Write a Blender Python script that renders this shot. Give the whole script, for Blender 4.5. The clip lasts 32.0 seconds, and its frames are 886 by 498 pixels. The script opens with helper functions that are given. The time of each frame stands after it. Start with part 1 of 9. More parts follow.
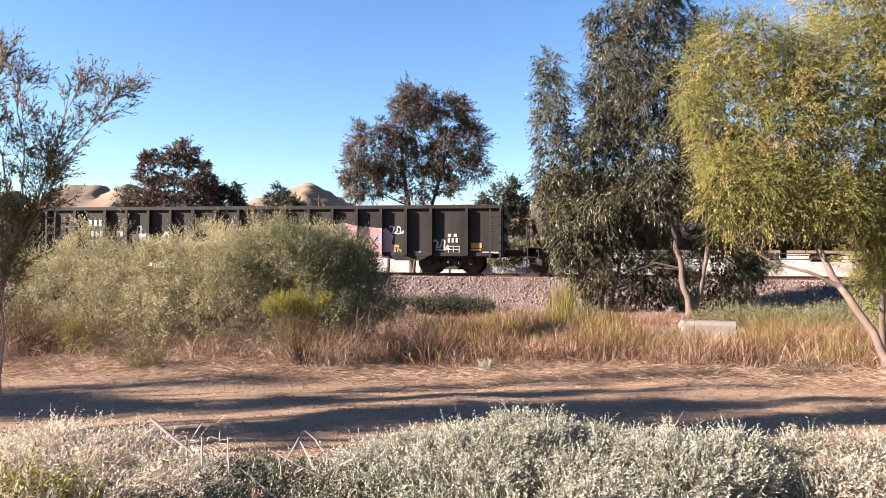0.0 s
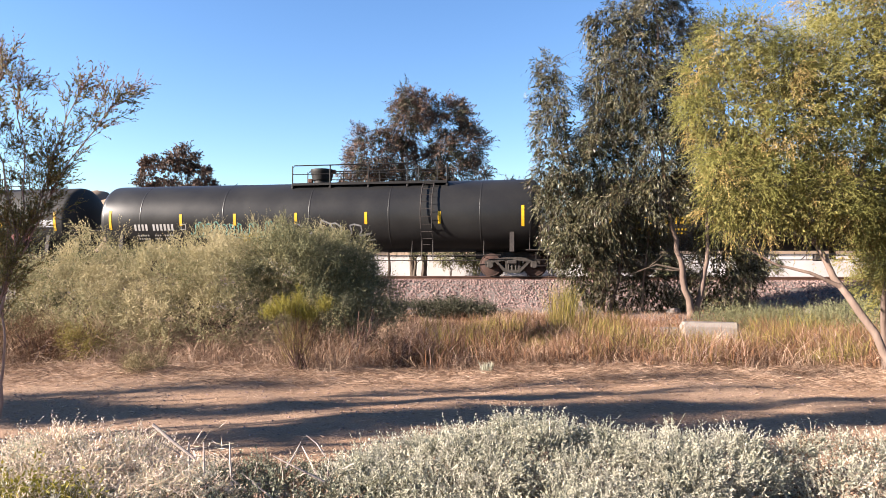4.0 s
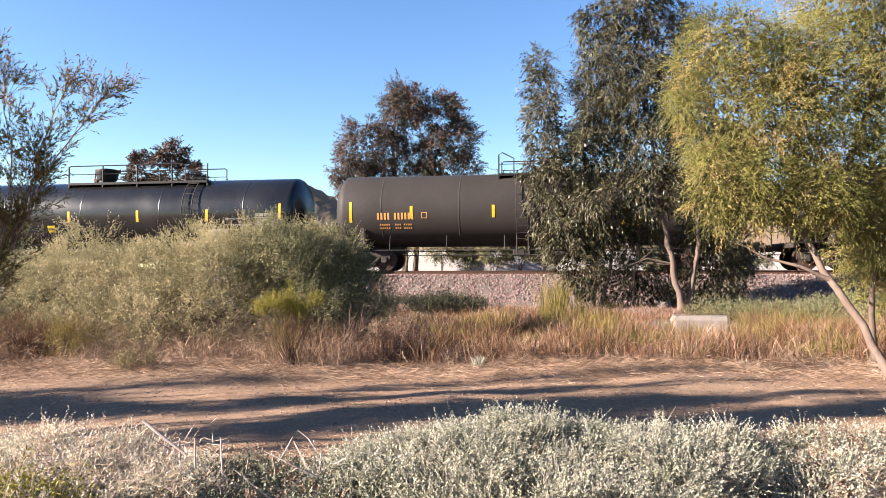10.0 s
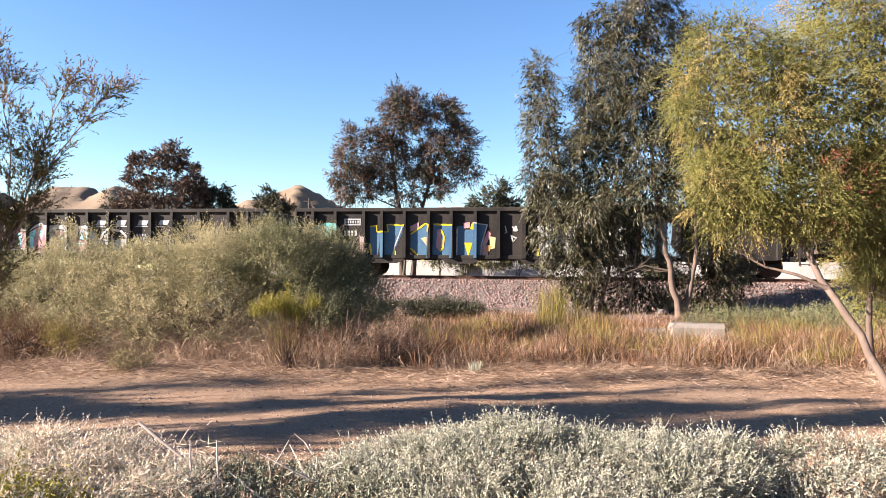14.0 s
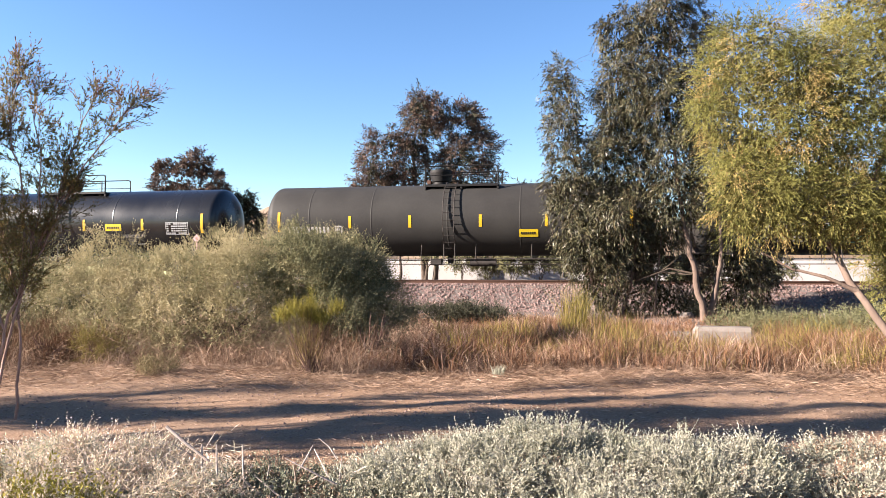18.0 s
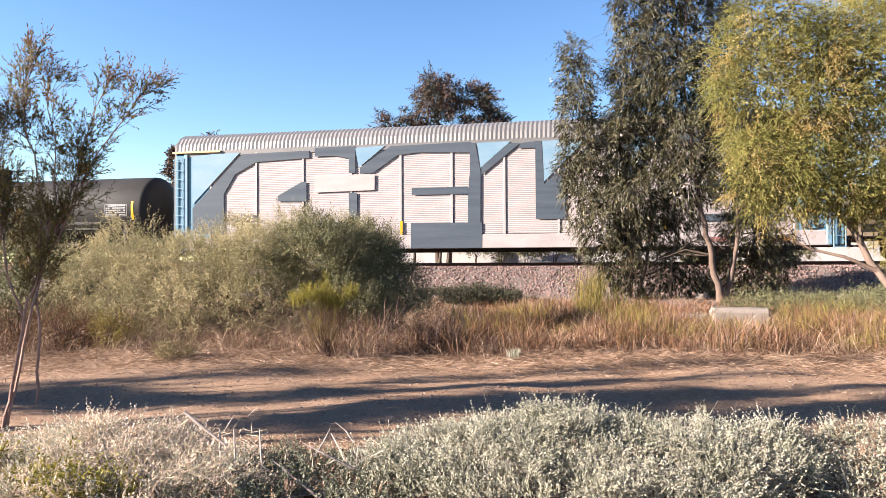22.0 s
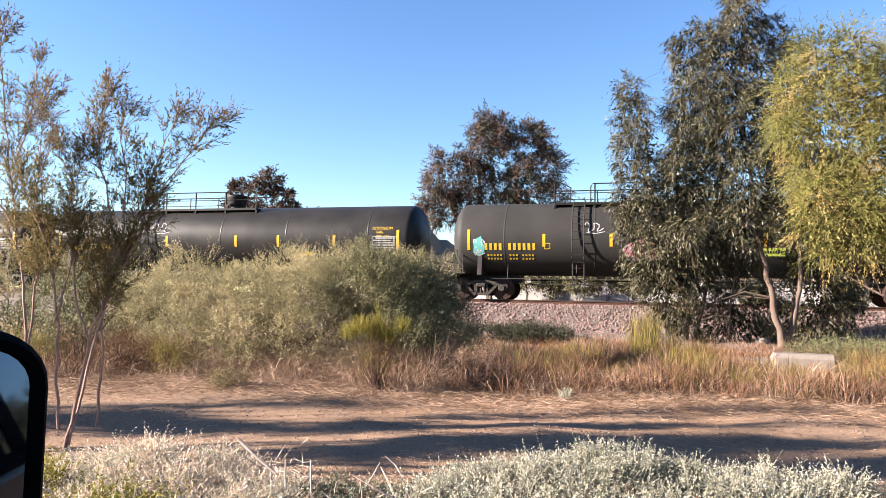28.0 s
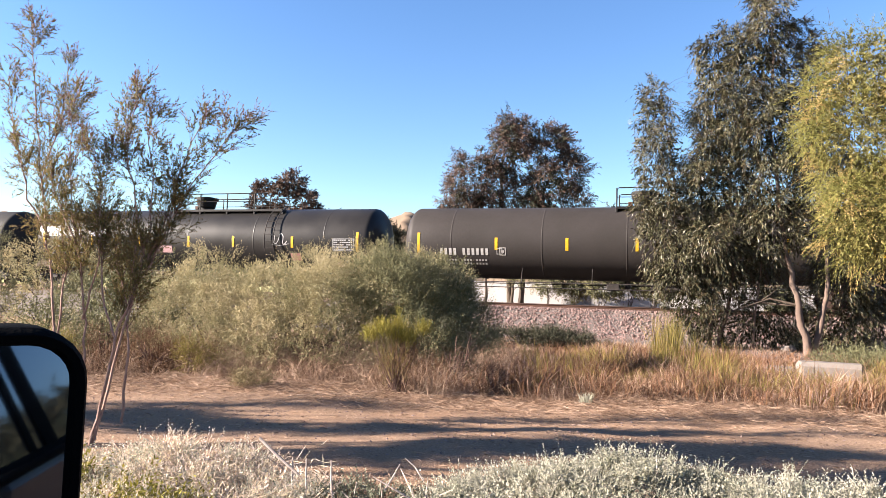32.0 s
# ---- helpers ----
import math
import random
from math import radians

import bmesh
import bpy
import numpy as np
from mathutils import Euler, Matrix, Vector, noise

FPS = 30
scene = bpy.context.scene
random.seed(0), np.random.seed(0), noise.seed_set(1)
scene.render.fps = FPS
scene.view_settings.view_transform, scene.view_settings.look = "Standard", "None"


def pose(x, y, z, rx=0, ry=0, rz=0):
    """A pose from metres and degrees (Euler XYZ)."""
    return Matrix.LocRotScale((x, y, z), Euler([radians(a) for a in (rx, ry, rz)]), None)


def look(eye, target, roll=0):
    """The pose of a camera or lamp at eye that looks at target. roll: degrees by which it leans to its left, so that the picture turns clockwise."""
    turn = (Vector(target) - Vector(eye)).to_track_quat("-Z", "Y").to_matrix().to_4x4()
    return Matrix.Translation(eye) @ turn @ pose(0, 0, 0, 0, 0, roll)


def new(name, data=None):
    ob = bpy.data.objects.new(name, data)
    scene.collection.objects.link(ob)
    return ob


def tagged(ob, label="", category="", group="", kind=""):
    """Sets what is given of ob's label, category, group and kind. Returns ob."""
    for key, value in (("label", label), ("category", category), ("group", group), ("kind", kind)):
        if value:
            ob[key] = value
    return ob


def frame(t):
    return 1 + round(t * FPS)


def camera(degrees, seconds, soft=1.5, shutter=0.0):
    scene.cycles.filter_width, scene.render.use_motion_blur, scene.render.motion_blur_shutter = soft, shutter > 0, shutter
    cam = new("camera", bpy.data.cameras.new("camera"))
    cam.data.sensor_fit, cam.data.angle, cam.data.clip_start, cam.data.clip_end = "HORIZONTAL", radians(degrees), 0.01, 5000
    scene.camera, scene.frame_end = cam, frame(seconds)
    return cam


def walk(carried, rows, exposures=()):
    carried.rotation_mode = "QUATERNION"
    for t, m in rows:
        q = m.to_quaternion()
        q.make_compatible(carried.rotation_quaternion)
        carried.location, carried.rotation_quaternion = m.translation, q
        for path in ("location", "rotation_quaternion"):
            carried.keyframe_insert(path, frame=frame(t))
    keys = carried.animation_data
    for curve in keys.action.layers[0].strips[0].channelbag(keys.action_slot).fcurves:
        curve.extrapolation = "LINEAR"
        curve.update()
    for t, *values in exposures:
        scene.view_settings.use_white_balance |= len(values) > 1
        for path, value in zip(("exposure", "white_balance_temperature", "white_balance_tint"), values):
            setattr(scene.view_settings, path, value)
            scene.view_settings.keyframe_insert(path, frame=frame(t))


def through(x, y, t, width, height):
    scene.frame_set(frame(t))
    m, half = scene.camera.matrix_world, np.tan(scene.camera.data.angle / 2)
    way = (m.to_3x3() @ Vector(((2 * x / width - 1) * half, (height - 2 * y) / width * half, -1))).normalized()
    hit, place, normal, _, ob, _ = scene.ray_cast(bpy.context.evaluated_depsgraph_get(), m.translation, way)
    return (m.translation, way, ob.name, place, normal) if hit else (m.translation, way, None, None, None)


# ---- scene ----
cam = camera(64.94, 32.0, 0.75)
# seconds, x, y, z, then the turn in degrees: a phone held by hand at the window of a parked car
PATH = [
    (0.0, 0.015, -0.013, 1.601, 91.70, -0.50, 0.00),
    (0.5, 0.018, -0.017, 1.600, 91.73, -0.37, 0.12),
    (1.0, 0.019, -0.019, 1.606, 91.87, -0.21, 0.17),
    (1.5, 0.017, -0.009, 1.601, 92.17, -0.18, 0.28),
    (2.0, 0.014, -0.009, 1.603, 92.37, -0.22, 0.32),
    (2.5, 0.015, -0.009, 1.606, 92.38, -0.31, 0.26),
    (3.0, 0.015, -0.014, 1.603, 92.23, -0.25, 0.13),
    (3.5, 0.016, -0.017, 1.605, 92.06, -0.12, 0.09),
    (5.5, 0.021, -0.016, 1.599, 91.88, -0.05, 0.06),
    (6.0, 0.016, -0.016, 1.601, 91.88, -0.21, 0.10),
    (6.5, 0.018, -0.016, 1.602, 91.86, -0.27, 0.24),
    (7.0, 0.010, -0.014, 1.601, 91.85, -0.34, 0.28),
    (7.5, 0.010, -0.007, 1.599, 91.82, -0.35, 0.31),
    (8.0, 0.015, -0.010, 1.599, 91.72, -0.30, 0.18),
    (8.5, 0.018, -0.013, 1.599, 91.57, -0.30, -0.06),
    (9.0, 0.017, -0.006, 1.601, 91.40, -0.38, -0.27),
    (9.5, 0.017, -0.009, 1.600, 91.34, -0.22, -0.43),
    (10.0, 0.020, -0.011, 1.601, 91.53, 0.14, -0.62),
    (10.5, 0.019, -0.007, 1.603, 91.88, 0.31, -0.77),
    (11.0, 0.017, -0.004, 1.599, 92.14, 0.21, -0.91),
    (11.5, 0.019, -0.004, 1.602, 92.21, 0.19, -0.92),
    (12.0, 0.018, -0.009, 1.604, 92.25, 0.16, -0.90),
    (12.5, 0.019, -0.007, 1.604, 92.21, 0.16, -0.88),
    (13.0, 0.016, -0.004, 1.600, 92.12, 0.08, -0.90),
    (13.5, 0.011, -0.002, 1.598, 92.02, -0.16, -0.90),
    (14.0, 0.012, -0.004, 1.597, 91.93, -0.52, -0.81),
    (14.5, 0.003, -0.002, 1.595, 91.91, -0.79, -0.61),
    (16.5, 0.022, -0.019, 1.605, 91.68, 0.05, -0.02),
    (17.0, 0.022, -0.012, 1.605, 91.96, 0.06, 0.20),
    (17.5, 0.023, -0.022, 1.603, 92.27, -0.02, 0.59),
    (18.0, 0.012, -0.015, 1.599, 92.27, -0.16, 1.01),
    (18.5, 0.003, -0.004, 1.605, 92.10, -0.30, 1.43),
    (19.0, -0.009, -0.024, 1.625, 92.02, -0.86, 1.61),
    (19.5, 0.001, -0.032, 1.632, 92.09, -1.70, 2.60),
    (20.0, -0.044, -0.011, 1.601, 91.73, -1.85, 4.30),
    (20.5, -0.032, 0.014, 1.599, 91.08, -0.96, 5.29),
    (21.0, -0.014, 0.015, 1.603, 90.65, 0.16, 4.31),
    (21.5, 0.006, 0.026, 1.608, 90.78, 0.48, 2.79),
    (22.0, -0.000, 0.023, 1.604, 90.88, 0.32, 2.13),
    (22.5, 0.002, 0.028, 1.605, 90.43, -0.35, 2.63),
    (23.0, -0.018, 0.035, 1.590, 89.75, -1.27, 3.72),
    (23.5, -0.035, 0.035, 1.586, 89.40, -1.71, 4.63),
    (24.0, -0.025, 0.034, 1.586, 89.56, -1.36, 5.04),
    (24.5, -0.022, 0.028, 1.592, 89.90, -0.93, 5.19),
    (25.0, -0.025, 0.022, 1.590, 90.30, -0.78, 5.24),
    (25.5, -0.016, 0.020, 1.595, 90.85, -0.61, 5.08),
    (27.5, -0.023, 0.017, 1.598, 93.86, -0.82, 5.72),
    (28.0, -0.027, 0.022, 1.595, 93.79, -1.12, 6.26),
    (28.5, -0.027, 0.021, 1.592, 93.72, -1.18, 6.61),
    (29.0, -0.022, 0.015, 1.595, 93.74, -1.24, 6.90),
    (29.5, -0.025, 0.008, 1.594, 93.77, -1.36, 7.21),
    (30.0, -0.032, 0.010, 1.593, 93.83, -1.57, 7.51),
    (30.5, -0.031, 0.012, 1.594, 93.89, -1.71, 7.76),
    (31.0, -0.028, 0.016, 1.593, 93.92, -1.79, 7.89),
    (31.5, -0.029, 0.014, 1.587, 93.99, -1.79, 7.93),
    (32.0, -0.034, 0.013, 1.595, 93.98, -1.86, 7.95),
]
walk(cam, [(t, pose(x, y, z, rx, ry, rz)) for t, x, y, z, rx, ry, rz in PATH],
     [(0.0, 2.62), (18.0, 2.62), (19.0, 2.67), (21.0, 2.66), (22.0, 2.60), (24.0, 2.65), (28.0, 2.69), (32.0, 2.69)])

# ---- light: a low clear afternoon sun from behind on the left, and the sky ----
SUN_ELEV, SUN_AZ = 21.0, 257.0        # degrees; azimuth clockwise from +y
world = bpy.data.worlds.new("sky")
scene.world = world
world.use_nodes = True
wn = world.node_tree.nodes
sky = wn.new("ShaderNodeTexSky")
sky.sky_type, sky.sun_disc = "NISHITA", False
sky.sun_elevation, sky.sun_rotation = radians(SUN_ELEV), radians(SUN_AZ)
sky.air_density, sky.dust_density, sky.ozone_density = 1.0, 0.1, 2.0
wn["Background"].inputs["Strength"].default_value = 0.05
tone = wn.new("ShaderNodeHueSaturation")      # the deep blue of a dry, clear afternoon
tone.inputs["Hue"].default_value, tone.inputs["Saturation"].default_value, tone.inputs["Value"].default_value = 0.510, 1.2, 0.89
world.node_tree.links.new(sky.outputs["Color"], tone.inputs["Color"])
world.node_tree.links.new(tone.outputs["Color"], wn["Background"].inputs["Color"])
sun = new("sun", bpy.data.lights.new("sun", "SUN"))
sun.data.energy, sun.data.angle, sun.data.color = 5.0, radians(0.6), (1.0, 0.87, 0.77)
_az, _el = radians(SUN_AZ), radians(SUN_ELEV)
sun.matrix_world = look(Vector((math.sin(_az) * math.cos(_el), math.cos(_az) * math.cos(_el), math.sin(_el))) * 60, (0, 0, 0))

# ---- materials ----
def nodes_of(name):
    m = bpy.data.materials.new(name)
    m.use_nodes = True
    return m, m.node_tree.nodes, m.node_tree.links, m.node_tree.nodes["Principled BSDF"]


def mat(name, a, b=None, rough=0.7, metal=0.0, scale=3.0, fine=40.0, bump=0.15, wear=0.5, random_piece=0.0, stretch=(1, 1, 1), spec=0.22):
    """A surface of two colours mixed by broad stains and fine grain, with fine relief."""
    m, n, l, p = nodes_of(name)
    b = b or tuple(c * 0.7 for c in a)
    tc = n.new("ShaderNodeTexCoord")
    mp = n.new("ShaderNodeMapping")
    mp.inputs["Scale"].default_value = stretch
    l.new(tc.outputs["Object"], mp.inputs["Vector"])
    big, small = n.new("ShaderNodeTexNoise"), n.new("ShaderNodeTexNoise")
    big.inputs["Scale"].default_value, big.inputs["Detail"].default_value = scale, 5
    small.inputs["Scale"].default_value, small.inputs["Detail"].default_value = fine, 3
    for q in (big, small):
        l.new(mp.outputs["Vector"], q.inputs["Vector"])
    add = n.new("ShaderNodeMath")
    add.operation = "MULTIPLY_ADD"
    add.inputs[1].default_value = 0.45
    l.new(small.outputs["Fac"], add.inputs[0])
    l.new(big.outputs["Fac"], add.inputs[2])
    ramp = n.new("ShaderNodeValToRGB")
    ramp.color_ramp.elements[0].position, ramp.color_ramp.elements[1].position = 0.72 - 0.5 * wear, 0.72 + 0.5 * wear
    ramp.color_ramp.elements[0].color, ramp.color_ramp.elements[1].color = (*a, 1), (*b, 1)
    l.new(add.outputs[0], ramp.inputs["Fac"])
    colour = ramp.outputs["Color"]
    if random_piece:
        oi, hsv, mr = n.new("ShaderNodeObjectInfo"), n.new("ShaderNodeHueSaturation"), n.new("ShaderNodeMapRange")
        mr.inputs["To Min"].default_value, mr.inputs["To Max"].default_value = 1 - random_piece, 1 + random_piece
        l.new(oi.outputs["Random"], mr.inputs["Value"])
        l.new(mr.outputs["Result"], hsv.inputs["Value"])
        l.new(colour, hsv.inputs["Color"])
        colour = hsv.outputs["Color"]
    l.new(colour, p.inputs["Base Color"])
    rr = n.new("ShaderNodeMapRange")
    rr.inputs["To Min"].default_value, rr.inputs["To Max"].default_value = max(0.02, rough - 0.12), min(1, rough + 0.12)
    l.new(big.outputs["Fac"], rr.inputs["Value"])
    l.new(rr.outputs["Result"], p.inputs["Roughness"])
    p.inputs["Metallic"].default_value, p.inputs["Specular IOR Level"].default_value = metal, spec
    if bump:
        bp = n.new("ShaderNodeBump")
        bp.inputs["Strength"].default_value, bp.inputs["Distance"].default_value = bump, 0.02
        l.new(small.outputs["Fac"], bp.inputs["Height"])
        l.new(bp.outputs["Normal"], p.inputs["Normal"])
    return m


def leaf_mat(name, colours, rough=0.6, through=0.35, spec=0.10, patch=0.0, size=1.1):
    """Leaves or blades: each one takes its own colour from the ramp, and lets some light through."""
    m, n, l, p = nodes_of(name)
    geo, ramp = n.new("ShaderNodeNewGeometry"), n.new("ShaderNodeValToRGB")
    els = ramp.color_ramp.elements
    while len(els) < len(colours):
        els.new(0.5)
    for i, c in enumerate(colours):
        els[i].position, els[i].color = i / (len(colours) - 1), (*c, 1)
    if patch:
        tc, no, ma, mb = n.new("ShaderNodeTexCoord"), n.new("ShaderNodeTexNoise"), n.new("ShaderNodeMath"), n.new("ShaderNodeMath")
        no.inputs["Scale"].default_value, no.inputs["Detail"].default_value = size, 3
        ma.operation = mb.operation = "MULTIPLY_ADD"
        ma.inputs[1].default_value, ma.inputs[2].default_value = patch * 3.0, 0.5 - patch * 1.5 - (1 - patch) * 0.5
        mb.inputs[1].default_value = 1 - patch
        l.new(tc.outputs["Object"], no.inputs["Vector"])
        l.new(no.outputs["Fac"], ma.inputs[0])
        l.new(geo.outputs["Random Per Island"], mb.inputs[0])
        l.new(ma.outputs[0], mb.inputs[2])
        l.new(mb.outputs[0], ramp.inputs["Fac"])
    else:
        l.new(geo.outputs["Random Per Island"], ramp.inputs["Fac"])
    l.new(ramp.outputs["Color"], p.inputs["Base Color"])
    p.inputs["Roughness"].default_value, p.inputs["Specular IOR Level"].default_value = rough, spec
    tr, mix = n.new("ShaderNodeBsdfTranslucent"), n.new("ShaderNodeMixShader")
    l.new(ramp.outputs["Color"], tr.inputs["Color"])
    mix.inputs["Fac"].default_value = through
    l.new(p.outputs["BSDF"], mix.inputs[1])
    l.new(tr.outputs["BSDF"], mix.inputs[2])
    l.new(mix.outputs["Shader"], n["Material Output"].inputs["Surface"])
    return m


def ground_mat():
    m, n, l, p = nodes_of("dry_earth")
    tc = n.new("ShaderNodeTexCoord")
    big, mid, fine = (n.new("ShaderNodeTexNoise") for _ in range(3))
    for q, s, d in ((big, 0.35, 4), (mid, 2.5, 6), (fine, 45, 4)):
        q.inputs["Scale"].default_value, q.inputs["Detail"].default_value = s, d
        l.new(tc.outputs["Object"], q.inputs["Vector"])
    r1, r2 = n.new("ShaderNodeValToRGB"), n.new("ShaderNodeValToRGB")
    for r, a, b, lo, hi in ((r1, (0.198, 0.118, 0.071), (0.262, 0.175, 0.117), 0.35, 0.65), (r2, (0.090, 0.057, 0.038), (0.317, 0.223, 0.161), 0.30, 0.72)):
        r.color_ramp.elements[0].color, r.color_ramp.elements[1].color = (*a, 1), (*b, 1)
        r.color_ramp.elements[0].position, r.color_ramp.elements[1].position = lo, hi
    l.new(big.outputs["Fac"], r1.inputs["Fac"])
    l.new(fine.outputs["Fac"], r2.inputs["Fac"])
    mx = n.new("ShaderNodeMixRGB")
    l.new(mid.outputs["Fac"], mx.inputs["Fac"])
    l.new(r1.outputs["Color"], mx.inputs["Color1"])
    l.new(r2.outputs["Color"], mx.inputs["Color2"])
    l.new(mx.outputs["Color"], p.inputs["Base Color"])
    p.inputs["Roughness"].default_value, p.inputs["Specular IOR Level"].default_value = 0.95, 0.05
    bp = n.new("ShaderNodeBump")
    bp.inputs["Strength"].default_value, bp.inputs["Distance"].default_value = 0.6, 0.03
    l.new(fine.outputs["Fac"], bp.inputs["Height"])
    l.new(bp.outputs["Normal"], p.inputs["Normal"])
    return m


EARTH = ground_mat()
BALLAST = leaf_mat("ballast_stone", [(0.07661, 0.04957, 0.045), (0.1627, 0.112, 0.1017), (0.201, 0.1368, 0.1215), (0.1149, 0.08262, 0.0774), (0.2393, 0.1735, 0.1539)], 0.9, 0.0)
GRAVEL = mat("gravel_bed", (0.1377, 0.1134, 0.1017), (0.0891, 0.0729, 0.0648), 0.95, 0, 1.2, 30, 0.8)
RUST = mat("rusty_steel", (0.072, 0.034, 0.023), (0.045, 0.025, 0.018), 0.75, 0.2, 4, 60, 0.3)
RAILTOP = mat("worn_rail", (0.217, 0.205, 0.192), (0.136, 0.124, 0.118), 0.3, 0.9, 2, 30, 0.05)
TIMBER = mat("creosoted_timber", (0.032, 0.023, 0.018), (0.059, 0.045, 0.036), 0.9, 0, 2, 30, 0.5, random_piece=0.25, stretch=(1, 6, 1))
BLACK = mat("black_tank_paint", (0.0120, 0.0113, 0.0113), (0.0205, 0.0190, 0.0178), 0.42, 0, 0.8, 14, 0.04, spec=0.16)
GLOSSY = mat("new_black_paint", (0.0055, 0.0055, 0.0062), (0.0095, 0.0095, 0.0102), 0.27, 0, 0.6, 10, 0.01, spec=0.45)
SATIN = mat("satin_black_paint", (0.0095, 0.0095, 0.0102), (0.0165, 0.0162, 0.0155), 0.40, 0, 0.7, 12, 0.02, spec=0.2)
GREYP = mat("weathered_grey_paint", (0.0215, 0.0205, 0.0197), (0.0300, 0.0288, 0.0272), 0.6, 0, 0.8, 14, 0.05, spec=0.10)
BROWNP = mat("brownish_grey_paint", (0.0310, 0.0270, 0.0258), (0.0230, 0.0202, 0.0185), 0.6, 0, 0.7, 12, 0.05, spec=0.10)
RUSTYP = mat("rust_streaked_paint", (0.0222, 0.0212, 0.0210), (0.0330, 0.0248, 0.0218), 0.6, 0, 0.5, 9, 0.1, 0.4, spec=0.10)
OLIVEP = mat("grimy_olive_paint", (0.0155, 0.0147, 0.0128), (0.0400, 0.0345, 0.0225), 0.55, 0, 0.6, 8, 0.08, 0.4, stretch=(2.2, 1, 0.5), spec=0.12)
GONDP = mat("gondola_paint", (0.0125, 0.0113, 0.0106), (0.033, 0.0275, 0.0248), 0.65, 0, 1.1, 12, 0.15, 0.55, stretch=(1.5, 1, 0.6), spec=0.1)
STEEL = mat("dark_running_gear", (0.01725, 0.015, 0.01425), (0.0405, 0.03375, 0.03075), 0.75, 0.2, 5, 50, 0.3)
FITTING = mat("black_fitting_paint", (0.006, 0.006, 0.0065), (0.012, 0.011, 0.011), 0.6, 0, 5, 50, 0.2, spec=0.15)
TRUCKP = mat("dusty_truck_casting", (0.04, 0.0344, 0.0304), (0.0216, 0.0184, 0.016), 0.8, 0.1, 6, 50, 0.4)
WHEELM = mat("brown_wheel_steel", (0.059, 0.032, 0.025), (0.032, 0.023, 0.020), 0.7, 0.4, 5, 40, 0.2)
YELLOW = mat("yellow_reflective_tape", (0.480, 0.300, 0.012), (0.372, 0.216, 0.012), 0.5, 0, 4, 40, 0.0, 0.9)
PLACARD = mat("yellow_placard", (0.450, 0.330, 0.012), (0.390, 0.270, 0.018), 0.5, 0, 4, 30, 0.0)
LIME = mat("lime_label", (0.372, 0.432, 0.072), (0.300, 0.348, 0.072), 0.5, 0, 4, 30, 0.0)
WHITE = mat("white_stencil", (0.3479, 0.3385, 0.3292), (0.2418, 0.2324, 0.2223), 0.6, 0, 3, 30, 0.0, 0.8)
GREYW = mat("greyed_label", (0.3024, 0.3024, 0.3096), (0.216, 0.216, 0.216), 0.6, 0, 3, 60, 0.0)
YSTEN = mat("yellow_stencil", (0.420, 0.282, 0.018), (0.300, 0.198, 0.018), 0.6, 0, 3, 30, 0.0)
OSTEN = mat("orange_stencil", (0.432, 0.216, 0.060), (0.300, 0.150, 0.048), 0.6, 0, 3, 30, 0.0)
PINK = mat("faded_pink_label", (0.420, 0.252, 0.252), (0.330, 0.216, 0.216), 0.6, 0, 3, 30, 0.0)
FAINTPINK = mat("faint_pink_overspray", (0.318, 0.232, 0.228), (0.300, 0.262, 0.258), 0.6, 0, 1.6, 9, 0.0, 0.35, stretch=(0.5, 1, 2.5))
RED = mat("red_and_pale_label", (0.264, 0.0768, 0.0768), (0.24, 0.144, 0.1344), 0.6, 0, 3, 30, 0.0)
CREAM = mat("cream_label", (0.420, 0.312, 0.168), (0.360, 0.270, 0.150), 0.6, 0, 3, 30, 0.0)
TEAL = mat("teal_spray", (0.060, 0.252, 0.216), (0.096, 0.300, 0.300), 0.6, 0, 3, 20, 0.0)
SPRAYW = mat("white_spray", (0.396, 0.390, 0.396), (0.210, 0.204, 0.204), 0.6, 0, 2, 20, 0.0, 0.7)
PALEPINK = mat("pale_pink_spray", (0.2805, 0.1425, 0.1462), (0.255, 0.1688, 0.1725), 0.6, 0, 1.5, 14, 0.0)
FADEDW = mat("faded_white_spray", (0.190, 0.188, 0.190), (0.085, 0.083, 0.083), 0.6, 0, 2.5, 14, 0.0, 0.5)
SPRAYP = mat("pink_spray", (0.2976, 0.096, 0.1248), (0.3168, 0.216, 0.2208), 0.6, 0, 1.5, 20, 0.0)
SPRAYY = mat("yellow_spray", (0.225, 0.207, 0.045), (0.135, 0.135, 0.045), 0.6, 0, 3, 20, 0.0)
PALEG = mat("pale_green_spray", (0.27, 0.279, 0.153), (0.297, 0.252, 0.162), 0.6, 0, 0.7, 10, 0.0)
PURPLE = mat("purple_spray", (0.150, 0.090, 0.252), (0.192, 0.132, 0.300), 0.6, 0, 1, 10, 0.0)
CYAN = mat("cyan_spray", (0.156, 0.4836, 0.546), (0.234, 0.546, 0.5616), 0.6, 0, 1, 10, 0.0)
BLUE = mat("blue_spray", (0.036, 0.132, 0.330), (0.060, 0.180, 0.360), 0.6, 0, 1, 10, 0.0)
NAVY = mat("navy_spray", (0.0288, 0.0702, 0.1368), (0.0576, 0.117, 0.171), 0.6, 0, 1, 10, 0.0)
SKYB = mat("sky_blue_spray", (0.105, 0.190, 0.262), (0.150, 0.222, 0.282), 0.6, 0, 1.0, 9, 0.0, 0.4, stretch=(0.6, 1, 2.5))
SLATE = mat("slate_grey_spray", (0.03075, 0.0425, 0.05985), (0.054, 0.06885, 0.0855), 0.65, 0, 0.8, 12, 0.0, stretch=(0.3, 1, 6))
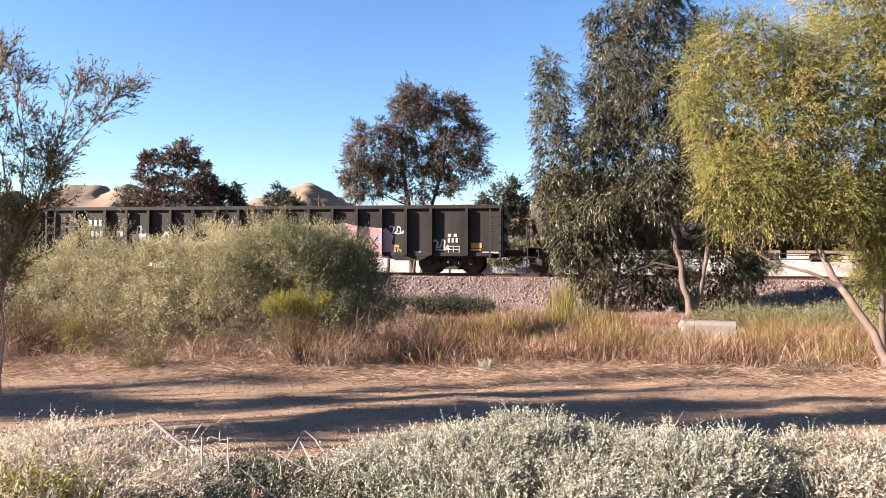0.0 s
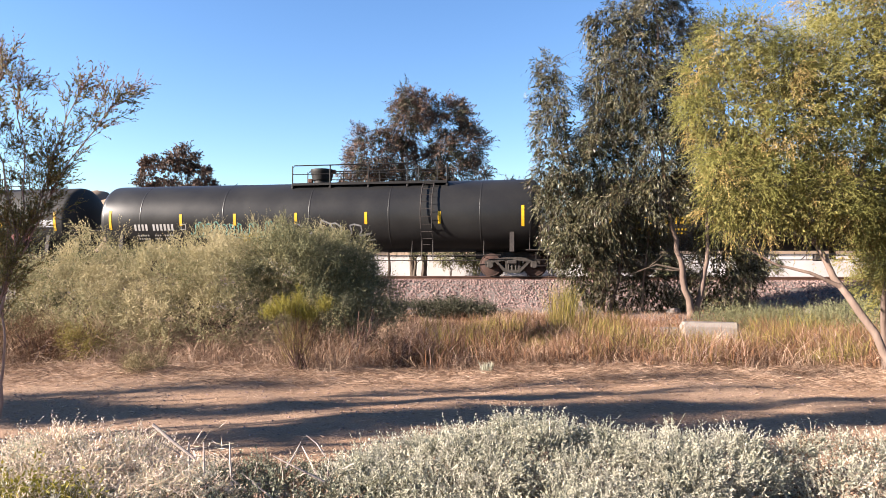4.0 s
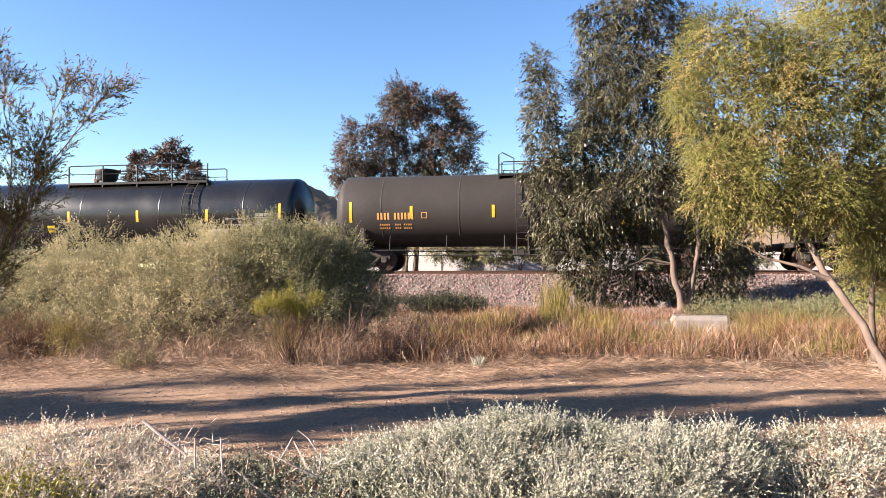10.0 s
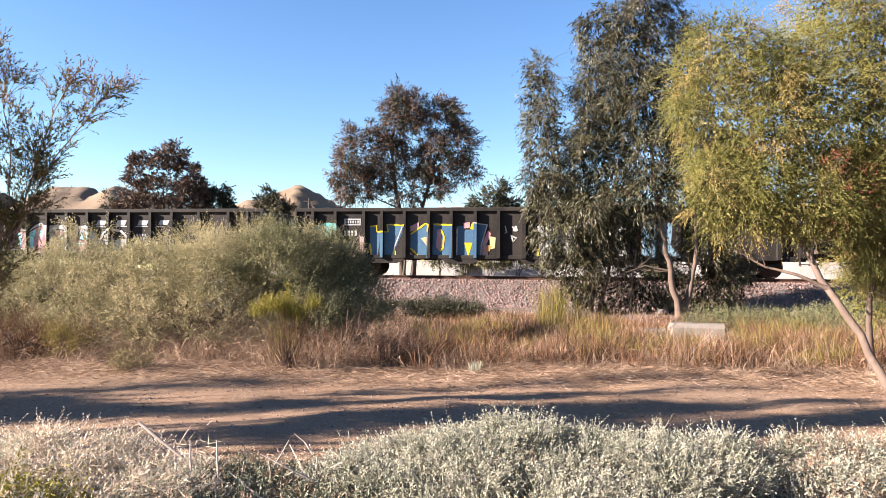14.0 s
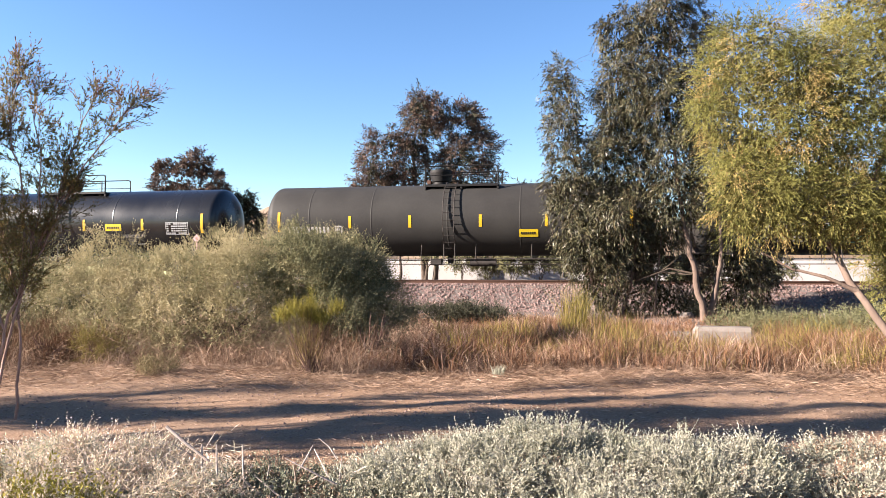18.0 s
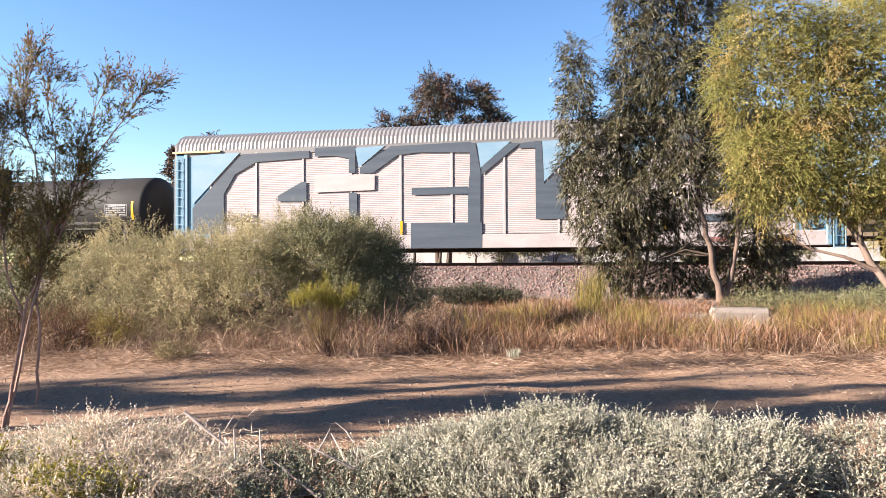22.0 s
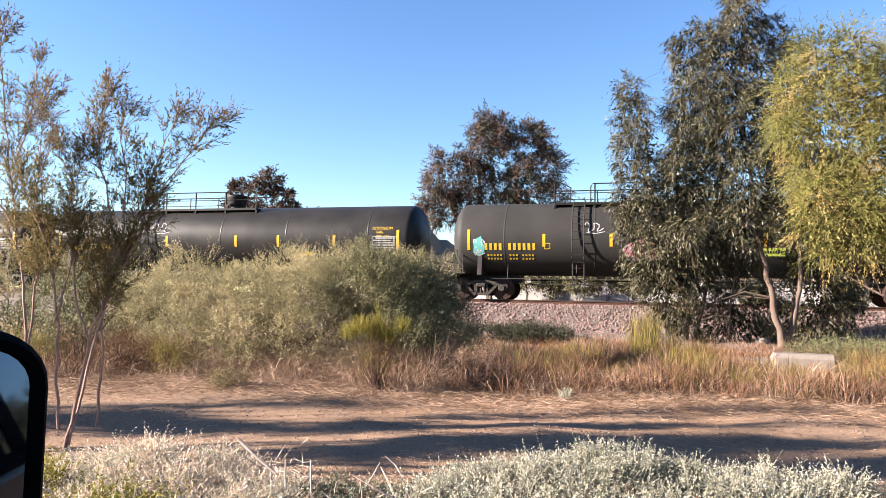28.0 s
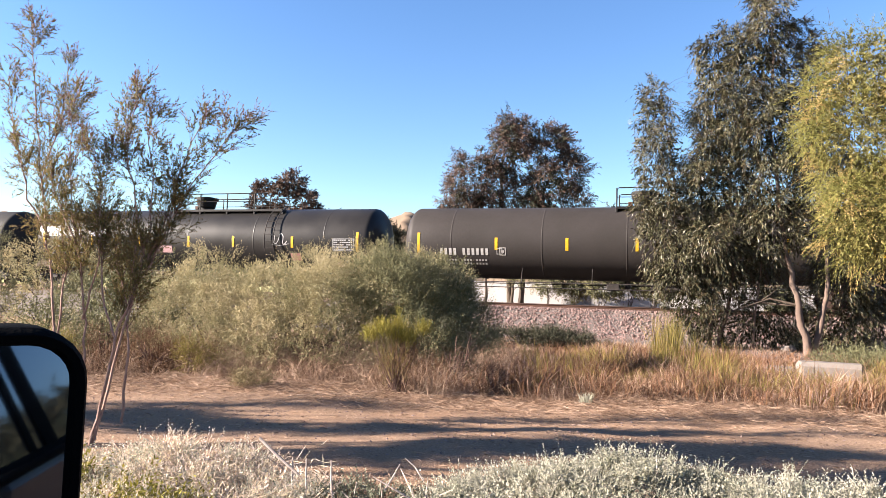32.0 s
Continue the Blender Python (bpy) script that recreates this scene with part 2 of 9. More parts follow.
INK = mat("black_spray", (0.007, 0.007, 0.007), (0.019, 0.019, 0.019), 0.6, 0, 2, 20, 0.0)
BOXRED = mat("oxide_red_paint", (0.1728, 0.0408, 0.024), (0.1248, 0.0384, 0.0264), 0.6, 0, 0.6, 12, 0.08)
SILVER = mat("galvanised_roof", (0.165, 0.160, 0.160), (0.120, 0.116, 0.116), 0.5, 0.3, 1, 15, 0.05)
PALEW = mat("white_sprayed_siding", (0.318, 0.283, 0.281), (0.232, 0.205, 0.205), 0.6, 0, 0.7, 10, 0.05, 0.45, stretch=(0.9, 1, 2.5))
RACKBLUE = mat("blue_end_paint", (0.062, 0.150, 0.215), (0.098, 0.182, 0.240), 0.5, 0, 1, 12, 0.03, 0.5)
BEIGE = mat("beige_hood_paint", (0.2227, 0.1799, 0.1328), (0.1799, 0.1414, 0.1028), 0.6, 0, 0.8, 12, 0.05)
BARK = mat("grey_brown_bark", (0.04464, 0.03224, 0.02356), (0.07564, 0.0589, 0.04588), 0.9, 0, 6, 40, 0.7, stretch=(1, 1, 0.25))
PALEBARK = mat("pale_peeling_bark", (0.1252, 0.08957, 0.07057), (0.07154, 0.04926, 0.03855), 0.85, 0, 3, 25, 0.5, stretch=(1, 1, 0.3))
TWIG = mat("reddish_twig_bark", (0.068, 0.0368, 0.0285), (0.1105, 0.068, 0.054), 0.85, 0, 8, 50, 0.4)
STEMBARK = mat("pale_sapling_bark", (0.285, 0.1875, 0.15), (0.15, 0.09, 0.072), 0.8, 0, 6, 40, 0.4, stretch=(1, 1, 0.3))
DRYTWIG = mat("bleached_dead_twig", (0.3159, 0.2673, 0.2309), (0.2187, 0.1769, 0.1526), 0.9, 0, 8, 50, 0.3)
CONCRETE = mat("weathered_concrete", (0.1674, 0.1451, 0.1283), (0.1172, 0.1004, 0.08928), 0.9, 0, 3, 35, 0.5)
STUCCO = mat("white_painted_wall", (0.337, 0.324, 0.3197), (0.2678, 0.2506, 0.2419), 0.85, 0, 0.5, 20, 0.1)
EUC = leaf_mat("eucalyptus_leaf", [(0.02341, 0.02595, 0.01184), (0.05761, 0.03732, 0.01895), (0.04501, 0.04705, 0.0225), (0.08103, 0.07625, 0.04028), (0.1622, 0.1394, 0.07696)], 0.4, 0.06, 0.28, patch=0.3, size=1.0)
# eucalyptus leaf again, with the shade inside the crown put into darker colours
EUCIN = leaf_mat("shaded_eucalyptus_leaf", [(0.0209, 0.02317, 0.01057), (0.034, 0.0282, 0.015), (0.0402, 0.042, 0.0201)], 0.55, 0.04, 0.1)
FARLEAF = leaf_mat("brownish_far_leaf", [(0.04245, 0.03043, 0.0244), (0.06084, 0.04927, 0.03621), (0.07924, 0.05216, 0.03935), (0.1104, 0.06955, 0.05352), (0.1344, 0.0927, 0.07241)], 0.6, 0.08, patch=0.35, size=0.4)
FARGREEN = leaf_mat("dull_green_far_leaf", [(0.02576, 0.028, 0.01792), (0.04592, 0.04592, 0.028), (0.06608, 0.06048, 0.04032)], 0.6, 0.08)
WILLOW = leaf_mat("yellow_green_leaf", [(0.07639, 0.07665, 0.02425), (0.1222, 0.1218, 0.03638), (0.1783, 0.1701, 0.05182), (0.2241, 0.21, 0.06615), (0.2954, 0.2604, 0.09155), (0.3768, 0.315, 0.1268)], 0.6, 0.52, patch=0.7, size=0.75)
WILLOWDRY = leaf_mat("yellowed_leaf", [(0.176, 0.1293, 0.04968), (0.2691, 0.1966, 0.07762), (0.3623, 0.2691, 0.1139)], 0.65, 0.4)
# inner copy of WILLOW: crown shade painted in by leaving out its brightest tones
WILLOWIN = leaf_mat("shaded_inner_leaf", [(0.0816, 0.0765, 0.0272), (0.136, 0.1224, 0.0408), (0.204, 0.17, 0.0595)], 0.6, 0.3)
SAGE = leaf_mat("tan_green_leaf", [(0.1259, 0.1206, 0.06378), (0.1678, 0.1542, 0.08018), (0.2151, 0.1898, 0.102), (0.2832, 0.2422, 0.1366), (0.3619, 0.3026, 0.1777), (0.4196, 0.3461, 0.2114)], 0.65, 0.28, patch=0.6, size=0.8)
DARKSAGE = leaf_mat("dark_grey_green_leaf", [(0.02281, 0.02453, 0.01577), (0.03737, 0.04068, 0.02463), (0.05448, 0.05144, 0.03103), (0.06842, 0.05922, 0.03547)], 0.65, 0.08)
SILVERL = leaf_mat("silvery_leaf", [(0.225, 0.228, 0.160), (0.262, 0.258, 0.188), (0.305, 0.292, 0.226), (0.345, 0.324, 0.262), (0.380, 0.350, 0.292)], 0.7, 0.36, patch=0.35, size=2.5)
GREYLEAF = leaf_mat("grey_green_leaf", [(0.075, 0.085, 0.055), (0.115, 0.122, 0.082), (0.165, 0.165, 0.118), (0.235, 0.222, 0.165)], 0.7, 0.1, patch=0.4, size=2.5)
GREENSAGE = leaf_mat("dull_green_leaf", [(0.07113, 0.07564, 0.03953), (0.106, 0.1074, 0.0571), (0.1448, 0.1366, 0.07247), (0.2004, 0.1781, 0.09882)], 0.65, 0.2, patch=0.5, size=0.9)
CHARTR = leaf_mat("bright_yellow_green_leaf", [(0.09607, 0.0931, 0.019), (0.151, 0.1349, 0.0285), (0.1968, 0.1662, 0.0342), (0.2333, 0.1852, 0.0437)], 0.6, 0.25, patch=0.5, size=5.0)
TAMAR = leaf_mat("feathery_olive_leaf", [(0.060, 0.058, 0.020), (0.095, 0.085, 0.028), (0.130, 0.102, 0.036), (0.180, 0.128, 0.055), (0.100, 0.062, 0.040)], 0.6, 0.4)
DRYGRASS = leaf_mat("dry_grass", [(0.03913, 0.02754, 0.02492), (0.05217, 0.03122, 0.02492), (0.09567, 0.04775, 0.0277), (0.1392, 0.06794, 0.03599), (0.1826, 0.101, 0.05538), (0.2348, 0.1561, 0.1246), (0.2868, 0.2157, 0.2006)], 0.7, 0.2, patch=0.45, size=0.9)
PALESTRAW = leaf_mat("pale_bleached_straw", [(0.5318, 0.4451, 0.3674), (0.6768, 0.5769, 0.4958), (0.4029, 0.3133, 0.2388), (0.5802, 0.5108, 0.3489), (0.3223, 0.2307, 0.1745)], 0.8, 0.28)
STRAW = leaf_mat("bleached_straw", [(0.07448, 0.04725, 0.03152), (0.117, 0.0714, 0.04623), (0.2554, 0.168, 0.1156), (0.3192, 0.2258, 0.1628), (0.4256, 0.3255, 0.2469)], 0.75, 0.2, patch=0.35, size=1.5)
GREENGRASS = leaf_mat("yellowing_grass", [(0.1418, 0.1197, 0.0288), (0.1985, 0.1539, 0.0486), (0.1134, 0.1026, 0.0288), (0.2363, 0.1625, 0.0567)], 0.7, 0.3)
DRYOLIVE = leaf_mat("dry_olive_leaf", [(0.085, 0.070, 0.034), (0.140, 0.112, 0.058), (0.215, 0.165, 0.095)], 0.7, 0.25)
RUSSET = leaf_mat("russet_dead_growth", [(0.09405, 0.04867, 0.02608), (0.1283, 0.07354, 0.04082), (0.07695, 0.04434, 0.02608)], 0.8, 0.08)
REDTIP = leaf_mat("reddish_seed_tip", [(0.108, 0.054, 0.041), (0.144, 0.081, 0.059), (0.081, 0.054, 0.027)], 0.7, 0.3)
HILL = mat("dry_hill", (0.1754, 0.1261, 0.08763), (0.1193, 0.08763, 0.05961), 1.0, 0, 0.02, 0.35, 0.3, 0.5)
RUBBER = mat("worn_tyre_rubber", (0.018, 0.018, 0.018), (0.035, 0.033, 0.031), 0.85, 0, 6, 60, 0.4)
ALLOY = mat("silver_wheel_alloy", (0.300, 0.300, 0.305), (0.220, 0.215, 0.210), 0.35, 0.8, 5, 50, 0.05)
CARPAINT = mat("grey_car_paint", (0.018, 0.021, 0.026), (0.024, 0.027, 0.033), 0.45, 0.0, 2, 30, 0.0)
PLASTIC = mat("black_grained_plastic", (0.002, 0.002, 0.0022), (0.003, 0.003, 0.0032), 0.8, 0, 3, 200, 0.1, spec=0.02)


# ---- mesh helpers ----
class Shape:
    """Collects boxes, bars, tubes and sheets into one mesh."""

    def __init__(self):
        self.v, self.f = [], []

    def add(self, verts, faces):
        k = len(self.v)
        self.v += [tuple(p) for p in verts]
        self.f += [tuple(k + i for i in q) for q in faces]
        return self

    def box(self, x0, x1, y0, y1, z0, z1, chamfer=0.0):
        c = min(chamfer, abs(x1 - x0) / 3, abs(y1 - y0) / 3, abs(z1 - z0) / 3)
        if c <= 0:
            return self.add([(x, y, z) for z in (z0, z1) for x, y in ((x0, y0), (x1, y0), (x1, y1), (x0, y1))],
                            [(3, 2, 1, 0), (4, 5, 6, 7), (0, 1, 5, 4), (1, 2, 6, 5), (2, 3, 7, 6), (3, 0, 4, 7)])
        ring = lambda i, z: [(x0 + i, y0 + c, z), (x0 + c, y0 + i, z), (x1 - c, y0 + i, z), (x1 - i, y0 + c, z),
                             (x1 - i, y1 - c, z), (x1 - c, y1 - i, z), (x0 + c, y1 - i, z), (x0 + i, y1 - c, z)]
        vs = ring(c * 0.7, z0) + ring(0, z0 + c) + ring(0, z1 - c) + ring(c * 0.7, z1)
        fs = [tuple(range(7, -1, -1)), tuple(range(24, 32))]
        for r in range(3):
            fs += [(8 * r + i, 8 * r + (i + 1) % 8, 8 * r + 8 + (i + 1) % 8, 8 * r + 8 + i) for i in range(8)]
        return self.add(vs, fs)

    def bar(self, p, q, r, seg=6, r2=None):
        return self.tube([p, q], [r, r if r2 is None else r2], seg)

    def tube(self, pts, rad, seg=6):
        pts = [Vector(p) for p in pts]
        rad = rad if isinstance(rad, (list, tuple)) else [rad] * len(pts)
        vs, fs = [], []
        for i, p in enumerate(pts):
            d = (pts[min(i + 1, len(pts) - 1)] - pts[max(i - 1, 0)]).normalized()
            a = d.orthogonal().normalized() if abs(d.z) > 0.9 else d.cross(Vector((0, 0, 1))).normalized()
            b = d.cross(a)
            vs += [p + (a * math.cos(2 * math.pi * k / seg) + b * math.sin(2 * math.pi * k / seg)) * rad[i] for k in range(seg)]
        for i in range(len(pts) - 1):
            fs += [(i * seg + k, i * seg + (k + 1) % seg, (i + 1) * seg + (k + 1) % seg, (i + 1) * seg + k) for k in range(seg)]
        n = (len(pts) - 1) * seg
        fs += [tuple(range(seg - 1, -1, -1)), tuple(n + k for k in range(seg))]
        return self.add(vs, fs)

    def disc(self, c, axis, r, thick, seg=20, hole=0.0):
        """A wheel-like disc across an axis ('x', 'y' or 'z')."""
        e = Vector({"x": (1, 0, 0), "y": (0, 1, 0), "z": (0, 0, 1)}[axis]) * (thick / 2)
        return self.tube([Vector(c) - e, Vector(c) + e], r, seg)

    def turned(self, profile, cx, cz, seg=40, arc=(0, 360)):
        """A surface turned about the x direction, from (x, r) pairs."""
        n = len(profile)
        full = arc[1] - arc[0] == 360
        m = seg if full else seg + 1
        vs = [(x + cx, -r * math.cos(radians(arc[0] + (arc[1] - arc[0]) * k / seg)), cz + r * math.sin(radians(arc[0] + (arc[1] - arc[0]) * k / seg)))
              for x, r in profile for k in range(m)]
        fs = []
        for i in range(n - 1):
            for k in range(seg):
                k2 = (k + 1) % m
                fs.append((i * m + k, i * m + k2, (i + 1) * m + k2, (i + 1) * m + k))
        return self.add(vs, fs)

    def slab(self, outline, y0, y1):
        """A flat plate with an outline in (x, z), between two depths."""
        n = len(outline)
        vs = [(x, y0, z) for x, z in outline] + [(x, y1, z) for x, z in outline]
        fs = [tuple(range(n)), tuple(range(2 * n - 1, n - 1, -1))] + [(i, n + i, n + (i + 1) % n, (i + 1) % n) for i in range(n)]
        return self.add(vs, fs)

    def mesh(self, name, material, smooth=False):
        me = bpy.data.meshes.new(name)
        me.from_pydata(self.v, [], self.f)
        me.materials.append(material)
        if smooth:
            me.polygons.foreach_set("use_smooth", [True] * len(me.polygons))
            me.set_sharp_from_angle(angle=radians(38))
        me.update()
        return me


def part(name, shape, material, parent=None, label="", smooth=False):
    """Links a shape (or a ready mesh) as one mesh object, under its thing."""
    me = shape.mesh(name, material, smooth) if isinstance(shape, Shape) else shape
    ob = new(name, me)
    ob.parent = parent
    return tagged(ob, label)


def thing(name, label, category, group="", m=None, kind=""):
    ob = tagged(new(name), label, category, group, kind)
    ob.matrix_basis = m or Matrix()
    return ob


def flecks(name, quads, material, parent=None, tris=False):
    """Many small four-cornered leaves or blades (n, 4, 3) as one mesh."""
    quads = np.asarray(quads, dtype=np.float32)
    n = len(quads)
    me = bpy.data.meshes.new(name)
    me.vertices.add(n * 4)
    me.vertices.foreach_set("co", quads.reshape(-1))
    me.loops.add(n * 4)
    me.loops.foreach_set("vertex_index", np.arange(n * 4, dtype=np.int32))
    me.polygons.add(n)
    me.polygons.foreach_set("loop_start", np.arange(0, n * 4, 4, dtype=np.int32))
    me.materials.append(material)
    me.update()
    me.validate()
    ob = new(name, me)
    ob.parent = parent
    return ob


def unit(v):
    return v / np.maximum(np.linalg.norm(v, axis=1, keepdims=True), 1e-9)


def leaf_quads(rng, centre, direction, length, width, widest=0.45, face=None):
    """Pointed leaves round their centres, along the directions given, turned at random or with their blades towards face."""
    d = unit(direction)
    side = unit(np.cross(d, rng.normal(size=d.shape) * (1.0 if face is None else 0.55) + (0 if face is None else face)))
    L, W = np.asarray(length)[:, None], np.asarray(width)[:, None]
    base = centre - d * L * 0.5
    mid = base + d * L * widest
    return np.stack([base, mid + side * W * 0.5, base + d * L, mid - side * W * 0.5], 1)


def blade_quads(rng, foot, height, width, lean):
    """Grass blades: narrow, from the foot up, leaning."""
    n = len(foot)
    az = rng.uniform(0, 2 * np.pi, n)
    tip = foot + np.stack([np.cos(az) * lean * height, np.sin(az) * lean * height, height], 1)
    sa = rng.uniform(0, 2 * np.pi, n)
    side = np.stack([np.cos(sa), np.sin(sa), np.zeros(n)], 1) * width[:, None] * 0.5
    bend = foot * 0.45 + tip * 0.55 + np.stack([-np.cos(az) * lean * height * 0.18, -np.sin(az) * lean * height * 0.18, height * 0.06], 1)
    return np.stack([foot - side, bend - side * 0.8, tip, bend + side * 0.8], 1)


# ---- plan: the track ----
THETA = -9.3                    # the track's turn from the x axis
TRACK_D, RAIL_Z = 29.5, 1.465   # its distance from the camera, and the height of the rail's head
_c, _s = math.cos(radians(THETA)), math.sin(radians(THETA))


def on_track(u, y=0.0, z=0.0):
    """A pose beside the track: u metres along it, y metres beyond its middle, z over the rail."""
    return pose(-_s * (TRACK_D + y) + _c * u, _c * (TRACK_D + y) + _s * u, RAIL_Z + z, 0, 0, THETA)


def lumpy(x, y):
    return 0.05 * math.sin(0.9 * x + 1.3 * math.sin(0.5 * y)) * math.sin(0.7 * y) + 0.02 * math.sin(2.7 * x + 1) * math.sin(3.1 * y)


def ground_z(x, y):
    """The lie of the land: flat, rising a little to the track and higher beyond it."""
    off = -_s * x + _c * y - TRACK_D
    up = max(0.0, min(1.0, (off + 16) / 10))
    z = lumpy(x, y) * min(1, 30 / (1 + abs(x) + abs(y))) + 0.28 * up * up
    if off > -4:
        z += min(1.0, (off + 4) / 3.0) * 0.62
    return z


def ground_sheet():
    n, mids = 230, 170
    ux = np.linspace(-1, 1, n)
    xs = 7.0 * np.sinh(6.6 * ux) / 6.6 * 3.2
    uy = np.linspace(-0.62, 1, n)
    ys = 10 + 6.0 * np.sinh(6.6 * uy) / 6.6 * 3.2
    xs[0], xs[-1], ys[0], ys[-1] = -2600, 2600, -900, 2600
    vs = [(x, y, ground_z(x, y)) for y in ys for x in xs]
    fs = [(j * n + i, j * n + i + 1, (j + 1) * n + i + 1, (j + 1) * n + i) for j in range(n - 1) for i in range(n - 1)]
    ob = part("ground", Shape().add(vs, fs), EARTH, None, "bare dry earth with a dirt track", True)
    tagged(ob, "", "ground", "", "structure")


def railway():
    bed = Shape()
    prof = [(-7.6, -1.30), (-6.4, -1.17), (-5.2, -1.13), (-3.9, -1.10), (-1.75, -0.19), (1.75, -0.19), (3.6, -0.75), (4.4, -0.8)]
    us = [-160, -60, -40] + [-30 + 0.5 * k for k in range(121)] + [40, 60, 200]
    rnd = random.Random(3)
    vs = [(u, y + rnd.uniform(-0.05, 0.05), z + rnd.uniform(-0.02, 0.02)) for u in us for y, z in prof]
    m = len(prof)
    fs = [(i * m + k, (i + 1) * m + k, (i + 1) * m + k + 1, i * m + k + 1) for i in range(len(us) - 1) for k in range(m - 1)]
    bedob = part("ballast_bed", bed.add(vs, fs), GRAVEL, None, "grey-pink crushed stone ballast under the rails", True)
    bedob.matrix_basis = on_track(0)
    tagged(bedob, "", "ballast", "", "structure")
    # loose stones on the near shoulder
    rng = np.random.default_rng(5)
    n = 21000
    u = rng.uniform(-20, 16, n)
    y = np.where(rng.uniform(0, 1, n) < 0.8, rng.uniform(-4.15, -0.9, n), -3.9 - 3.2 * rng.uniform(0, 1, n) ** 1.6)
    z = np.where(y < -3.9, -1.10 + (y + 3.9) * 0.04, np.where(y < -1.75, -0.19 - (-1.75 - y) * 0.423, -0.19))
    r = rng.uniform(0.026, 0.060, n) * np.where(y < -4.0, 0.7, 1.0)
    base = np.array([(1, 0, 0), (-1, 0, 0), (0, 1, 0), (0, -1, 0), (0, 0, 1), (0, 0, -1)], dtype=float)
    jit = base[None] * rng.uniform(0.6, 1.25, (n, 6, 1)) + rng.normal(0, 0.22, (n, 6, 3))
    P = np.stack([u, y, z + 0.012], 1)[:, None] + jit * r[:, None, None]
    tri = np.array([(0, 2, 4), (2, 1, 4), (1, 3, 4), (3, 0, 4), (2, 0, 5), (1, 2, 5), (3, 1, 5), (0, 3, 5)])
    me = bpy.data.meshes.new("ballast_stones")
    me.vertices.add(n * 6)
    me.vertices.foreach_set("co", P.reshape(-1).astype(np.float32))
    idx = (np.arange(n)[:, None, None] * 6 + tri[None]).reshape(-1).astype(np.int32)
    me.loops.add(len(idx))
    me.loops.foreach_set("vertex_index", idx)
    me.polygons.add(n * 8)
    me.polygons.foreach_set("loop_start", np.arange(0, len(idx), 3, dtype=np.int32))
    me.materials.append(BALLAST)
    me.update()
    me.validate()
    stones = tagged(new("ballast_stones", me), "loose angular ballast stones in greys and pinks", "ballast", "", "stuff")
    stones.matrix_basis = on_track(0)
    # rails and ties
    track = thing("railway_track", "rusty steel rails spiked on dark timber ties", "railway track", "", on_track(0), "structure")
    for y in (-0.755, 0.755):
        prof = [(-0.07, -0.17), (0.07, -0.17), (0.07, -0.155), (0.012, -0.13), (0.010, -0.045), (0.036, -0.035), (0.036, -0.006), (-0.036, -0.006), (-0.036, -0.035), (-0.010, -0.045), (-0.012, -0.13), (-0.07, -0.155)]
        s = Shape()
        k = len(prof)
        s.add([(-160, y + a, b) for a, b in prof] + [(200, y + a, b) for a, b in prof],
              [(i, (i + 1) % k, k + (i + 1) % k, k + i) for i in range(k)])
        rail = part("rail", s, RUST, track)
        part("rail_head", Shape().box(-160, 200, y - 0.034, y + 0.034, -0.006, 0), RAILTOP, rail)
    tie = Shape().box(-0.115, 0.115, -1.29, 1.29, -0.35, -0.172, 0.012).mesh("tie", TIMBER)
    for i in range(150):
        t = part("tie", tie, TIMBER, track)
        t.matrix_basis = pose(-42 + 0.51 * i, 0.03 * math.sin(i * 7.1), 0, 0, 0, 0.6 * math.sin(i * 3.3))


# ---- railway cars ----
WHEELSETS = {-1: [], 1: []}


def wheelset_mesh():
    s = Shape()
    s.tube([(0, -1.08, 0), (0, 1.08, 0)], 0.08, 10)
    for e in (-1, 1):
        s.tube([(0, e * 0.70, 0), (0, e * 0.735, 0), (0, e * 0.74, 0), (0, e * 0.86, 0)], [0.486, 0.486, 0.457, 0.452], 28)
        s.tube([(0, e * 0.86, 0), (0, e * 0.875, 0)], [0.40, 0.36], 28)
        s.tube([(0, e * 0.86, 0), (0, e * 1.02, 0)], [0.16, 0.13], 14)
        for k in range(3):
            a = 2 * math.pi * k / 3
            s.bar((0.07 * math.cos(a), e * 1.08, 0.07 * math.sin(a)), (0.07 * math.cos(a), e * 1.10, 0.07 * math.sin(a)), 0.018, 6)
    return s.mesh("wheelset", WHEELM, True)


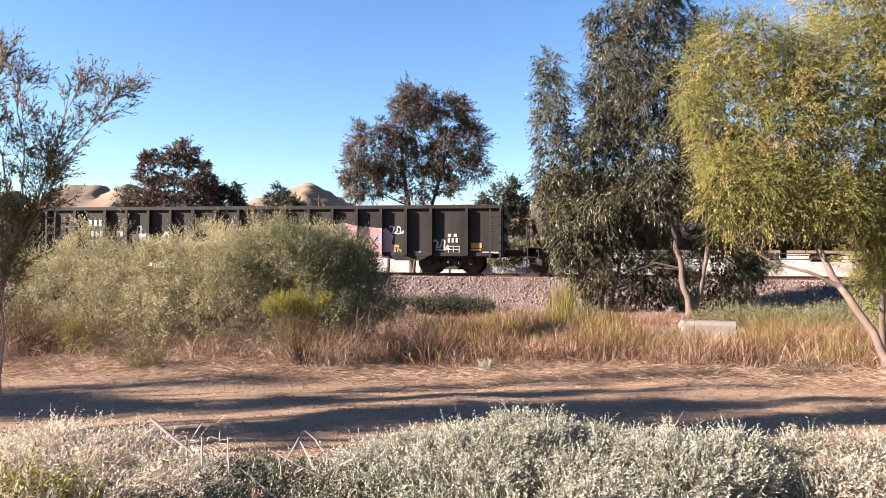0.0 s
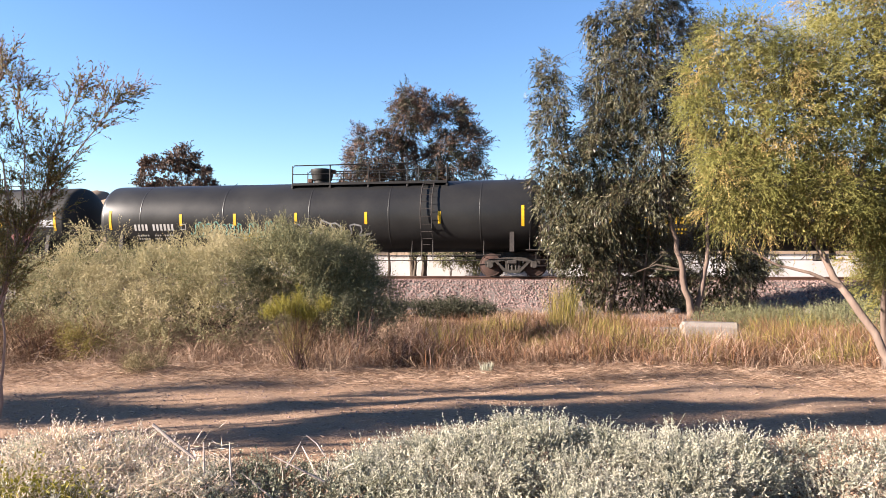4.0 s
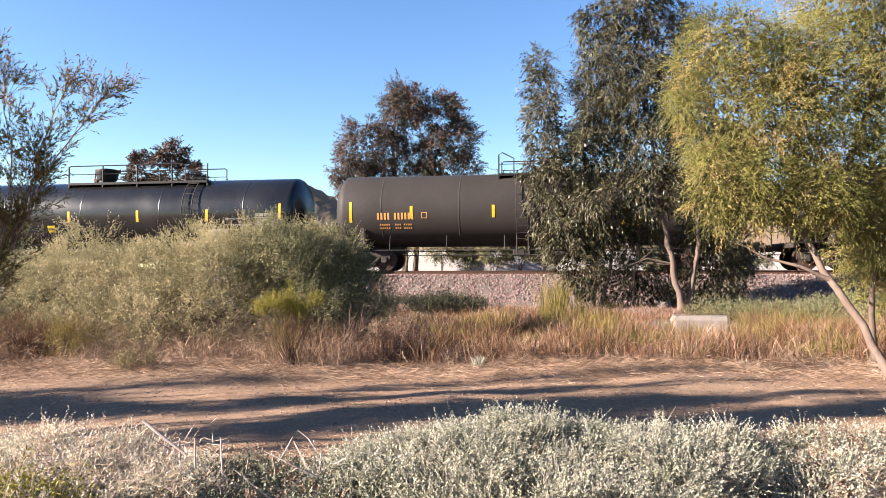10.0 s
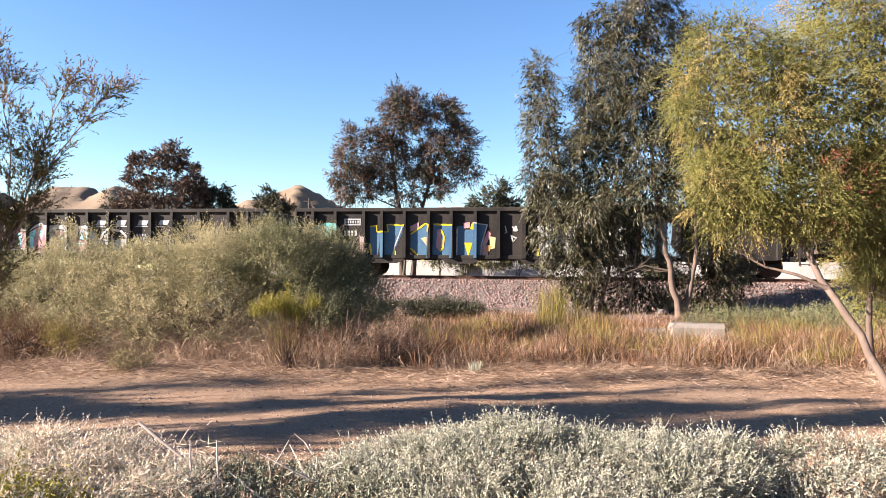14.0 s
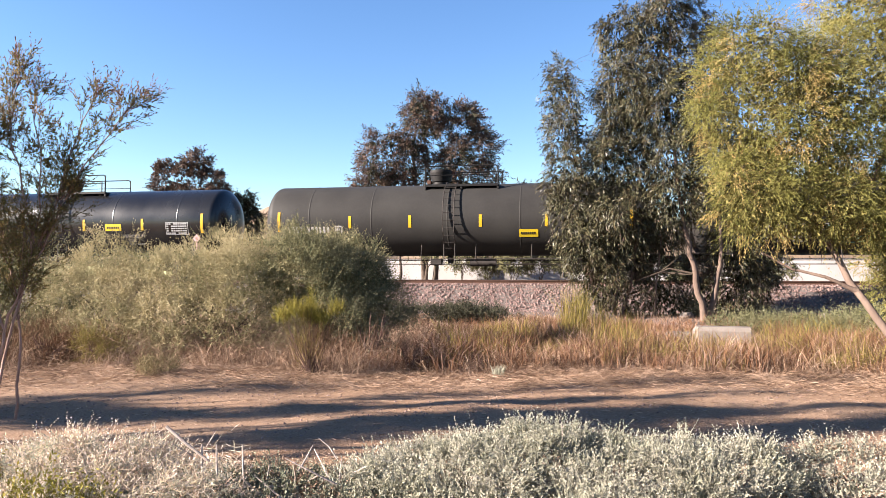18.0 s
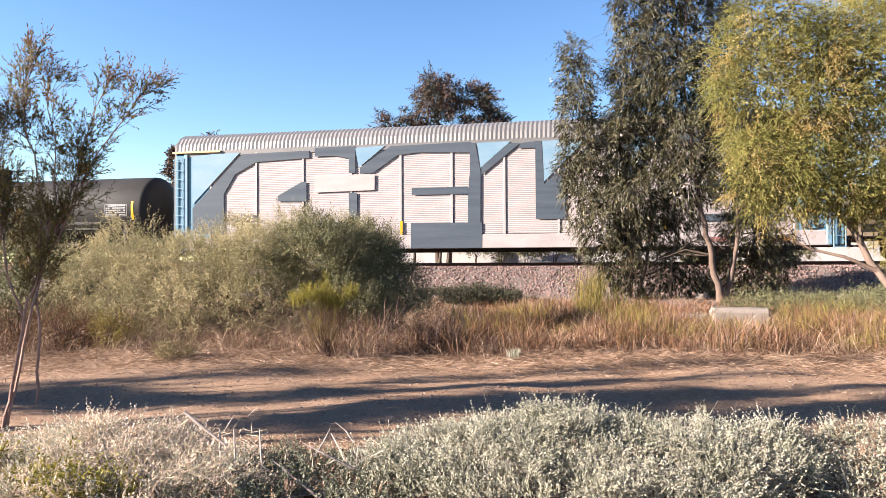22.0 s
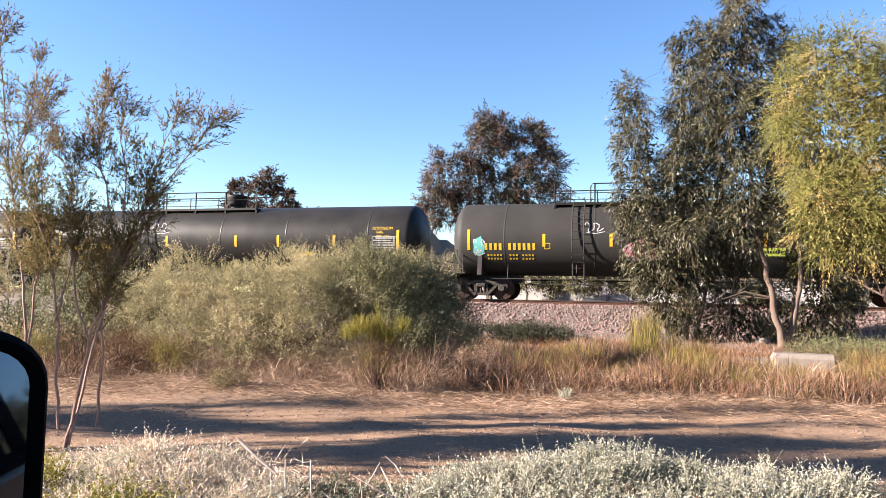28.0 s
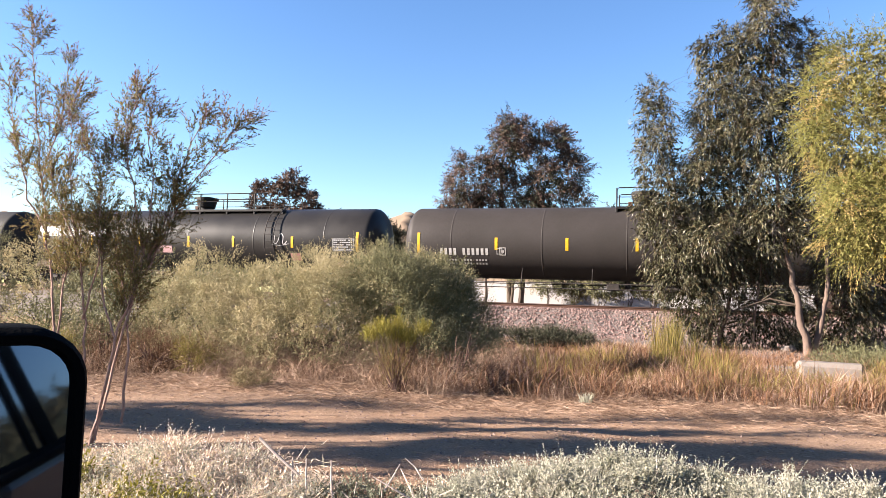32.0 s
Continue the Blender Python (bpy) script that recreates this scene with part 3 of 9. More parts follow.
def sideframe_mesh():
    """The cast side of a freight truck: arched top, dropped bottom with a spring nest, journal ends."""
    s = Shape()
    top = [(-1.12, 0.60), (-0.95, 0.70), (-0.55, 0.74), (-0.3, 0.78), (0.3, 0.78), (0.55, 0.74), (0.95, 0.70), (1.12, 0.60), (1.12, 0.47), (0.93, 0.55), (0.55, 0.60), (0.3, 0.64), (-0.3, 0.64), (-0.55, 0.60), (-0.93, 0.55), (-1.12, 0.47)]
    s.slab(top, -0.07, 0.07)
    for e in (-1, 1):
        s.slab([(e * 0.74, 0.60), (e * 0.60, 0.60), (e * 0.26, 0.27), (e * 0.36, 0.20)], -0.06, 0.06)
        s.slab([(e * 0.30, 0.64), (e * 0.22, 0.64), (e * 0.22, 0.25), (e * 0.30, 0.25)], -0.06, 0.06)
        s.box(e * 0.89 - 0.15, e * 0.89 + 0.15, -0.09, 0.09, 0.36, 0.60, 0.03)
        s.disc((e * 0.89, -0.12, 0.457), "y", 0.115, 0.10, 14)
        s.slab([(e * 1.12, 0.62), (e * 0.98, 0.66), (e * 0.98, 0.40), (e * 1.10, 0.38)], -0.05, 0.05)
    s.slab([(-0.42, 0.27), (0.42, 0.27), (0.30, 0.15), (-0.30, 0.15)], -0.09, 0.09)
    for k in (-0.15, 0.0, 0.15):
        s.tube([(k, -0.02, 0.27), (k, -0.02, 0.52)], 0.055, 8)
    return s.mesh("sideframe", TRUCKP)


def bolster_mesh():
    s = Shape().box(-0.2, 0.2, -1.14, 1.14, 0.50, 0.66, 0.03)
    s.box(-0.35, 0.35, -0.3, 0.3, 0.62, 0.78, 0.03)
    for e in (-1, 1):
        s.box(e * 0.45 - 0.05, e * 0.45 + 0.05, -0.95, 0.95, 0.36, 0.46, 0.02)
    return s.mesh("truck", STEEL)


def coupler_mesh():
    s = Shape().box(-0.55, 0.25, -0.09, 0.09, 0.76, 0.95, 0.03)
    s.slab([(0.2, 0.72), (0.52, 0.72), (0.55, 0.99), (0.2, 0.99)], -0.16, 0.12)
    s.box(0.40, 0.62, -0.15, -0.04, 0.74, 0.97, 0.03)
    s.tube([(0.1, 0.3, 0.8), (0.35, 0.3, 0.6), (0.6, 0.1, 0.55)], 0.03, 6)
    return s.mesh("coupler", RUST)


SIDEFRAME, BOLSTER, COUPLER, WHEELSET = sideframe_mesh(), bolster_mesh(), coupler_mesh(), wheelset_mesh()


def truck(car, x):
    t = part("truck", BOLSTER, None, car, "dusty cast-steel freight truck")
    t.matrix_basis = pose(x, 0, 0)
    for e in (-1, 1):
        f = part("sideframe", SIDEFRAME, None, t)
        f.matrix_basis = pose(0, e * 1.0, 0, 0, 0, 0 if e < 0 else 180)
        w = part("wheelset", WHEELSET, None, t)
        w.matrix_basis = pose(0.889 * e, 0, 0.457)
        WHEELSETS[e].append(w)


def couplers(car, x0, x1):
    for x, r in ((x0, 180), (x1, 0)):
        c = part("coupler", COUPLER, None, car)
        c.matrix_basis = pose(x, 0, 0, 0, 0, r)


class Side:
    """The camera's side of a car as a surface in (x, z): a round shell or a flat wall."""

    def __init__(self, car, radius=0.0, zc=0.0, y=-1.5):
        self.car, self.r, self.zc, self.y = car, radius, zc, y

    def at(self, x, z, off):
        if not self.r:
            return (x, self.y - off, z)
        d = max(-0.999, min(0.999, (z - self.zc) / self.r))
        return (x, -(self.r + off) * math.sqrt(1 - d * d), self.zc + (self.r + off) * d)

    def patch(self, shape, x0, x1, z0, z1, off=0.010, nx=1):
        nz = max(1, int(abs(z1 - z0) / 0.12)) if self.r else 1
        vs = [self.at(x0 + (x1 - x0) * i / nx, z0 + (z1 - z0) * k / nz, off) for k in range(nz + 1) for i in range(nx + 1)]
        fs = [(k * (nx + 1) + i, k * (nx + 1) + i + 1, (k + 1) * (nx + 1) + i + 1, (k + 1) * (nx + 1) + i) for k in range(nz) for i in range(nx)]
        return shape.add(vs, fs)

    def plate(self, name, x0, x1, z0, z1, material, label="", off=0.010, rim=0.0):
        s = Shape()
        if rim:
            for a in ((x0, x1, z0, z0 + rim), (x0, x1, z1 - rim, z1), (x0, x0 + rim, z0 + rim, z1 - rim), (x1 - rim, x1, z0 + rim, z1 - rim)):
                self.patch(s, *a, off)
        else:
            self.patch(s, x0, x1, z0, z1, off)
        return part(name, s, material, self.car, label)

    def bars(self, name, x0, x1, z, h, count, material, label="", gap_at=None, fill=0.58, off=0.010):
        """A line of writing that cannot be read, as plain bars."""
        s, w = Shape(), (x1 - x0) / count
        for i in range(count):
            if gap_at is None or i not in gap_at:
                self.patch(s, x0 + w * i, x0 + w * (i + fill), z - h / 2, z + h / 2, off)
                if h > 0.15:
                    part(name, s, material, self.car, label)
                    s = Shape()
        if s.v:
            tagged(part(name, s, material, self.car, label), kind="stuff")

    def text(self, name, body, x0, x1, z, material, label=""):
        cu = bpy.data.curves.new(name, "FONT")
        cu.body, cu.size, cu.resolution_u = body, 1.0, 2
        ob = new(name, cu)
        bpy.context.view_layer.update()
        me = bpy.data.meshes.new_from_object(ob)
        bpy.data.objects.remove(ob)
        co = np.empty(len(me.vertices) * 3)
        me.vertices.foreach_get("co", co)
        co = co.reshape(-1, 3)
        lo, hi = co.min(0), co.max(0)
        k = (x1 - x0) / (hi[0] - lo[0])
        out = np.array([self.at(x0 + (p[0] - lo[0]) * k, z + (p[1] - (lo[1] + hi[1]) / 2) * k, 0.013) for p in co])
        me.vertices.foreach_set("co", out.reshape(-1))
        me.materials.clear()
        me.materials.append(material)
        me.update()
        return part(name, me, material, self.car, label)

    def stroke(self, shape, pts, w, off=0.012):
        """A sprayed line along (x, z) points."""
        fine = []
        for (ax, az), (bx, bz) in zip(pts, pts[1:]):
            n = max(1, int(math.hypot(bx - ax, bz - az) / 0.16))
            fine += [(ax + (bx - ax) * i / n, az + (bz - az) * i / n) for i in range(n)]
        fine.append(pts[-1])
        vs, fs = [], []
        for i, (x, z) in enumerate(fine):
            a, b = fine[max(i - 1, 0)], fine[min(i + 1, len(fine) - 1)]
            dx, dz = b[0] - a[0], b[1] - a[1]
            L = math.hypot(dx, dz) or 1
            ww = w * (0.75 + 0.5 * math.sin(i * 1.7) ** 2) / 2
            vs += [self.at(x - dz / L * ww, z + dx / L * ww, off), self.at(x + dz / L * ww, z - dx / L * ww, off)]
            if i:
                fs.append((2 * i - 2, 2 * i - 1, 2 * i + 1, 2 * i))
        return shape.add(vs, fs)

    def fill(self, outline, off=0.011, shape=None):
        """A sprayed area inside an outline of (x, z) points, cut into strips that follow the shell."""
        shape = shape or Shape()
        if not self.r:
            return shape.add([self.at(x, z, off) for x, z in outline], [tuple(range(len(outline)))])
        zs = [z for _, z in outline]
        n = max(2, int((max(zs) - min(zs)) / 0.1))
        for k in range(n):
            za, zb = min(zs) + (max(zs) - min(zs)) * k / n, min(zs) + (max(zs) - min(zs)) * (k + 1) / n
            cut = []
            for z in (za + 1e-4, zb - 1e-4):
                xs = sorted(p[0] + (z - p[1]) / (q[1] - p[1]) * (q[0] - p[0]) for p, q in zip(outline, outline[1:] + outline[:1]) if (p[1] - z) * (q[1] - z) < 0)
                cut.append(xs)
            for i in range(0, min(len(cut[0]), len(cut[1])) - 1, 2):
                shape.add([self.at(cut[0][i], za, off), self.at(cut[0][i + 1], za, off), self.at(cut[1][i + 1], zb, off), self.at(cut[1][i], zb, off)], [(0, 1, 2, 3)])
        return shape

    def scrawl(self, x0, x1, z, h, w, material, rnd, letters=None, label="sprayed scribble"):
        """A sprayed scribble that cannot be read: one running line of uneven loops, with a flourish."""
        n = letters or max(2, int((x1 - x0) / (h * 0.85)))
        step = (x1 - x0) / n
        pts, lean = [], 0.18 * h
        for i in range(n):
            up, back, turn = h * rnd.uniform(0.3, 0.55), step * rnd.uniform(0.15, 0.55), rnd.choice((1, 1, -1))
            for k in range(9):
                a = 2 * math.pi * k / 9
                zz = turn * up * math.sin(a + 0.4)
                pts.append((x0 + step * (i + k / 9) - back * math.sin(2 * a) * 0.5 + lean * zz / h, z + zz + h * 0.06 * rnd.uniform(-1, 1)))
        part("graffiti", self.stroke(Shape(), pts, w), material, self.car, label)
        s = self.stroke(Shape(), [(x0 + step * 0.2, z - h * 0.5), (x0 + (x1 - x0) * 0.6, z - h * 0.58), (x1 + step * 0.2, z - h * 0.42)], w * 0.8)
        part("graffiti_underline", s, material, self.car)


def tank_ladder(car, x, r, zc):
    """Two curved stringers with rungs that climb the shell to the platform."""
    s = Shape()
    for dx in (-0.23, 0.23):
        pts = [(x + dx, -(r + 0.14) * math.cos(radians(a)), zc + (r + 0.14) * math.sin(radians(a))) for a in range(-40, 71, 10)]
        pts = [(x + dx, pts[0][1] - 0.0, 0.62)] + pts
        s.tube(pts, 0.024, 6)
    for a in range(-48, 70, 11):
        y, z = -(r + 0.14) * math.cos(radians(a)), zc + (r + 0.14) * math.sin(radians(a))
        s.bar((x - 0.23, y, z), (x + 0.23, y, z), 0.014, 5)
    s.bar((x - 0.23, -(r + 0.05), 0.65), (x + 0.23, -(r + 0.05), 0.65), 0.014, 5)
    part("ladder", s, STEEL, car)


def tank_platform(car, x0, x1, ztop, xl, fancy=1):
    """The grating beside the housing, its brackets, and the pipe railing on both sides."""
    z = ztop - 0.10
    s = Shape()
    s.box(x0, x1, -0.95, -0.48, z - 0.03, z + 0.01, 0.01).box(x0, x1, 0.48, 0.95, z - 0.03, z + 0.01, 0.01)
    s.box(x0, x1, -0.97, -0.93, z - 0.08, z + 0.02)
    n = max(2, int((x1 - x0) / 1.4))
    for i in range(n + 1):
        x = x0 + (x1 - x0) * i / n
        s.box(x - 0.05, x + 0.05, -0.95, -0.6, z - 0.22, z - 0.02, 0.02)
    part("platform", s, FITTING, car)
    g = Shape()
    top = z + 0.78
    for y in (-0.93, 0.93):
        for i in range(n + 1):
            x = x0 + (x1 - x0) * i / n
            if abs(x - xl) > 0.5 or y > 0:
                g.bar((x, y, z), (x, y, top - 0.02), 0.032 if y < 0 else 0.026, 6)
        if abs(x1 - x0) > 3.4 and y < 0:
            a, b = (x0, xl - 0.45) if xl > (x0 + x1) / 2 else (xl + 0.45, x1)
            g.tube([(a, y, z), (a, y, top - 0.12), (a + 0.08, y, top), (b - 0.12, y, top), (b, y, top - 0.12), (b, y, z)], 0.026, 6)
            a2, b2 = (xl + 0.35, x1) if xl > (x0 + x1) / 2 else (x0, xl - 0.35)
            if b2 - a2 > 0.3:
                g.tube([(a2, y, z), (a2, y, top + 0.02), (a2 + 0.15, y, top + 0.1), (b2, y, top - 0.15), (b2, y, z)], 0.026, 6)
        else:
            g.tube([(x0, y, z), (x0, y, top - 0.1), (x0 + 0.08, y, top), (x1 - 0.08, y, top), (x1, y, top - 0.1), (x1, y, z)], 0.026, 6)
        g.bar((x0, y, z + 0.4), (x1, y, z + 0.4), 0.016, 5)
    part("railing", g, FITTING, car)


def tank_housing(car, x, ztop, tall=0.62):
    """The bonnet over the valves: a flared drum with a hinged lid."""
    s = Shape()
    prof = [(0.36, -0.14), (0.36, 0.10), (0.42, 0.14), (0.50, tall - 0.14), (0.52, tall - 0.06), (0.50, tall), (0.2, tall + 0.05)]
    vs, n = [], 24
    for r, z in prof:
        vs += [(x + r * math.cos(2 * math.pi * k / n), r * math.sin(2 * math.pi * k / n), ztop + z) for k in range(n)]
    fs = [(i * n + k, i * n + (k + 1) % n, (i + 1) * n + (k + 1) % n, (i + 1) * n + k) for i in range(len(prof) - 1) for k in range(n)]
    fs.append(tuple((len(prof) - 1) * n + k for k in range(n)))
    s.add(vs, fs)
    h = part("valve_housing", s, FITTING, car, "", True)
    k = Shape().box(x + 0.42, x + 0.62, -0.12, 0.12, ztop + tall - 0.16, ztop + tall - 0.02, 0.02)
    k.box(x - 0.62, x - 0.44, -0.1, 0.1, ztop + 0.05, ztop + 0.22, 0.02)
    part("hinge", k, RUST, h)


TANK_R, TANK_ZC = 1.53, 2.55
PAINTS = {"w": WHITE, "y": YSTEN, "o": OSTEN, "t": TEAL, "p": SPRAYP, "g": PALEG}


def tank_car(label, u, half, paint, items, r=TANK_R, gap=0.9):
    """A pressure tank car, from its middle, the half distance between its end stripes and its markings."""
    rnd = random.Random(int(u * 100))
    zc = TANK_ZC - (TANK_R - r) * 0.4
    car = thing("tank_car", label, "tank car", "cars of the freight train", on_track(u))
    e = half + gap - 0.6
    prof = [(-e - 0.6, 0.02)] + [(-e - 0.6 * math.sin(radians(a)), r * math.cos(radians(a))) for a in (80, 66, 50, 35, 20, 10)]
    prof += [(-e + 2 * e * k / 12, r) for k in range(13)] + [(-x, rr) for x, rr in prof[::-1]]
    part("tank_shell", Shape().turned(prof, 0, zc, 56), paint, car, "", True)
    seam = Shape().turned([(-0.035, r - 0.001), (-0.025, r + 0.005), (0.025, r + 0.005), (0.035, r - 0.001)], 0, zc, 48).mesh("weld_band", paint, True)
    for k in range(5):
        b = part("weld_band", seam, None, car)
        b.matrix_basis = pose(-e + 2 * e * (k + 0.5) / 5 + rnd.uniform(-0.2, 0.2), 0, 0)
    side = Side(car, r, zc)
    # underframe
    for d in (-1, 1):
        xe = d * (half - 0.45)
        s = Shape().box(min(xe - d * 1.6, d * (e + 0.85)), max(xe - d * 1.6, d * (e + 0.85)), -0.28, 0.28, 0.72, 1.04, 0.03)
        s.box(d * (e + 0.78) - 0.05, d * (e + 0.78) + 0.05, -1.45, 1.45, 0.86, 1.05, 0.02)
        part("stub_sill", s, STEEL, car)
        sd = Shape().slab([(-1.45, 1.0), (1.45, 1.0), (1.32, 1.9), (0.7, 1.25), (0, 1.06), (-0.7, 1.25), (-1.32, 1.9)], -0.09, 0.09)
        m = sd.mesh("saddle", STEEL)
        m.transform(pose(xe, 0, 0, 0, 0, 90))
        part("saddle", m, None, car)
        truck(car, d * (half - 0.45))
        s = Shape()
        x = d * (e + 0.72)
        s.box(min(x, x - d * 0.9), max(x, x - d * 0.9), -1.5, 1.5, 1.04, 1.08, 0.01)
        part("end_step", s, STEEL, car)
        s = Shape()
        for y in (-1.42, 1.42):
            s.tube([(x, y, 1.05), (x, y, 1.95), (x, y * 0.93, 2.02), (x - d * 0.75, y * 0.93, 2.02), (x - d * 0.75, y, 1.05)], 0.022, 6)
            for zz in (0.42, 0.66):
                s.bar((x - d * 0.05, y, zz), (x - d * 0.5, y, zz), 0.014, 5)
            for q in (0.05, 0.5):
                s.bar((x - d * q, y, 0.4), (x - d * q, y, 1.05), 0.014, 5)
        s.tube([(x, -1.42, 1.55), (x, 1.42, 1.55)], 0.02, 6)
        part("end_handrail", s, STEEL, car)
    s = Shape()
    for y, z in ((-1.25, 0.86), (-0.5, 0.66), (1.25, 0.86)):
        s.bar((-half + 0.9, y, z), (half - 0.9, y, z), 0.022, 6)
    for k in range(6):
        x = -half + 1.6 + (2 * half - 3.2) * k / 5
        s.bar((x, -1.25, 0.86), (x, -1.1, 1.45), 0.018, 5)
        s.bar((x, -1.25, 0.86), (x, -0.5, 0.66), 0.014, 5)
    part("brake_pipe", s, STEEL, car)
    part("air_reservoir", Shape().tube([(0.8, -0.3, 0.72), (1.9, -0.3, 0.72)], 0.15, 12), STEEL, car)
    part("brake_valve", Shape().box(-0.9, -0.4, -0.5, -0.2, 0.62, 0.9, 0.03), STEEL, car)
    part("outlet_leg", Shape().tube([(-0.1, 0, 0.7), (-0.1, 0, 1.1)], 0.12, 10), STEEL, car)
    wheel = Shape()
    for k in range(16):
        a, b = 2 * math.pi * k / 16, 2 * math.pi * (k + 1) / 16
        wheel.bar((0, 0.25 * math.cos(a), 0.25 * math.sin(a)), (0, 0.25 * math.cos(b), 0.25 * math.sin(b)), 0.016, 5)
        if k % 4 == 0:
            wheel.bar((0, 0, 0), (0, 0.25 * math.cos(a), 0.25 * math.sin(a)), 0.012, 5)
    w = part("brake_wheel", wheel, STEEL, car)
    w.matrix_basis = pose(e + 0.8, -0.85, 1.7)
    couplers(car, -e - 0.9, e + 0.9)
    # markings
    plat, xl = None, next((i[1] for i in items if i[0] == "lad"), -99)
    for x in (-half, half):
        side.plate("reflective_stripe", x - 0.06, x + 0.06, 2.02, 2.86, YELLOW, "yellow reflective stripe")
    for it in items:
        k = it[0]
        if k == "st":
            for x in it[1:]:
                side.plate("reflective_stripe", x - 0.06, x + 0.06, 2.16, 2.66, YELLOW, "yellow reflective stripe")
        elif k == "lad":
            tank_ladder(car, it[1], r, zc)
        elif k == "plat":
            tank_platform(car, it[1], it[2], zc + r, xl)
        elif k == "rail":
            s = Shape()
            z = zc + r - 0.06
            n = int((it[2] - it[1]) / 2)
            s.box(it[1], it[2], -0.42, -0.1, z + 0.08, z + 0.11, 0.01)
            for i in range(n + 1):
                x = it[1] + (it[2] - it[1]) * i / n
                s.bar((x, -0.42, z), (x, -0.42, z + 0.72), 0.022, 6)
            s.tube([(it[1], -0.42, z + 0.3), (it[1] + 0.2, -0.42, z + 0.72), (it[2] - 0.2, -0.42, z + 0.72), (it[2], -0.42, z + 0.3)], 0.022, 6)
            part("walkway_rail", s, FITTING, car)
        elif k == "dome":
            tank_housing(car, it[1], zc + r)
        elif k == "num":
            pm = PAINTS[it[1]]
            side.bars("stencilled_mark", it[2], it[3], it[4], 0.27, 11, pm, "stencilled mark as plain bars", (4,))
            side.bars("stencilled_line", it[2] + 0.1, it[3] - 0.1, it[4] - 0.34, 0.07, 15, pm, "", (5, 6, 10))
            side.bars("stencilled_line", it[2] + 0.1, it[3] - 0.1, it[4] - 0.48, 0.07, 15, pm, "", (5, 6, 10))
            side.plate("stencilled_box", it[3] + 0.28, it[3] + 0.52, it[4] - 0.1, it[4] + 0.14, pm, "", 0.01, 0.025)
        elif k == "logo":
            side.bars("stencilled_logo", it[2], it[3], it[4], 0.40, 6, WHITE, "large white logo as plain blocks", None, 0.86)
        elif k == "txt":
            n = int((it[3] - it[2]) / 0.06)
            side.text("stencilled_words", "LIQUEFIED PETROLEUM GAS" if it[3] - it[2] > 1.1 else "PETROLEUM\n    GAS", it[2], it[3], it[4], PAINTS[it[1]], "stencilled cargo name")
            side.bars("stencilled_line", it[2] + 0.2, it[3] - 0.1, it[4] - 0.25, 0.07, max(6, n // 2), PAINTS[it[1]], "", (3,))
        elif k == "dia":
            s, q = Shape(), 0.19
            x, z = it[2], it[4] + 0.1
            s.slab([(x - q, z), (x, z - q), (x + q, z), (x, z + q)], -r - 0.03, -r - 0.018)
            s.box(x - 0.03, x + 0.03, -r - 0.018, -r * 0.7, z - 0.5, z - q, 0.01)
            d = part("hazard_placard", s, PINK, car, "diamond hazard placard in white and red")
            part("placard_symbol", Shape().slab([(x - 0.08, z - 0.01), (x, z - 0.09), (x + 0.08, z - 0.01), (x, z + 0.08)], -r - 0.036, -r - 0.03), RED, d)
        elif k == "pan":
            x0, x1, z = it[2], it[3], it[4]
            if it[1] in ("table", "otable"):
                pm = GREYW if it[1] == "table" else OSTEN
                side.plate("data_table", x0, x1, z - 0.27, z + 0.27, pm, "printed test table with ruled lines", 0.01, 0.02)
                for q in range(5):
                    side.bars("stencil_line", x0 + 0.05, x1 - 0.05, z + 0.2 - 0.1 * q, 0.055, 9, pm, "", (rnd.randrange(9),), 0.8)
            elif it[1] == "box":
                side.plate("stencilled_box", x0, x1, z - 0.16, z + 0.16, WHITE, "", 0.01, 0.03)
                side.bars("stencilled_line", x0 + 0.06, x1 - 0.06, z, 0.1, 3, WHITE)
            else:
                pm = {"yellow": PLACARD, "lime": LIME, "white": GREYW, "red": RED, "pink": PINK, "cream": CREAM, "grey": GREYW}[it[1]]
                h = 0.15 if it[1] in ("yellow", "lime", "cream", "grey") else 0.16
                p = side.plate("label_panel", x0, x1, z - h, z + h, pm, {"yellow": "yellow warning panel", "lime": "lime green label", "white": "white label", "red": "red and white label", "pink": "faded pink label", "cream": "cream label", "grey": "grey patch"}[it[1]])
                if it[1] in ("yellow", "cream", "lime"):
                    s = Shape()
                    for q in range(7):
                        side.patch(s, x0 + (x1 - x0) * (0.1 + 0.115 * q), x0 + (x1 - x0) * (0.18 + 0.115 * q), z - 0.05, z + 0.04, 0.014)
                    part("label_print", s, INK, p)
        elif k == "bar":
            x0, x1, z, style = it[2], it[3], it[4], it[5]
            pm = {"w": SPRAYW, "y": SPRAYY, "t": TEAL, "p": SPRAYP, "g": PALEG}[it[1]]
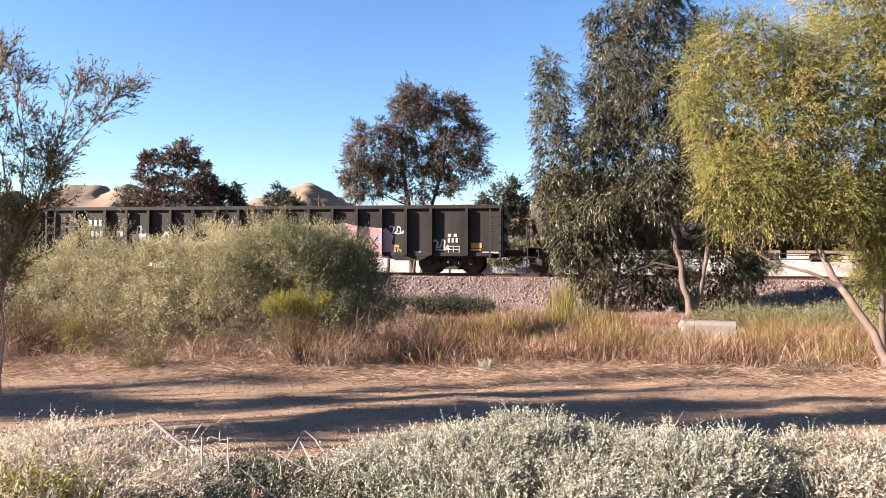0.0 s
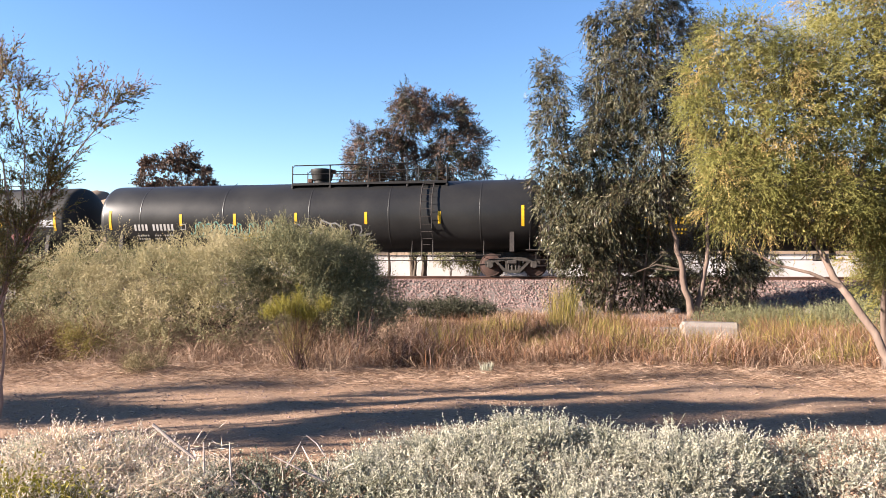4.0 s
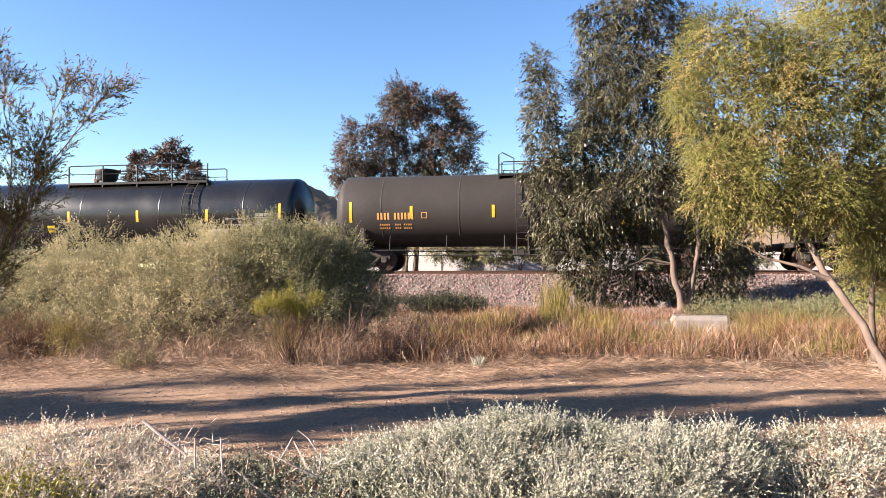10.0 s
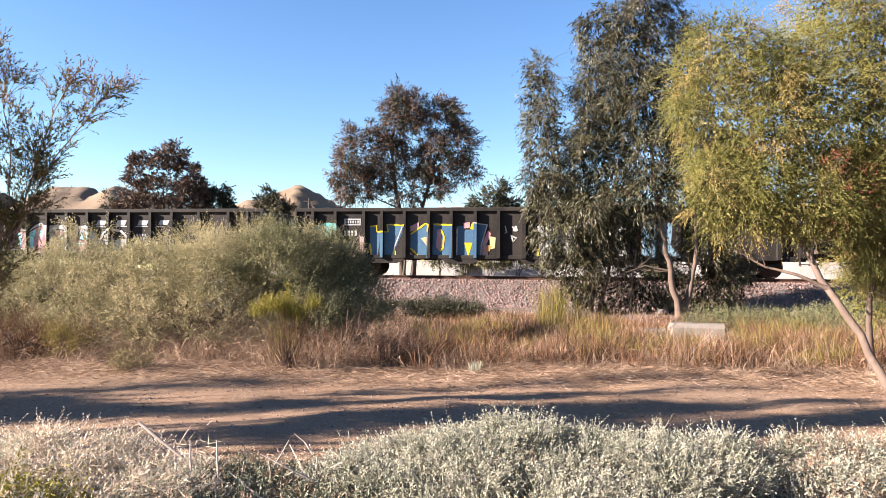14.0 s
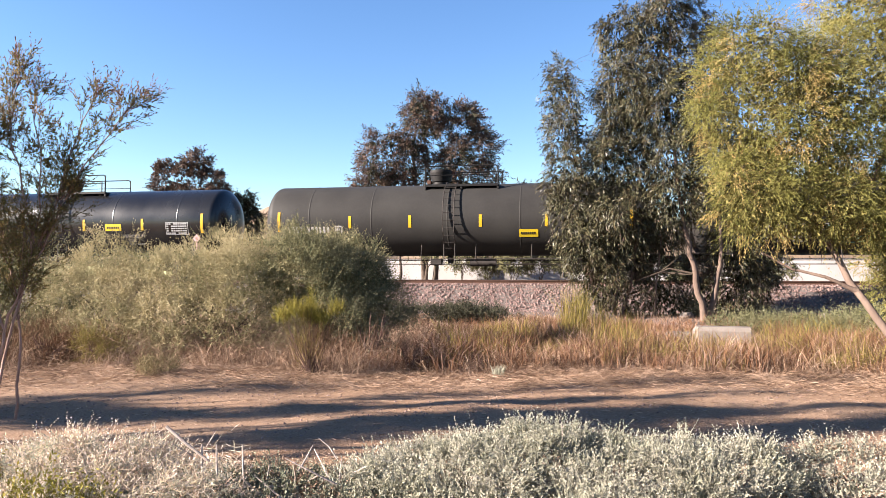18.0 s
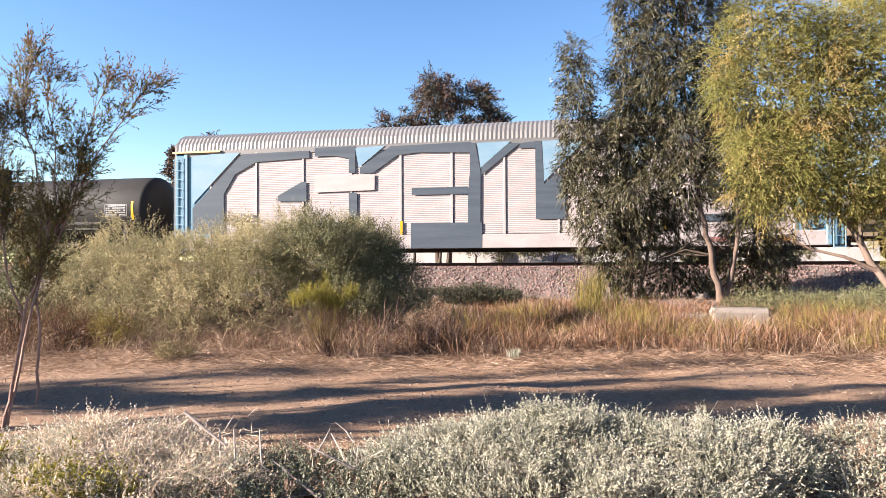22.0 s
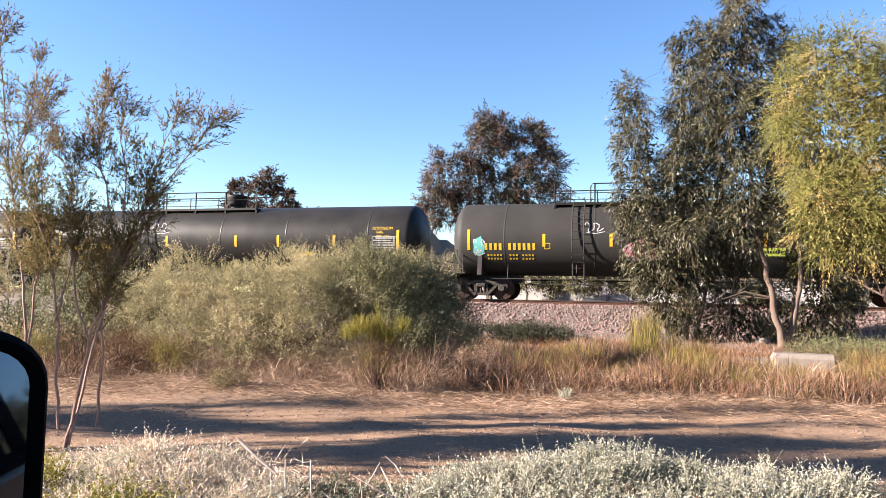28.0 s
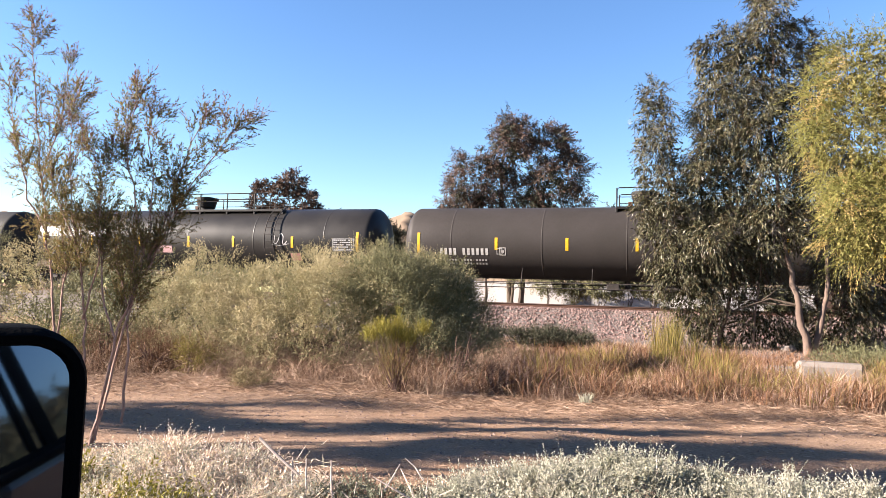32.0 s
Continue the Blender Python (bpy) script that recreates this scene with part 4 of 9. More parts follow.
            if style == "gw":
                side.scrawl(x0, x1, z - 0.05, 0.9, 0.07, FADEDW if pm is SPRAYW else pm, rnd)
                if x1 - x0 > 4:
                    side.scrawl(x0, x1, z - 0.1, 0.45, 0.12, FADEDW, rnd)
            elif style == "fat":
                # filled letters of uneven width that lean and overlap, with inner strokes
                x = x0
                while x < x1 - 0.3:
                    w = rnd.uniform(0.38, 0.8)
                    lean, lo, hi = rnd.uniform(-0.12, 0.2), z - rnd.uniform(0.28, 0.42), z + rnd.uniform(0.22, 0.44)
                    jit = lambda k=0.07: rnd.uniform(-k, k)
                    ring = [(x + lean + jit(), hi), (x + w * 0.5 + lean, hi + jit()), (x + w + lean + jit(), hi - 0.06), (x + w * 0.8 + jit(0.12), z + 0.08), (x + w + jit(0.12), z - 0.1), (x + w - lean + jit(), lo + 0.04), (x + w * 0.5 - lean, lo + jit()), (x - lean + jit(), lo + 0.02), (x + 0.06 + jit(), z - 0.04), (x + jit(), z + 0.12)]
                    letter = part("graffiti_letter", side.fill(ring), FADEDW if it[1] == "w" else SPRAYW, car, "pale filled sprayed letter")
                    t = Shape()
                    shade = 0.09 if it[1] == "w" else 0.05
                    side.stroke(t, [(x + w * 0.55 + jit(), hi - 0.1), (x + w * 0.35 + jit(), z + 0.05), (x + w * 0.65 + jit(), z - 0.1), (x + w * 0.45, lo + 0.12)], shade, 0.016)
                    side.stroke(t, ring[:3] + ring[4:8] + ring[:1], 0.05, 0.016)
                    part("letter_shade", t, INK if it[1] == "w" else SPRAYP, letter)
                    x += w * 0.92
            elif style == "blocks":
                # hollow block letters side by side
                s, n = Shape(), max(2, int((x1 - x0) / 1.25))
                w = (x1 - x0) / n
                for q in range(n):
                    a, b, lo, hi = x0 + w * q + 0.05, x0 + w * (q + 1) - 0.05, z - 0.42, z + 0.42
                    k1, k2, k3 = rnd.uniform(0.25, 0.45), rnd.uniform(0.5, 0.75), rnd.uniform(-0.12, 0.12)
                    side.stroke(s, [(a, hi), (b, hi + k3), (b - 0.05, hi - 0.3), (a + w * k2, hi - 0.28), (a + w * k2, z), (b - 0.1, z - 0.05), (b, lo + 0.2), (b - 0.2, lo), (a + w * k1, lo + k3), (a + w * k1, z + 0.05), (a + 0.05, z), (a, hi)], 0.065)
                    side.stroke(s, [(a + w * 0.2, hi - 0.1), (a + w * 0.45, hi - 0.2), (a + w * 0.3, hi - 0.3)], 0.04)
                    part("graffiti_letter", s, SPRAYW, car, "white sprayed outline letter")
                    s = Shape()
            elif style == "tag":
                side.scrawl(x0, x1, z, min(0.6, (x1 - x0) * 0.6), 0.035, pm, rnd, max(2, int((x1 - x0) / 0.35)))
            elif style == "spray":
                s = side.fill([(x0 + (x1 - x0) * (0.5 + 0.5 * math.cos(a * 0.5236)) + rnd.uniform(-0.05, 0.05), z + 0.42 * math.sin(a * 0.5236) * rnd.uniform(0.8, 1.2)) for a in range(12)])
                part("graffiti", s, pm, car, "sprayed patch")
                side.scrawl(x0, x1, z, 0.6, 0.06, SPRAYW, rnd)
            elif style == "balls":
                for cx, cz, q in ((x0 + 0.05, z - 0.05, 0.28), (x1 + 0.1, z + 0.18, 0.28)):
                    s = side.fill([(cx + q * math.cos(a * 0.5236), cz + q * math.sin(a * 0.5236)) for a in range(12)])
                    part("graffiti", s, SPRAYW, car, "sprayed white round")
            elif style == "patch":
                s = side.fill([(x0 + 0.0, z + 0.42), (x0 + 3.9, z + 0.52), (x1, z - 0.05), (x1 - 1.4, z - 0.02), (x1 - 1.9, z - 1.15), (x0 + 3.0, z - 1.0)])
                part("graffiti", s, pm, car, "pale green sprayed arrow shape")
                s = Shape()
                side.stroke(s, [(x0, z + 0.42), (x0 + 3.9, z + 0.52), (x1, z - 0.05), (x1 - 1.4, z - 0.02), (x1 - 1.9, z - 1.15), (x0 + 3.0, z - 1.0), (x0, z + 0.42)], 0.05, 0.015)
                for q in range(14):
                    side.stroke(s, [(x0 + 1.2 + 0.2 * q, z + 0.45), (x0 + 1.1 + 0.2 * q, z + 0.3 - 0.01 * q)], 0.03, 0.015)
                part("graffiti", s, INK, car, "black sprayed outline")
                side.scrawl(x0 + 2.4, x0 + 3.8, z - 0.35, 0.6, 0.05, SPRAYP, rnd)
    return car


def over_ribs(shape, ribs, half_width, y):
    """Carries the paint of a flat side over the outer faces of its ribs."""
    flat = [[(shape.v[i][0], shape.v[i][2]) for i in f] for f in shape.f]
    for x in ribs:
        for poly in flat:
            cut = poly
            for sign, lim in ((1, x - half_width), (-1, x + half_width)):
                out = []
                for p, q in zip(cut, cut[1:] + cut[:1]):
                    a, b = sign * (p[0] - lim), sign * (q[0] - lim)
                    if a >= 0:
                        out.append(p)
                    if a * b < 0:
                        k = a / (a - b)
                        out.append((p[0] + k * (q[0] - p[0]), p[1] + k * (q[1] - p[1])))
                cut = out
                if len(cut) < 3:
                    break
            if len(cut) >= 3:
                shape.add([(px, y, pz) for px, pz in cut], [tuple(range(len(cut)))])
    return shape


def gondola(label, u, half, graffiti, ribs=(-8.8, *[-7.33 + 1.047 * k for k in range(15)], 8.8)):
    """An open gondola: floor, sheeted sides with outside ribs, top chord, ends with ladders."""
    rnd = random.Random(int(u * 10))
    car = thing("gondola_car", label, "gondola car", "cars of the freight train", on_track(u))
    part("floor", Shape().box(-half, half, -1.36, 1.36, 0.98, 1.06), GONDP, car)
    for y in (-1.38, 1.38):
        part("side_sheet", Shape().box(-half, half, y - 0.025, y + 0.025, 0.80, 2.66), GONDP, car)
        s = Shape().box(-half, half, y - 0.14, y + 0.10, 2.62, 2.78, 0.02)
        part("top_chord", s, GONDP, car)
        part("side_sill", Shape().box(-half + 0.4, half - 0.4, y - 0.09, y + 0.06, 0.68, 0.84, 0.02), GONDP, car)
    rib = Shape().slab([(-0.075, 0.72), (0.075, 0.72), (0.06, 2.64), (-0.06, 2.64)], -0.20, 0.0)
    near = rib.mesh("rib", GONDP)
    xs = [-half + 0.06, *ribs, half - 0.06]
    for x in xs:
        for y, r in ((-1.405, 0), (1.405, 180)):
            p = part("rib", near, None, car)
            p.matrix_basis = pose(x, y, 0, 0, 0, r)
    for d in (-1, 1):
        part("end_sheet", Shape().box(d * half - 0.05, d * half + 0.05, -1.36, 1.36, 0.85, 2.7), GONDP, car)
        for z in (1.2, 1.75, 2.3):
            part("end_rib", Shape().box(d * (half + 0.05), d * (half + 0.18), -1.3, 1.3, z - 0.09, z + 0.09, 0.03), GONDP, car)
        s = Shape()
        x0 = d * (half - 0.28)
        for q in (-0.21, 0.21):
            s.box(x0 + q - 0.03, x0 + q + 0.03, -1.62, -1.585, 0.5, 2.6)
        for z in (0.55, 0.9, 1.25, 1.6, 1.95, 2.3):
            s.bar((x0 - 0.21, -1.63, z), (x0 + 0.21, -1.63, z), 0.016, 6)
        part("ladder", s, STEEL, car)
        truck(car, d * (half - 2.2))
        s = Shape().box(min(d * (half - 3.2), d * (half + 0.2)), max(d * (half - 3.2), d * (half + 0.2)), -0.3, 0.3, 0.68, 0.98, 0.03)
        part("draft_sill", s, STEEL, car)
    part("center_sill", Shape().box(-half + 3, half - 3, -0.25, 0.25, 0.66, 0.98, 0.02), STEEL, car)
    for k in range(5):
        x = -half * 0.62 + half * 1.24 * k / 4
        part("cross_bearer", Shape().slab([(-0.9, 0.70), (0.9, 0.70), (0.5, 0.5), (-0.5, 0.5)], -1.5, -1.42), GONDP, car).matrix_basis = pose(x, 0.05, 0)
    couplers(car, -half - 0.35, half + 0.35)
    side = Side(car, 0, 0, -1.408)
    for g in graffiti:
        if g[0] == "fill":
            x0, x1, z0, z1 = g[2:6]
            # only the sheet between the ribs, and the ribs' own faces, carry paint
            pts = [(x0 + (x1 - x0) * i / 7, z1 + rnd.uniform(-0.12, 0.08)) for i in range(8)] + [(x1 - (x1 - x0) * i / 7, z0 + rnd.uniform(-0.05, 0.1)) for i in range(8)]
            part("graffiti", side.fill(pts, g[6] if len(g) > 6 else 0.004), g[1], car, "sprayed patch")
        elif g[0] == "poly":
            off = g[3] if len(g) > 3 else 0.008
            part("graffiti", over_ribs(side.fill(g[2], off), xs, 0.062, -1.607 - off), g[1], car, "sprayed shape")
        elif g[0] == "line":
            s = Shape()
            off = 0.018 if g[1] is INK else 0.014
            side.stroke(s, g[2], g[3], off)
            part("graffiti", over_ribs(s, xs, 0.062, -1.607 - off), g[1], car, "sprayed line")
        elif g[0] == "tag":
            side.scrawl(g[2], g[3], g[4], g[5], g[6], g[1], rnd)
        elif g[0] == "bars":
            side.bars("stencilled_mark", g[2], g[3], g[4], g[5], g[6], g[1], "stencilled mark as plain bars")
        elif g[0] == "panel":
            side.plate("label_panel", *g[2:6], g[1], "", 0.01, g[6] if len(g) > 6 else 0.0)
    return car


def boxcar(u, half):
    """A tall ribbed boxcar with a sliding door."""
    rnd = random.Random(8)
    car = thing("boxcar", "oxide red ribbed boxcar with purple and cyan graffiti", "boxcar", "cars of the freight train", on_track(u))
    for y in (-1.42, 1.42):
        part("side_sheet", Shape().box(-half, half, y - 0.03, y + 0.03, 0.95, 4.98), BOXRED, car)
        part("side_sill", Shape().box(-half, half, y - 0.07, y + 0.05, 0.72, 0.97, 0.02), BOXRED, car)
        part("eave_rail", Shape().box(-half, half, y - 0.10, y + 0.05, 4.94, 5.06, 0.02), BOXRED, car)
    rib = Shape().box(-0.055, 0.055, -0.11, 0, 0.95, 4.95, 0.02).mesh("rib", BOXRED)
    rib_xs = [x for x in (-half + 0.07 + (2 * half - 0.14) * i / 20 for i in range(21)) if not -2.1 < x < 2.1]
    for x in rib_xs:
        for y, r in ((-1.45, 0), (1.45, 180)):
            part("rib", rib, None, car).matrix_basis = pose(x, y, 0, 0, 0, r)
    door = part("door", Shape().box(-1.95, 1.95, -1.53, -1.46, 1.0, 4.8, 0.02), BOXRED, car, "sliding door with locking rods")
    s = Shape()
    for x in (-1.9, -0.95, 0.0, 0.95, 1.9):
        s.box(x - 0.05, x + 0.05, -1.60, -1.53, 1.0, 4.8, 0.015)
    for z in (1.6, 2.5, 3.4, 4.2):
        s.box(-1.9, 1.9, -1.575, -1.53, z - 0.035, z + 0.035)
    part("door_bars", s, BOXRED, door)
    s = Shape()
    for x in (-1.2, 0.7, 1.3):
        s.bar((x, -1.64, 0.95), (x, -1.64, 4.75), 0.025, 6)
    part("locking_rod", s, RUST, door)
    part("door_track", Shape().box(-2.3, 5.4, -1.66, -1.5, 4.84, 4.95, 0.02), STEEL, car)
    part("floor", Shape().box(-half, half, -1.4, 1.4, 0.95, 1.1), STEEL, car)
    roof = Shape().add([(x, y, z) for x in (-half, half) for y, z in ((-1.52, 5.05), (0, 5.22), (1.52, 5.05), (1.52, 5.0), (-1.52, 5.0))],
                       [(0, 1, 6, 5), (1, 2, 7, 6), (2, 3, 8, 7), (3, 4, 9, 8), (4, 0, 5, 9), (4, 3, 2, 1, 0), (5, 6, 7, 8, 9)])
    part("roof", roof, BOXRED, car)
    for i in range(15):
        x = -half + 0.6 + (2 * half - 1.2) * i / 14
        part("roof_rib", Shape().box(x - 0.04, x + 0.04, -1.4, -0.05, 5.07, 5.2), BOXRED, car)
    for d in (-1, 1):
        part("end_sheet", Shape().box(d * half - 0.04, d * half + 0.04, -1.42, 1.42, 0.95, 5.0), BOXRED, car)
        for k in range(6):
            z = 1.3 + 0.65 * k
            # dark gondola paint on these ribs puts the end's shade into their colour
            part("end_rib", Shape().box(min(d * half, d * (half + 0.13)), max(d * half, d * (half + 0.13)), -1.35, 1.35, z - 0.16, z + 0.16, 0.06), GONDP, car)
        truck(car, d * (half - 2.3))
        part("draft_sill", Shape().box(min(d * (half - 3), d * (half + 0.3)), max(d * (half - 3), d * (half + 0.3)), -0.3, 0.3, 0.68, 0.95, 0.03), STEEL, car)
        s = Shape()
        x0 = d * (half - 0.35)
        for q in (-0.22, 0.22):
            s.bar((x0 + q, -1.6, 0.5), (x0 + q, -1.6, 2.3), 0.02, 6)
        for z in (0.55, 0.95, 1.35, 1.75, 2.15):
            s.bar((x0 - 0.22, -1.6, z), (x0 + 0.22, -1.6, z), 0.016, 6)
        part("ladder", s, BOXRED, car)
    part("center_sill", Shape().box(-half + 2, half - 2, -0.3, 0.3, 0.6, 0.95, 0.02), STEEL, car)
    couplers(car, -half - 0.35, half + 0.35)
    side = Side(car, 0, 0, -1.453)
    shapes = [
        (SPRAYW, [(-8.2, 1.1), (-8.2, 2.4), (-6.0, 3.0), (-3.6, 2.6), (-1.6, 1.9), (0.8, 2.9), (2.6, 3.3), (5.4, 2.4), (5.0, 1.1)], 0.004),
        (PURPLE, [(-6.4, 2.0), (-5.0, 3.2), (-4.3, 2.5), (-2.6, 2.2), (-0.6, 2.5), (0.0, 2.95), (-0.5, 1.9), (-3.2, 1.6)], 0.007),
        (PURPLE, [(0.8, 1.2), (1.6, 3.3), (2.3, 3.2), (2.2, 1.5)], 0.007),
        (PURPLE, [(2.6, 2.9), (3.3, 3.15), (4.3, 2.6), (5.2, 1.6), (4.2, 1.3), (3.6, 2.2)], 0.007),
        (PURPLE, [(5.0, 3.1), (6.4, 3.3), (6.0, 2.2), (5.6, 1.5), (5.0, 2.0)], 0.007),
        (CYAN, [(-3.0, 2.5), (-1.6, 3.0), (-1.4, 3.7), (-0.9, 3.2), (-0.4, 2.9), (-1.2, 2.3)], 0.009),
        (CYAN, [(0.0, 2.9), (1.0, 2.4), (1.4, 1.8), (0.2, 1.7), (-0.2, 2.2)], 0.009),
        (CYAN, [(2.2, 3.3), (2.6, 3.8), (2.9, 3.1), (2.7, 2.0), (2.3, 2.4)], 0.009),
        (CYAN, [(4.2, 3.2), (5.0, 3.4), (5.2, 2.5), (4.8, 1.9), (4.5, 2.6)], 0.009),
        (CYAN, [(6.6, 3.4), (7.3, 3.6), (7.8, 3.0), (7.6, 2.2), (6.9, 1.6), (6.5, 2.4)], 0.009),
        (BLUE, [(7.3, 3.6), (8.3, 3.8), (7.9, 3.2)], 0.012), (BLUE, [(5.9, 1.4), (6.6, 2.0), (6.9, 1.4), (6.5, 1.2)], 0.012),
        (CYAN, [(-4.6, 2.9), (-4.0, 3.1), (-3.9, 2.6), (-4.4, 2.5)], 0.009)]
    for pm, pts, off in shapes:
        on_door = max(p[0] for p in pts) < 2 and min(p[0] for p in pts) > -1.95
        paint = side.fill(pts, off + (0.09 if on_door else 0.0))
        part("graffiti", paint if on_door else over_ribs(paint, rib_xs, 0.048, -1.562 - off), pm, car, "sprayed shape")
    s = Shape()
    for pts in ([(-6.4, 2.0), (-5.0, 3.2), (-4.3, 2.5), (-2.6, 2.2), (-2.0, 2.2)], [(0.8, 1.2), (1.6, 3.3), (2.3, 3.2), (2.2, 1.5)], [(2.6, 2.9), (3.3, 3.15), (4.3, 2.6), (5.2, 1.6)], [(5.0, 3.1), (6.4, 3.3), (6.0, 2.2), (5.6, 1.5)]):
        side.stroke(s, pts, 0.09, 0.02)
    part("graffiti", s, SPRAYW, car, "white sprayed outline")
    return car


def autorack(u, half):
    """A closed car carrier: stacked side screens, posts, a corrugated arched roof and end doors."""
    rnd = random.Random(4)
    car = thing("autorack_car", "tall white and blue car carrier covered in graffiti", "autorack car", "cars of the freight train", on_track(u))
    n = 11
    w = (2 * half - 3.6) / n
    rows = [(1.18 + 3.54 * k / 92, -0.012 * (k % 2)) for k in range(93)]
    screen = Shape().add([(sx * (w / 2 - 0.05), y, z) for z, y in rows for sx in (-1, 1)], [(2 * k, 2 * k + 1, 2 * k + 3, 2 * k + 2) for k in range(92)])
    sm = screen.mesh("side_screen", PALEW)
    post = Shape().box(-0.045, 0.045, -0.045, 0.03, 0.62, 4.85, 0.01).mesh("side_post", PALEW)
    for i in range(n):
        x = -half + 1.8 + w * (i + 0.5)
        for y, r in ((-1.47, 0), (1.47, 180)):
            part("side_screen", sm, None, car).matrix_basis = pose(x, y, 0, 0, 0, r)
    for i in range(n + 1):
        for y, r in ((-1.47, 0), (1.47, 180)):
            part("side_post", post, None, car).matrix_basis = pose(-half + 1.8 + w * i, y, 0, 0, 0, r)
    for y in (-1.46, 1.46):
        part("side_sill", Shape().box(-half + 0.5, half - 0.5, y - 0.06, y + 0.06, 0.60, 1.16, 0.02), PALEW, car)
        part("top_chord", Shape().box(-half + 0.5, half - 0.5, y - 0.05, y + 0.05, 4.74, 5.02, 0.02), SILVER, car)
    part("deck", Shape().box(-half, half, -1.4, 1.4, 0.95, 1.1), STEEL, car)
    part("center_sill", Shape().box(-half + 1, half - 1, -0.35, 0.35, 0.45, 0.9, 0.02), STEEL, car)
    # corrugated arch
    arc = [(-1.52, 5.0), (-1.47, 5.32), (-1.25, 5.62), (-0.8, 5.83), (0, 5.92), (0.8, 5.83), (1.25, 5.62), (1.47, 5.32), (1.52, 5.0)]
    m, k = len(arc), 150
    vs = []
    for i in range(k * 2 + 1):
        x = -half + 0.15 + (2 * half - 0.3) * i / (2 * k)
        d = 0.016 if i % 2 else 0.0
        vs += [(x, y * (1 - d / 1.5), z - d) for y, z in arc]
    fs = [(i * m + q, i * m + q + 1, (i + 1) * m + q + 1, (i + 1) * m + q) for i in range(2 * k) for q in range(m - 1)]
    part("roof", Shape().add(vs, fs), SILVER, car)
    for d in (-1, 1):
        s = Shape().slab([(-1.45, 0.95), (1.45, 0.95), (1.47, 5.3), (0.8, 5.8), (0, 5.9), (-0.8, 5.8), (-1.47, 5.3)], -0.05, 0.05).mesh("end_door", SILVER)
        s.transform(pose(d * (half - 0.08), 0, 0, 0, 0, 90))
        part("end_door", s, None, car)
        x0, x1 = sorted((d * (half - 1.75), d * (half - 0.1)))
        part("corner_panel", Shape().box(x0, x1, -1.50, -1.40, 0.62, 4.85, 0.02), RACKBLUE, car, "blue painted corner panel")
        part("corner_post", Shape().box(d * (half - 0.62) - 0.09, d * (half - 0.62) + 0.09, -1.56, -1.5, 0.62, 4.85, 0.02), SKYB, car)
        s = Shape()
        for q in (-0.2, 0.2):
            s.bar((d * (half - 0.28) + q, -1.58, 0.5), (d * (half - 0.28) + q, -1.58, 4.7), 0.022, 6)
        for z in range(11):
            s.bar((d * (half - 0.28) - 0.2, -1.58, 0.55 + 0.4 * z), (d * (half - 0.28) + 0.2, -1.58, 0.55 + 0.4 * z), 0.018, 6)
        part("ladder", s, SKYB, car)
        x0, x1 = sorted((d * (half - 2.3), d * (half + 0.02)))
        part("top_rail", Shape().box(x0, x1, -1.60, -1.52, 4.90, 4.99, 0.01), CREAM, car, "yellow roof edge strip")
        part("draft_sill", Shape().box(min(d * (half - 3), d * (half + 0.5)), max(d * (half - 3), d * (half + 0.5)), -0.4, 0.4, 0.55, 0.95, 0.03), STEEL, car)
        truck(car, d * (half - 3.6))
    couplers(car, -half - 0.4, half + 0.4)
    side = Side(car, 0, 0, -1.522)
    a = -half
    # the sprayed letters, from the car's leading end
    dark = [[(0.93, 1.36), (0.93, 2.47), (3.31, 4.79), (6.42, 4.83), (6.42, 4.52), (3.98, 4.42), (2.97, 3.91), (2.43, 3.06), (2.43, 1.34)],
            [(4.96, 2.92), (6.09, 3.51), (6.28, 3.5), (6.28, 2.66), (4.95, 2.69)], [(6.66, 4.94), (8.19, 4.95), (8.47, 4.94), (8.47, 3.81), (8.18, 3.82), (8.19, 4.43), (7.53, 4.57), (6.66, 4.56)],
            [(4.95, 1.67), (6.28, 1.67), (6.28, 0.6), (4.95, 0.6)]]
    dark += [[(8.67, 3.76), (9.24, 3.79), (10.31, 4.5), (11.22, 4.58), (13.36, 4.5), (13.36, 4.94), (10.01, 4.88), (8.67, 4.03)], [(8.18, 2.99), (8.54, 2.98), (8.52, 0.6), (8.17, 0.6)],
             [(10.91, 3.11), (13.28, 3.11), (13.27, 2.82), (10.91, 2.82)], [(10.87, 1.67), (13.84, 1.64), (13.83, 0.62), (10.86, 0.62)],
             [(13.36, 4.89), (13.58, 4.89), (13.79, 3.72), (13.77, 1.62), (13.26, 1.62), (13.27, 2.79), (13.35, 3.73)], [(13.83, 3.57), (15.23, 4.67), (15.44, 4.81), (14.59, 4.84), (13.83, 3.86)]]
    dark += [[(16.0, 4.87), (16.25, 4.86), (16.35, 3.13), (18.38, 4.87), (19.5, 4.87), (19.51, 4.65), (18.61, 4.63), (17.93, 4.32), (17.16, 3.45), (17.17, 1.73), (16.01, 1.74)],
             [(19.4, 4.87), (19.58, 4.87), (19.66, 3.69), (20.98, 4.9), (25.2, 4.9), (25.2, 4.61), (21.2, 4.61), (20.54, 4.25), (19.78, 3.39), (19.78, 0.62), (19.41, 0.62)],
             [(22.03, 3.11), (25.19, 3.1), (25.19, 2.82), (22.03, 2.82)], [(22.14, 1.83), (25.2, 1.84), (25.2, 1.56), (22.14, 1.57)], [(15.3, 4.6), (16.0, 4.6), (16.0, 4.85), (15.44, 4.81)]]
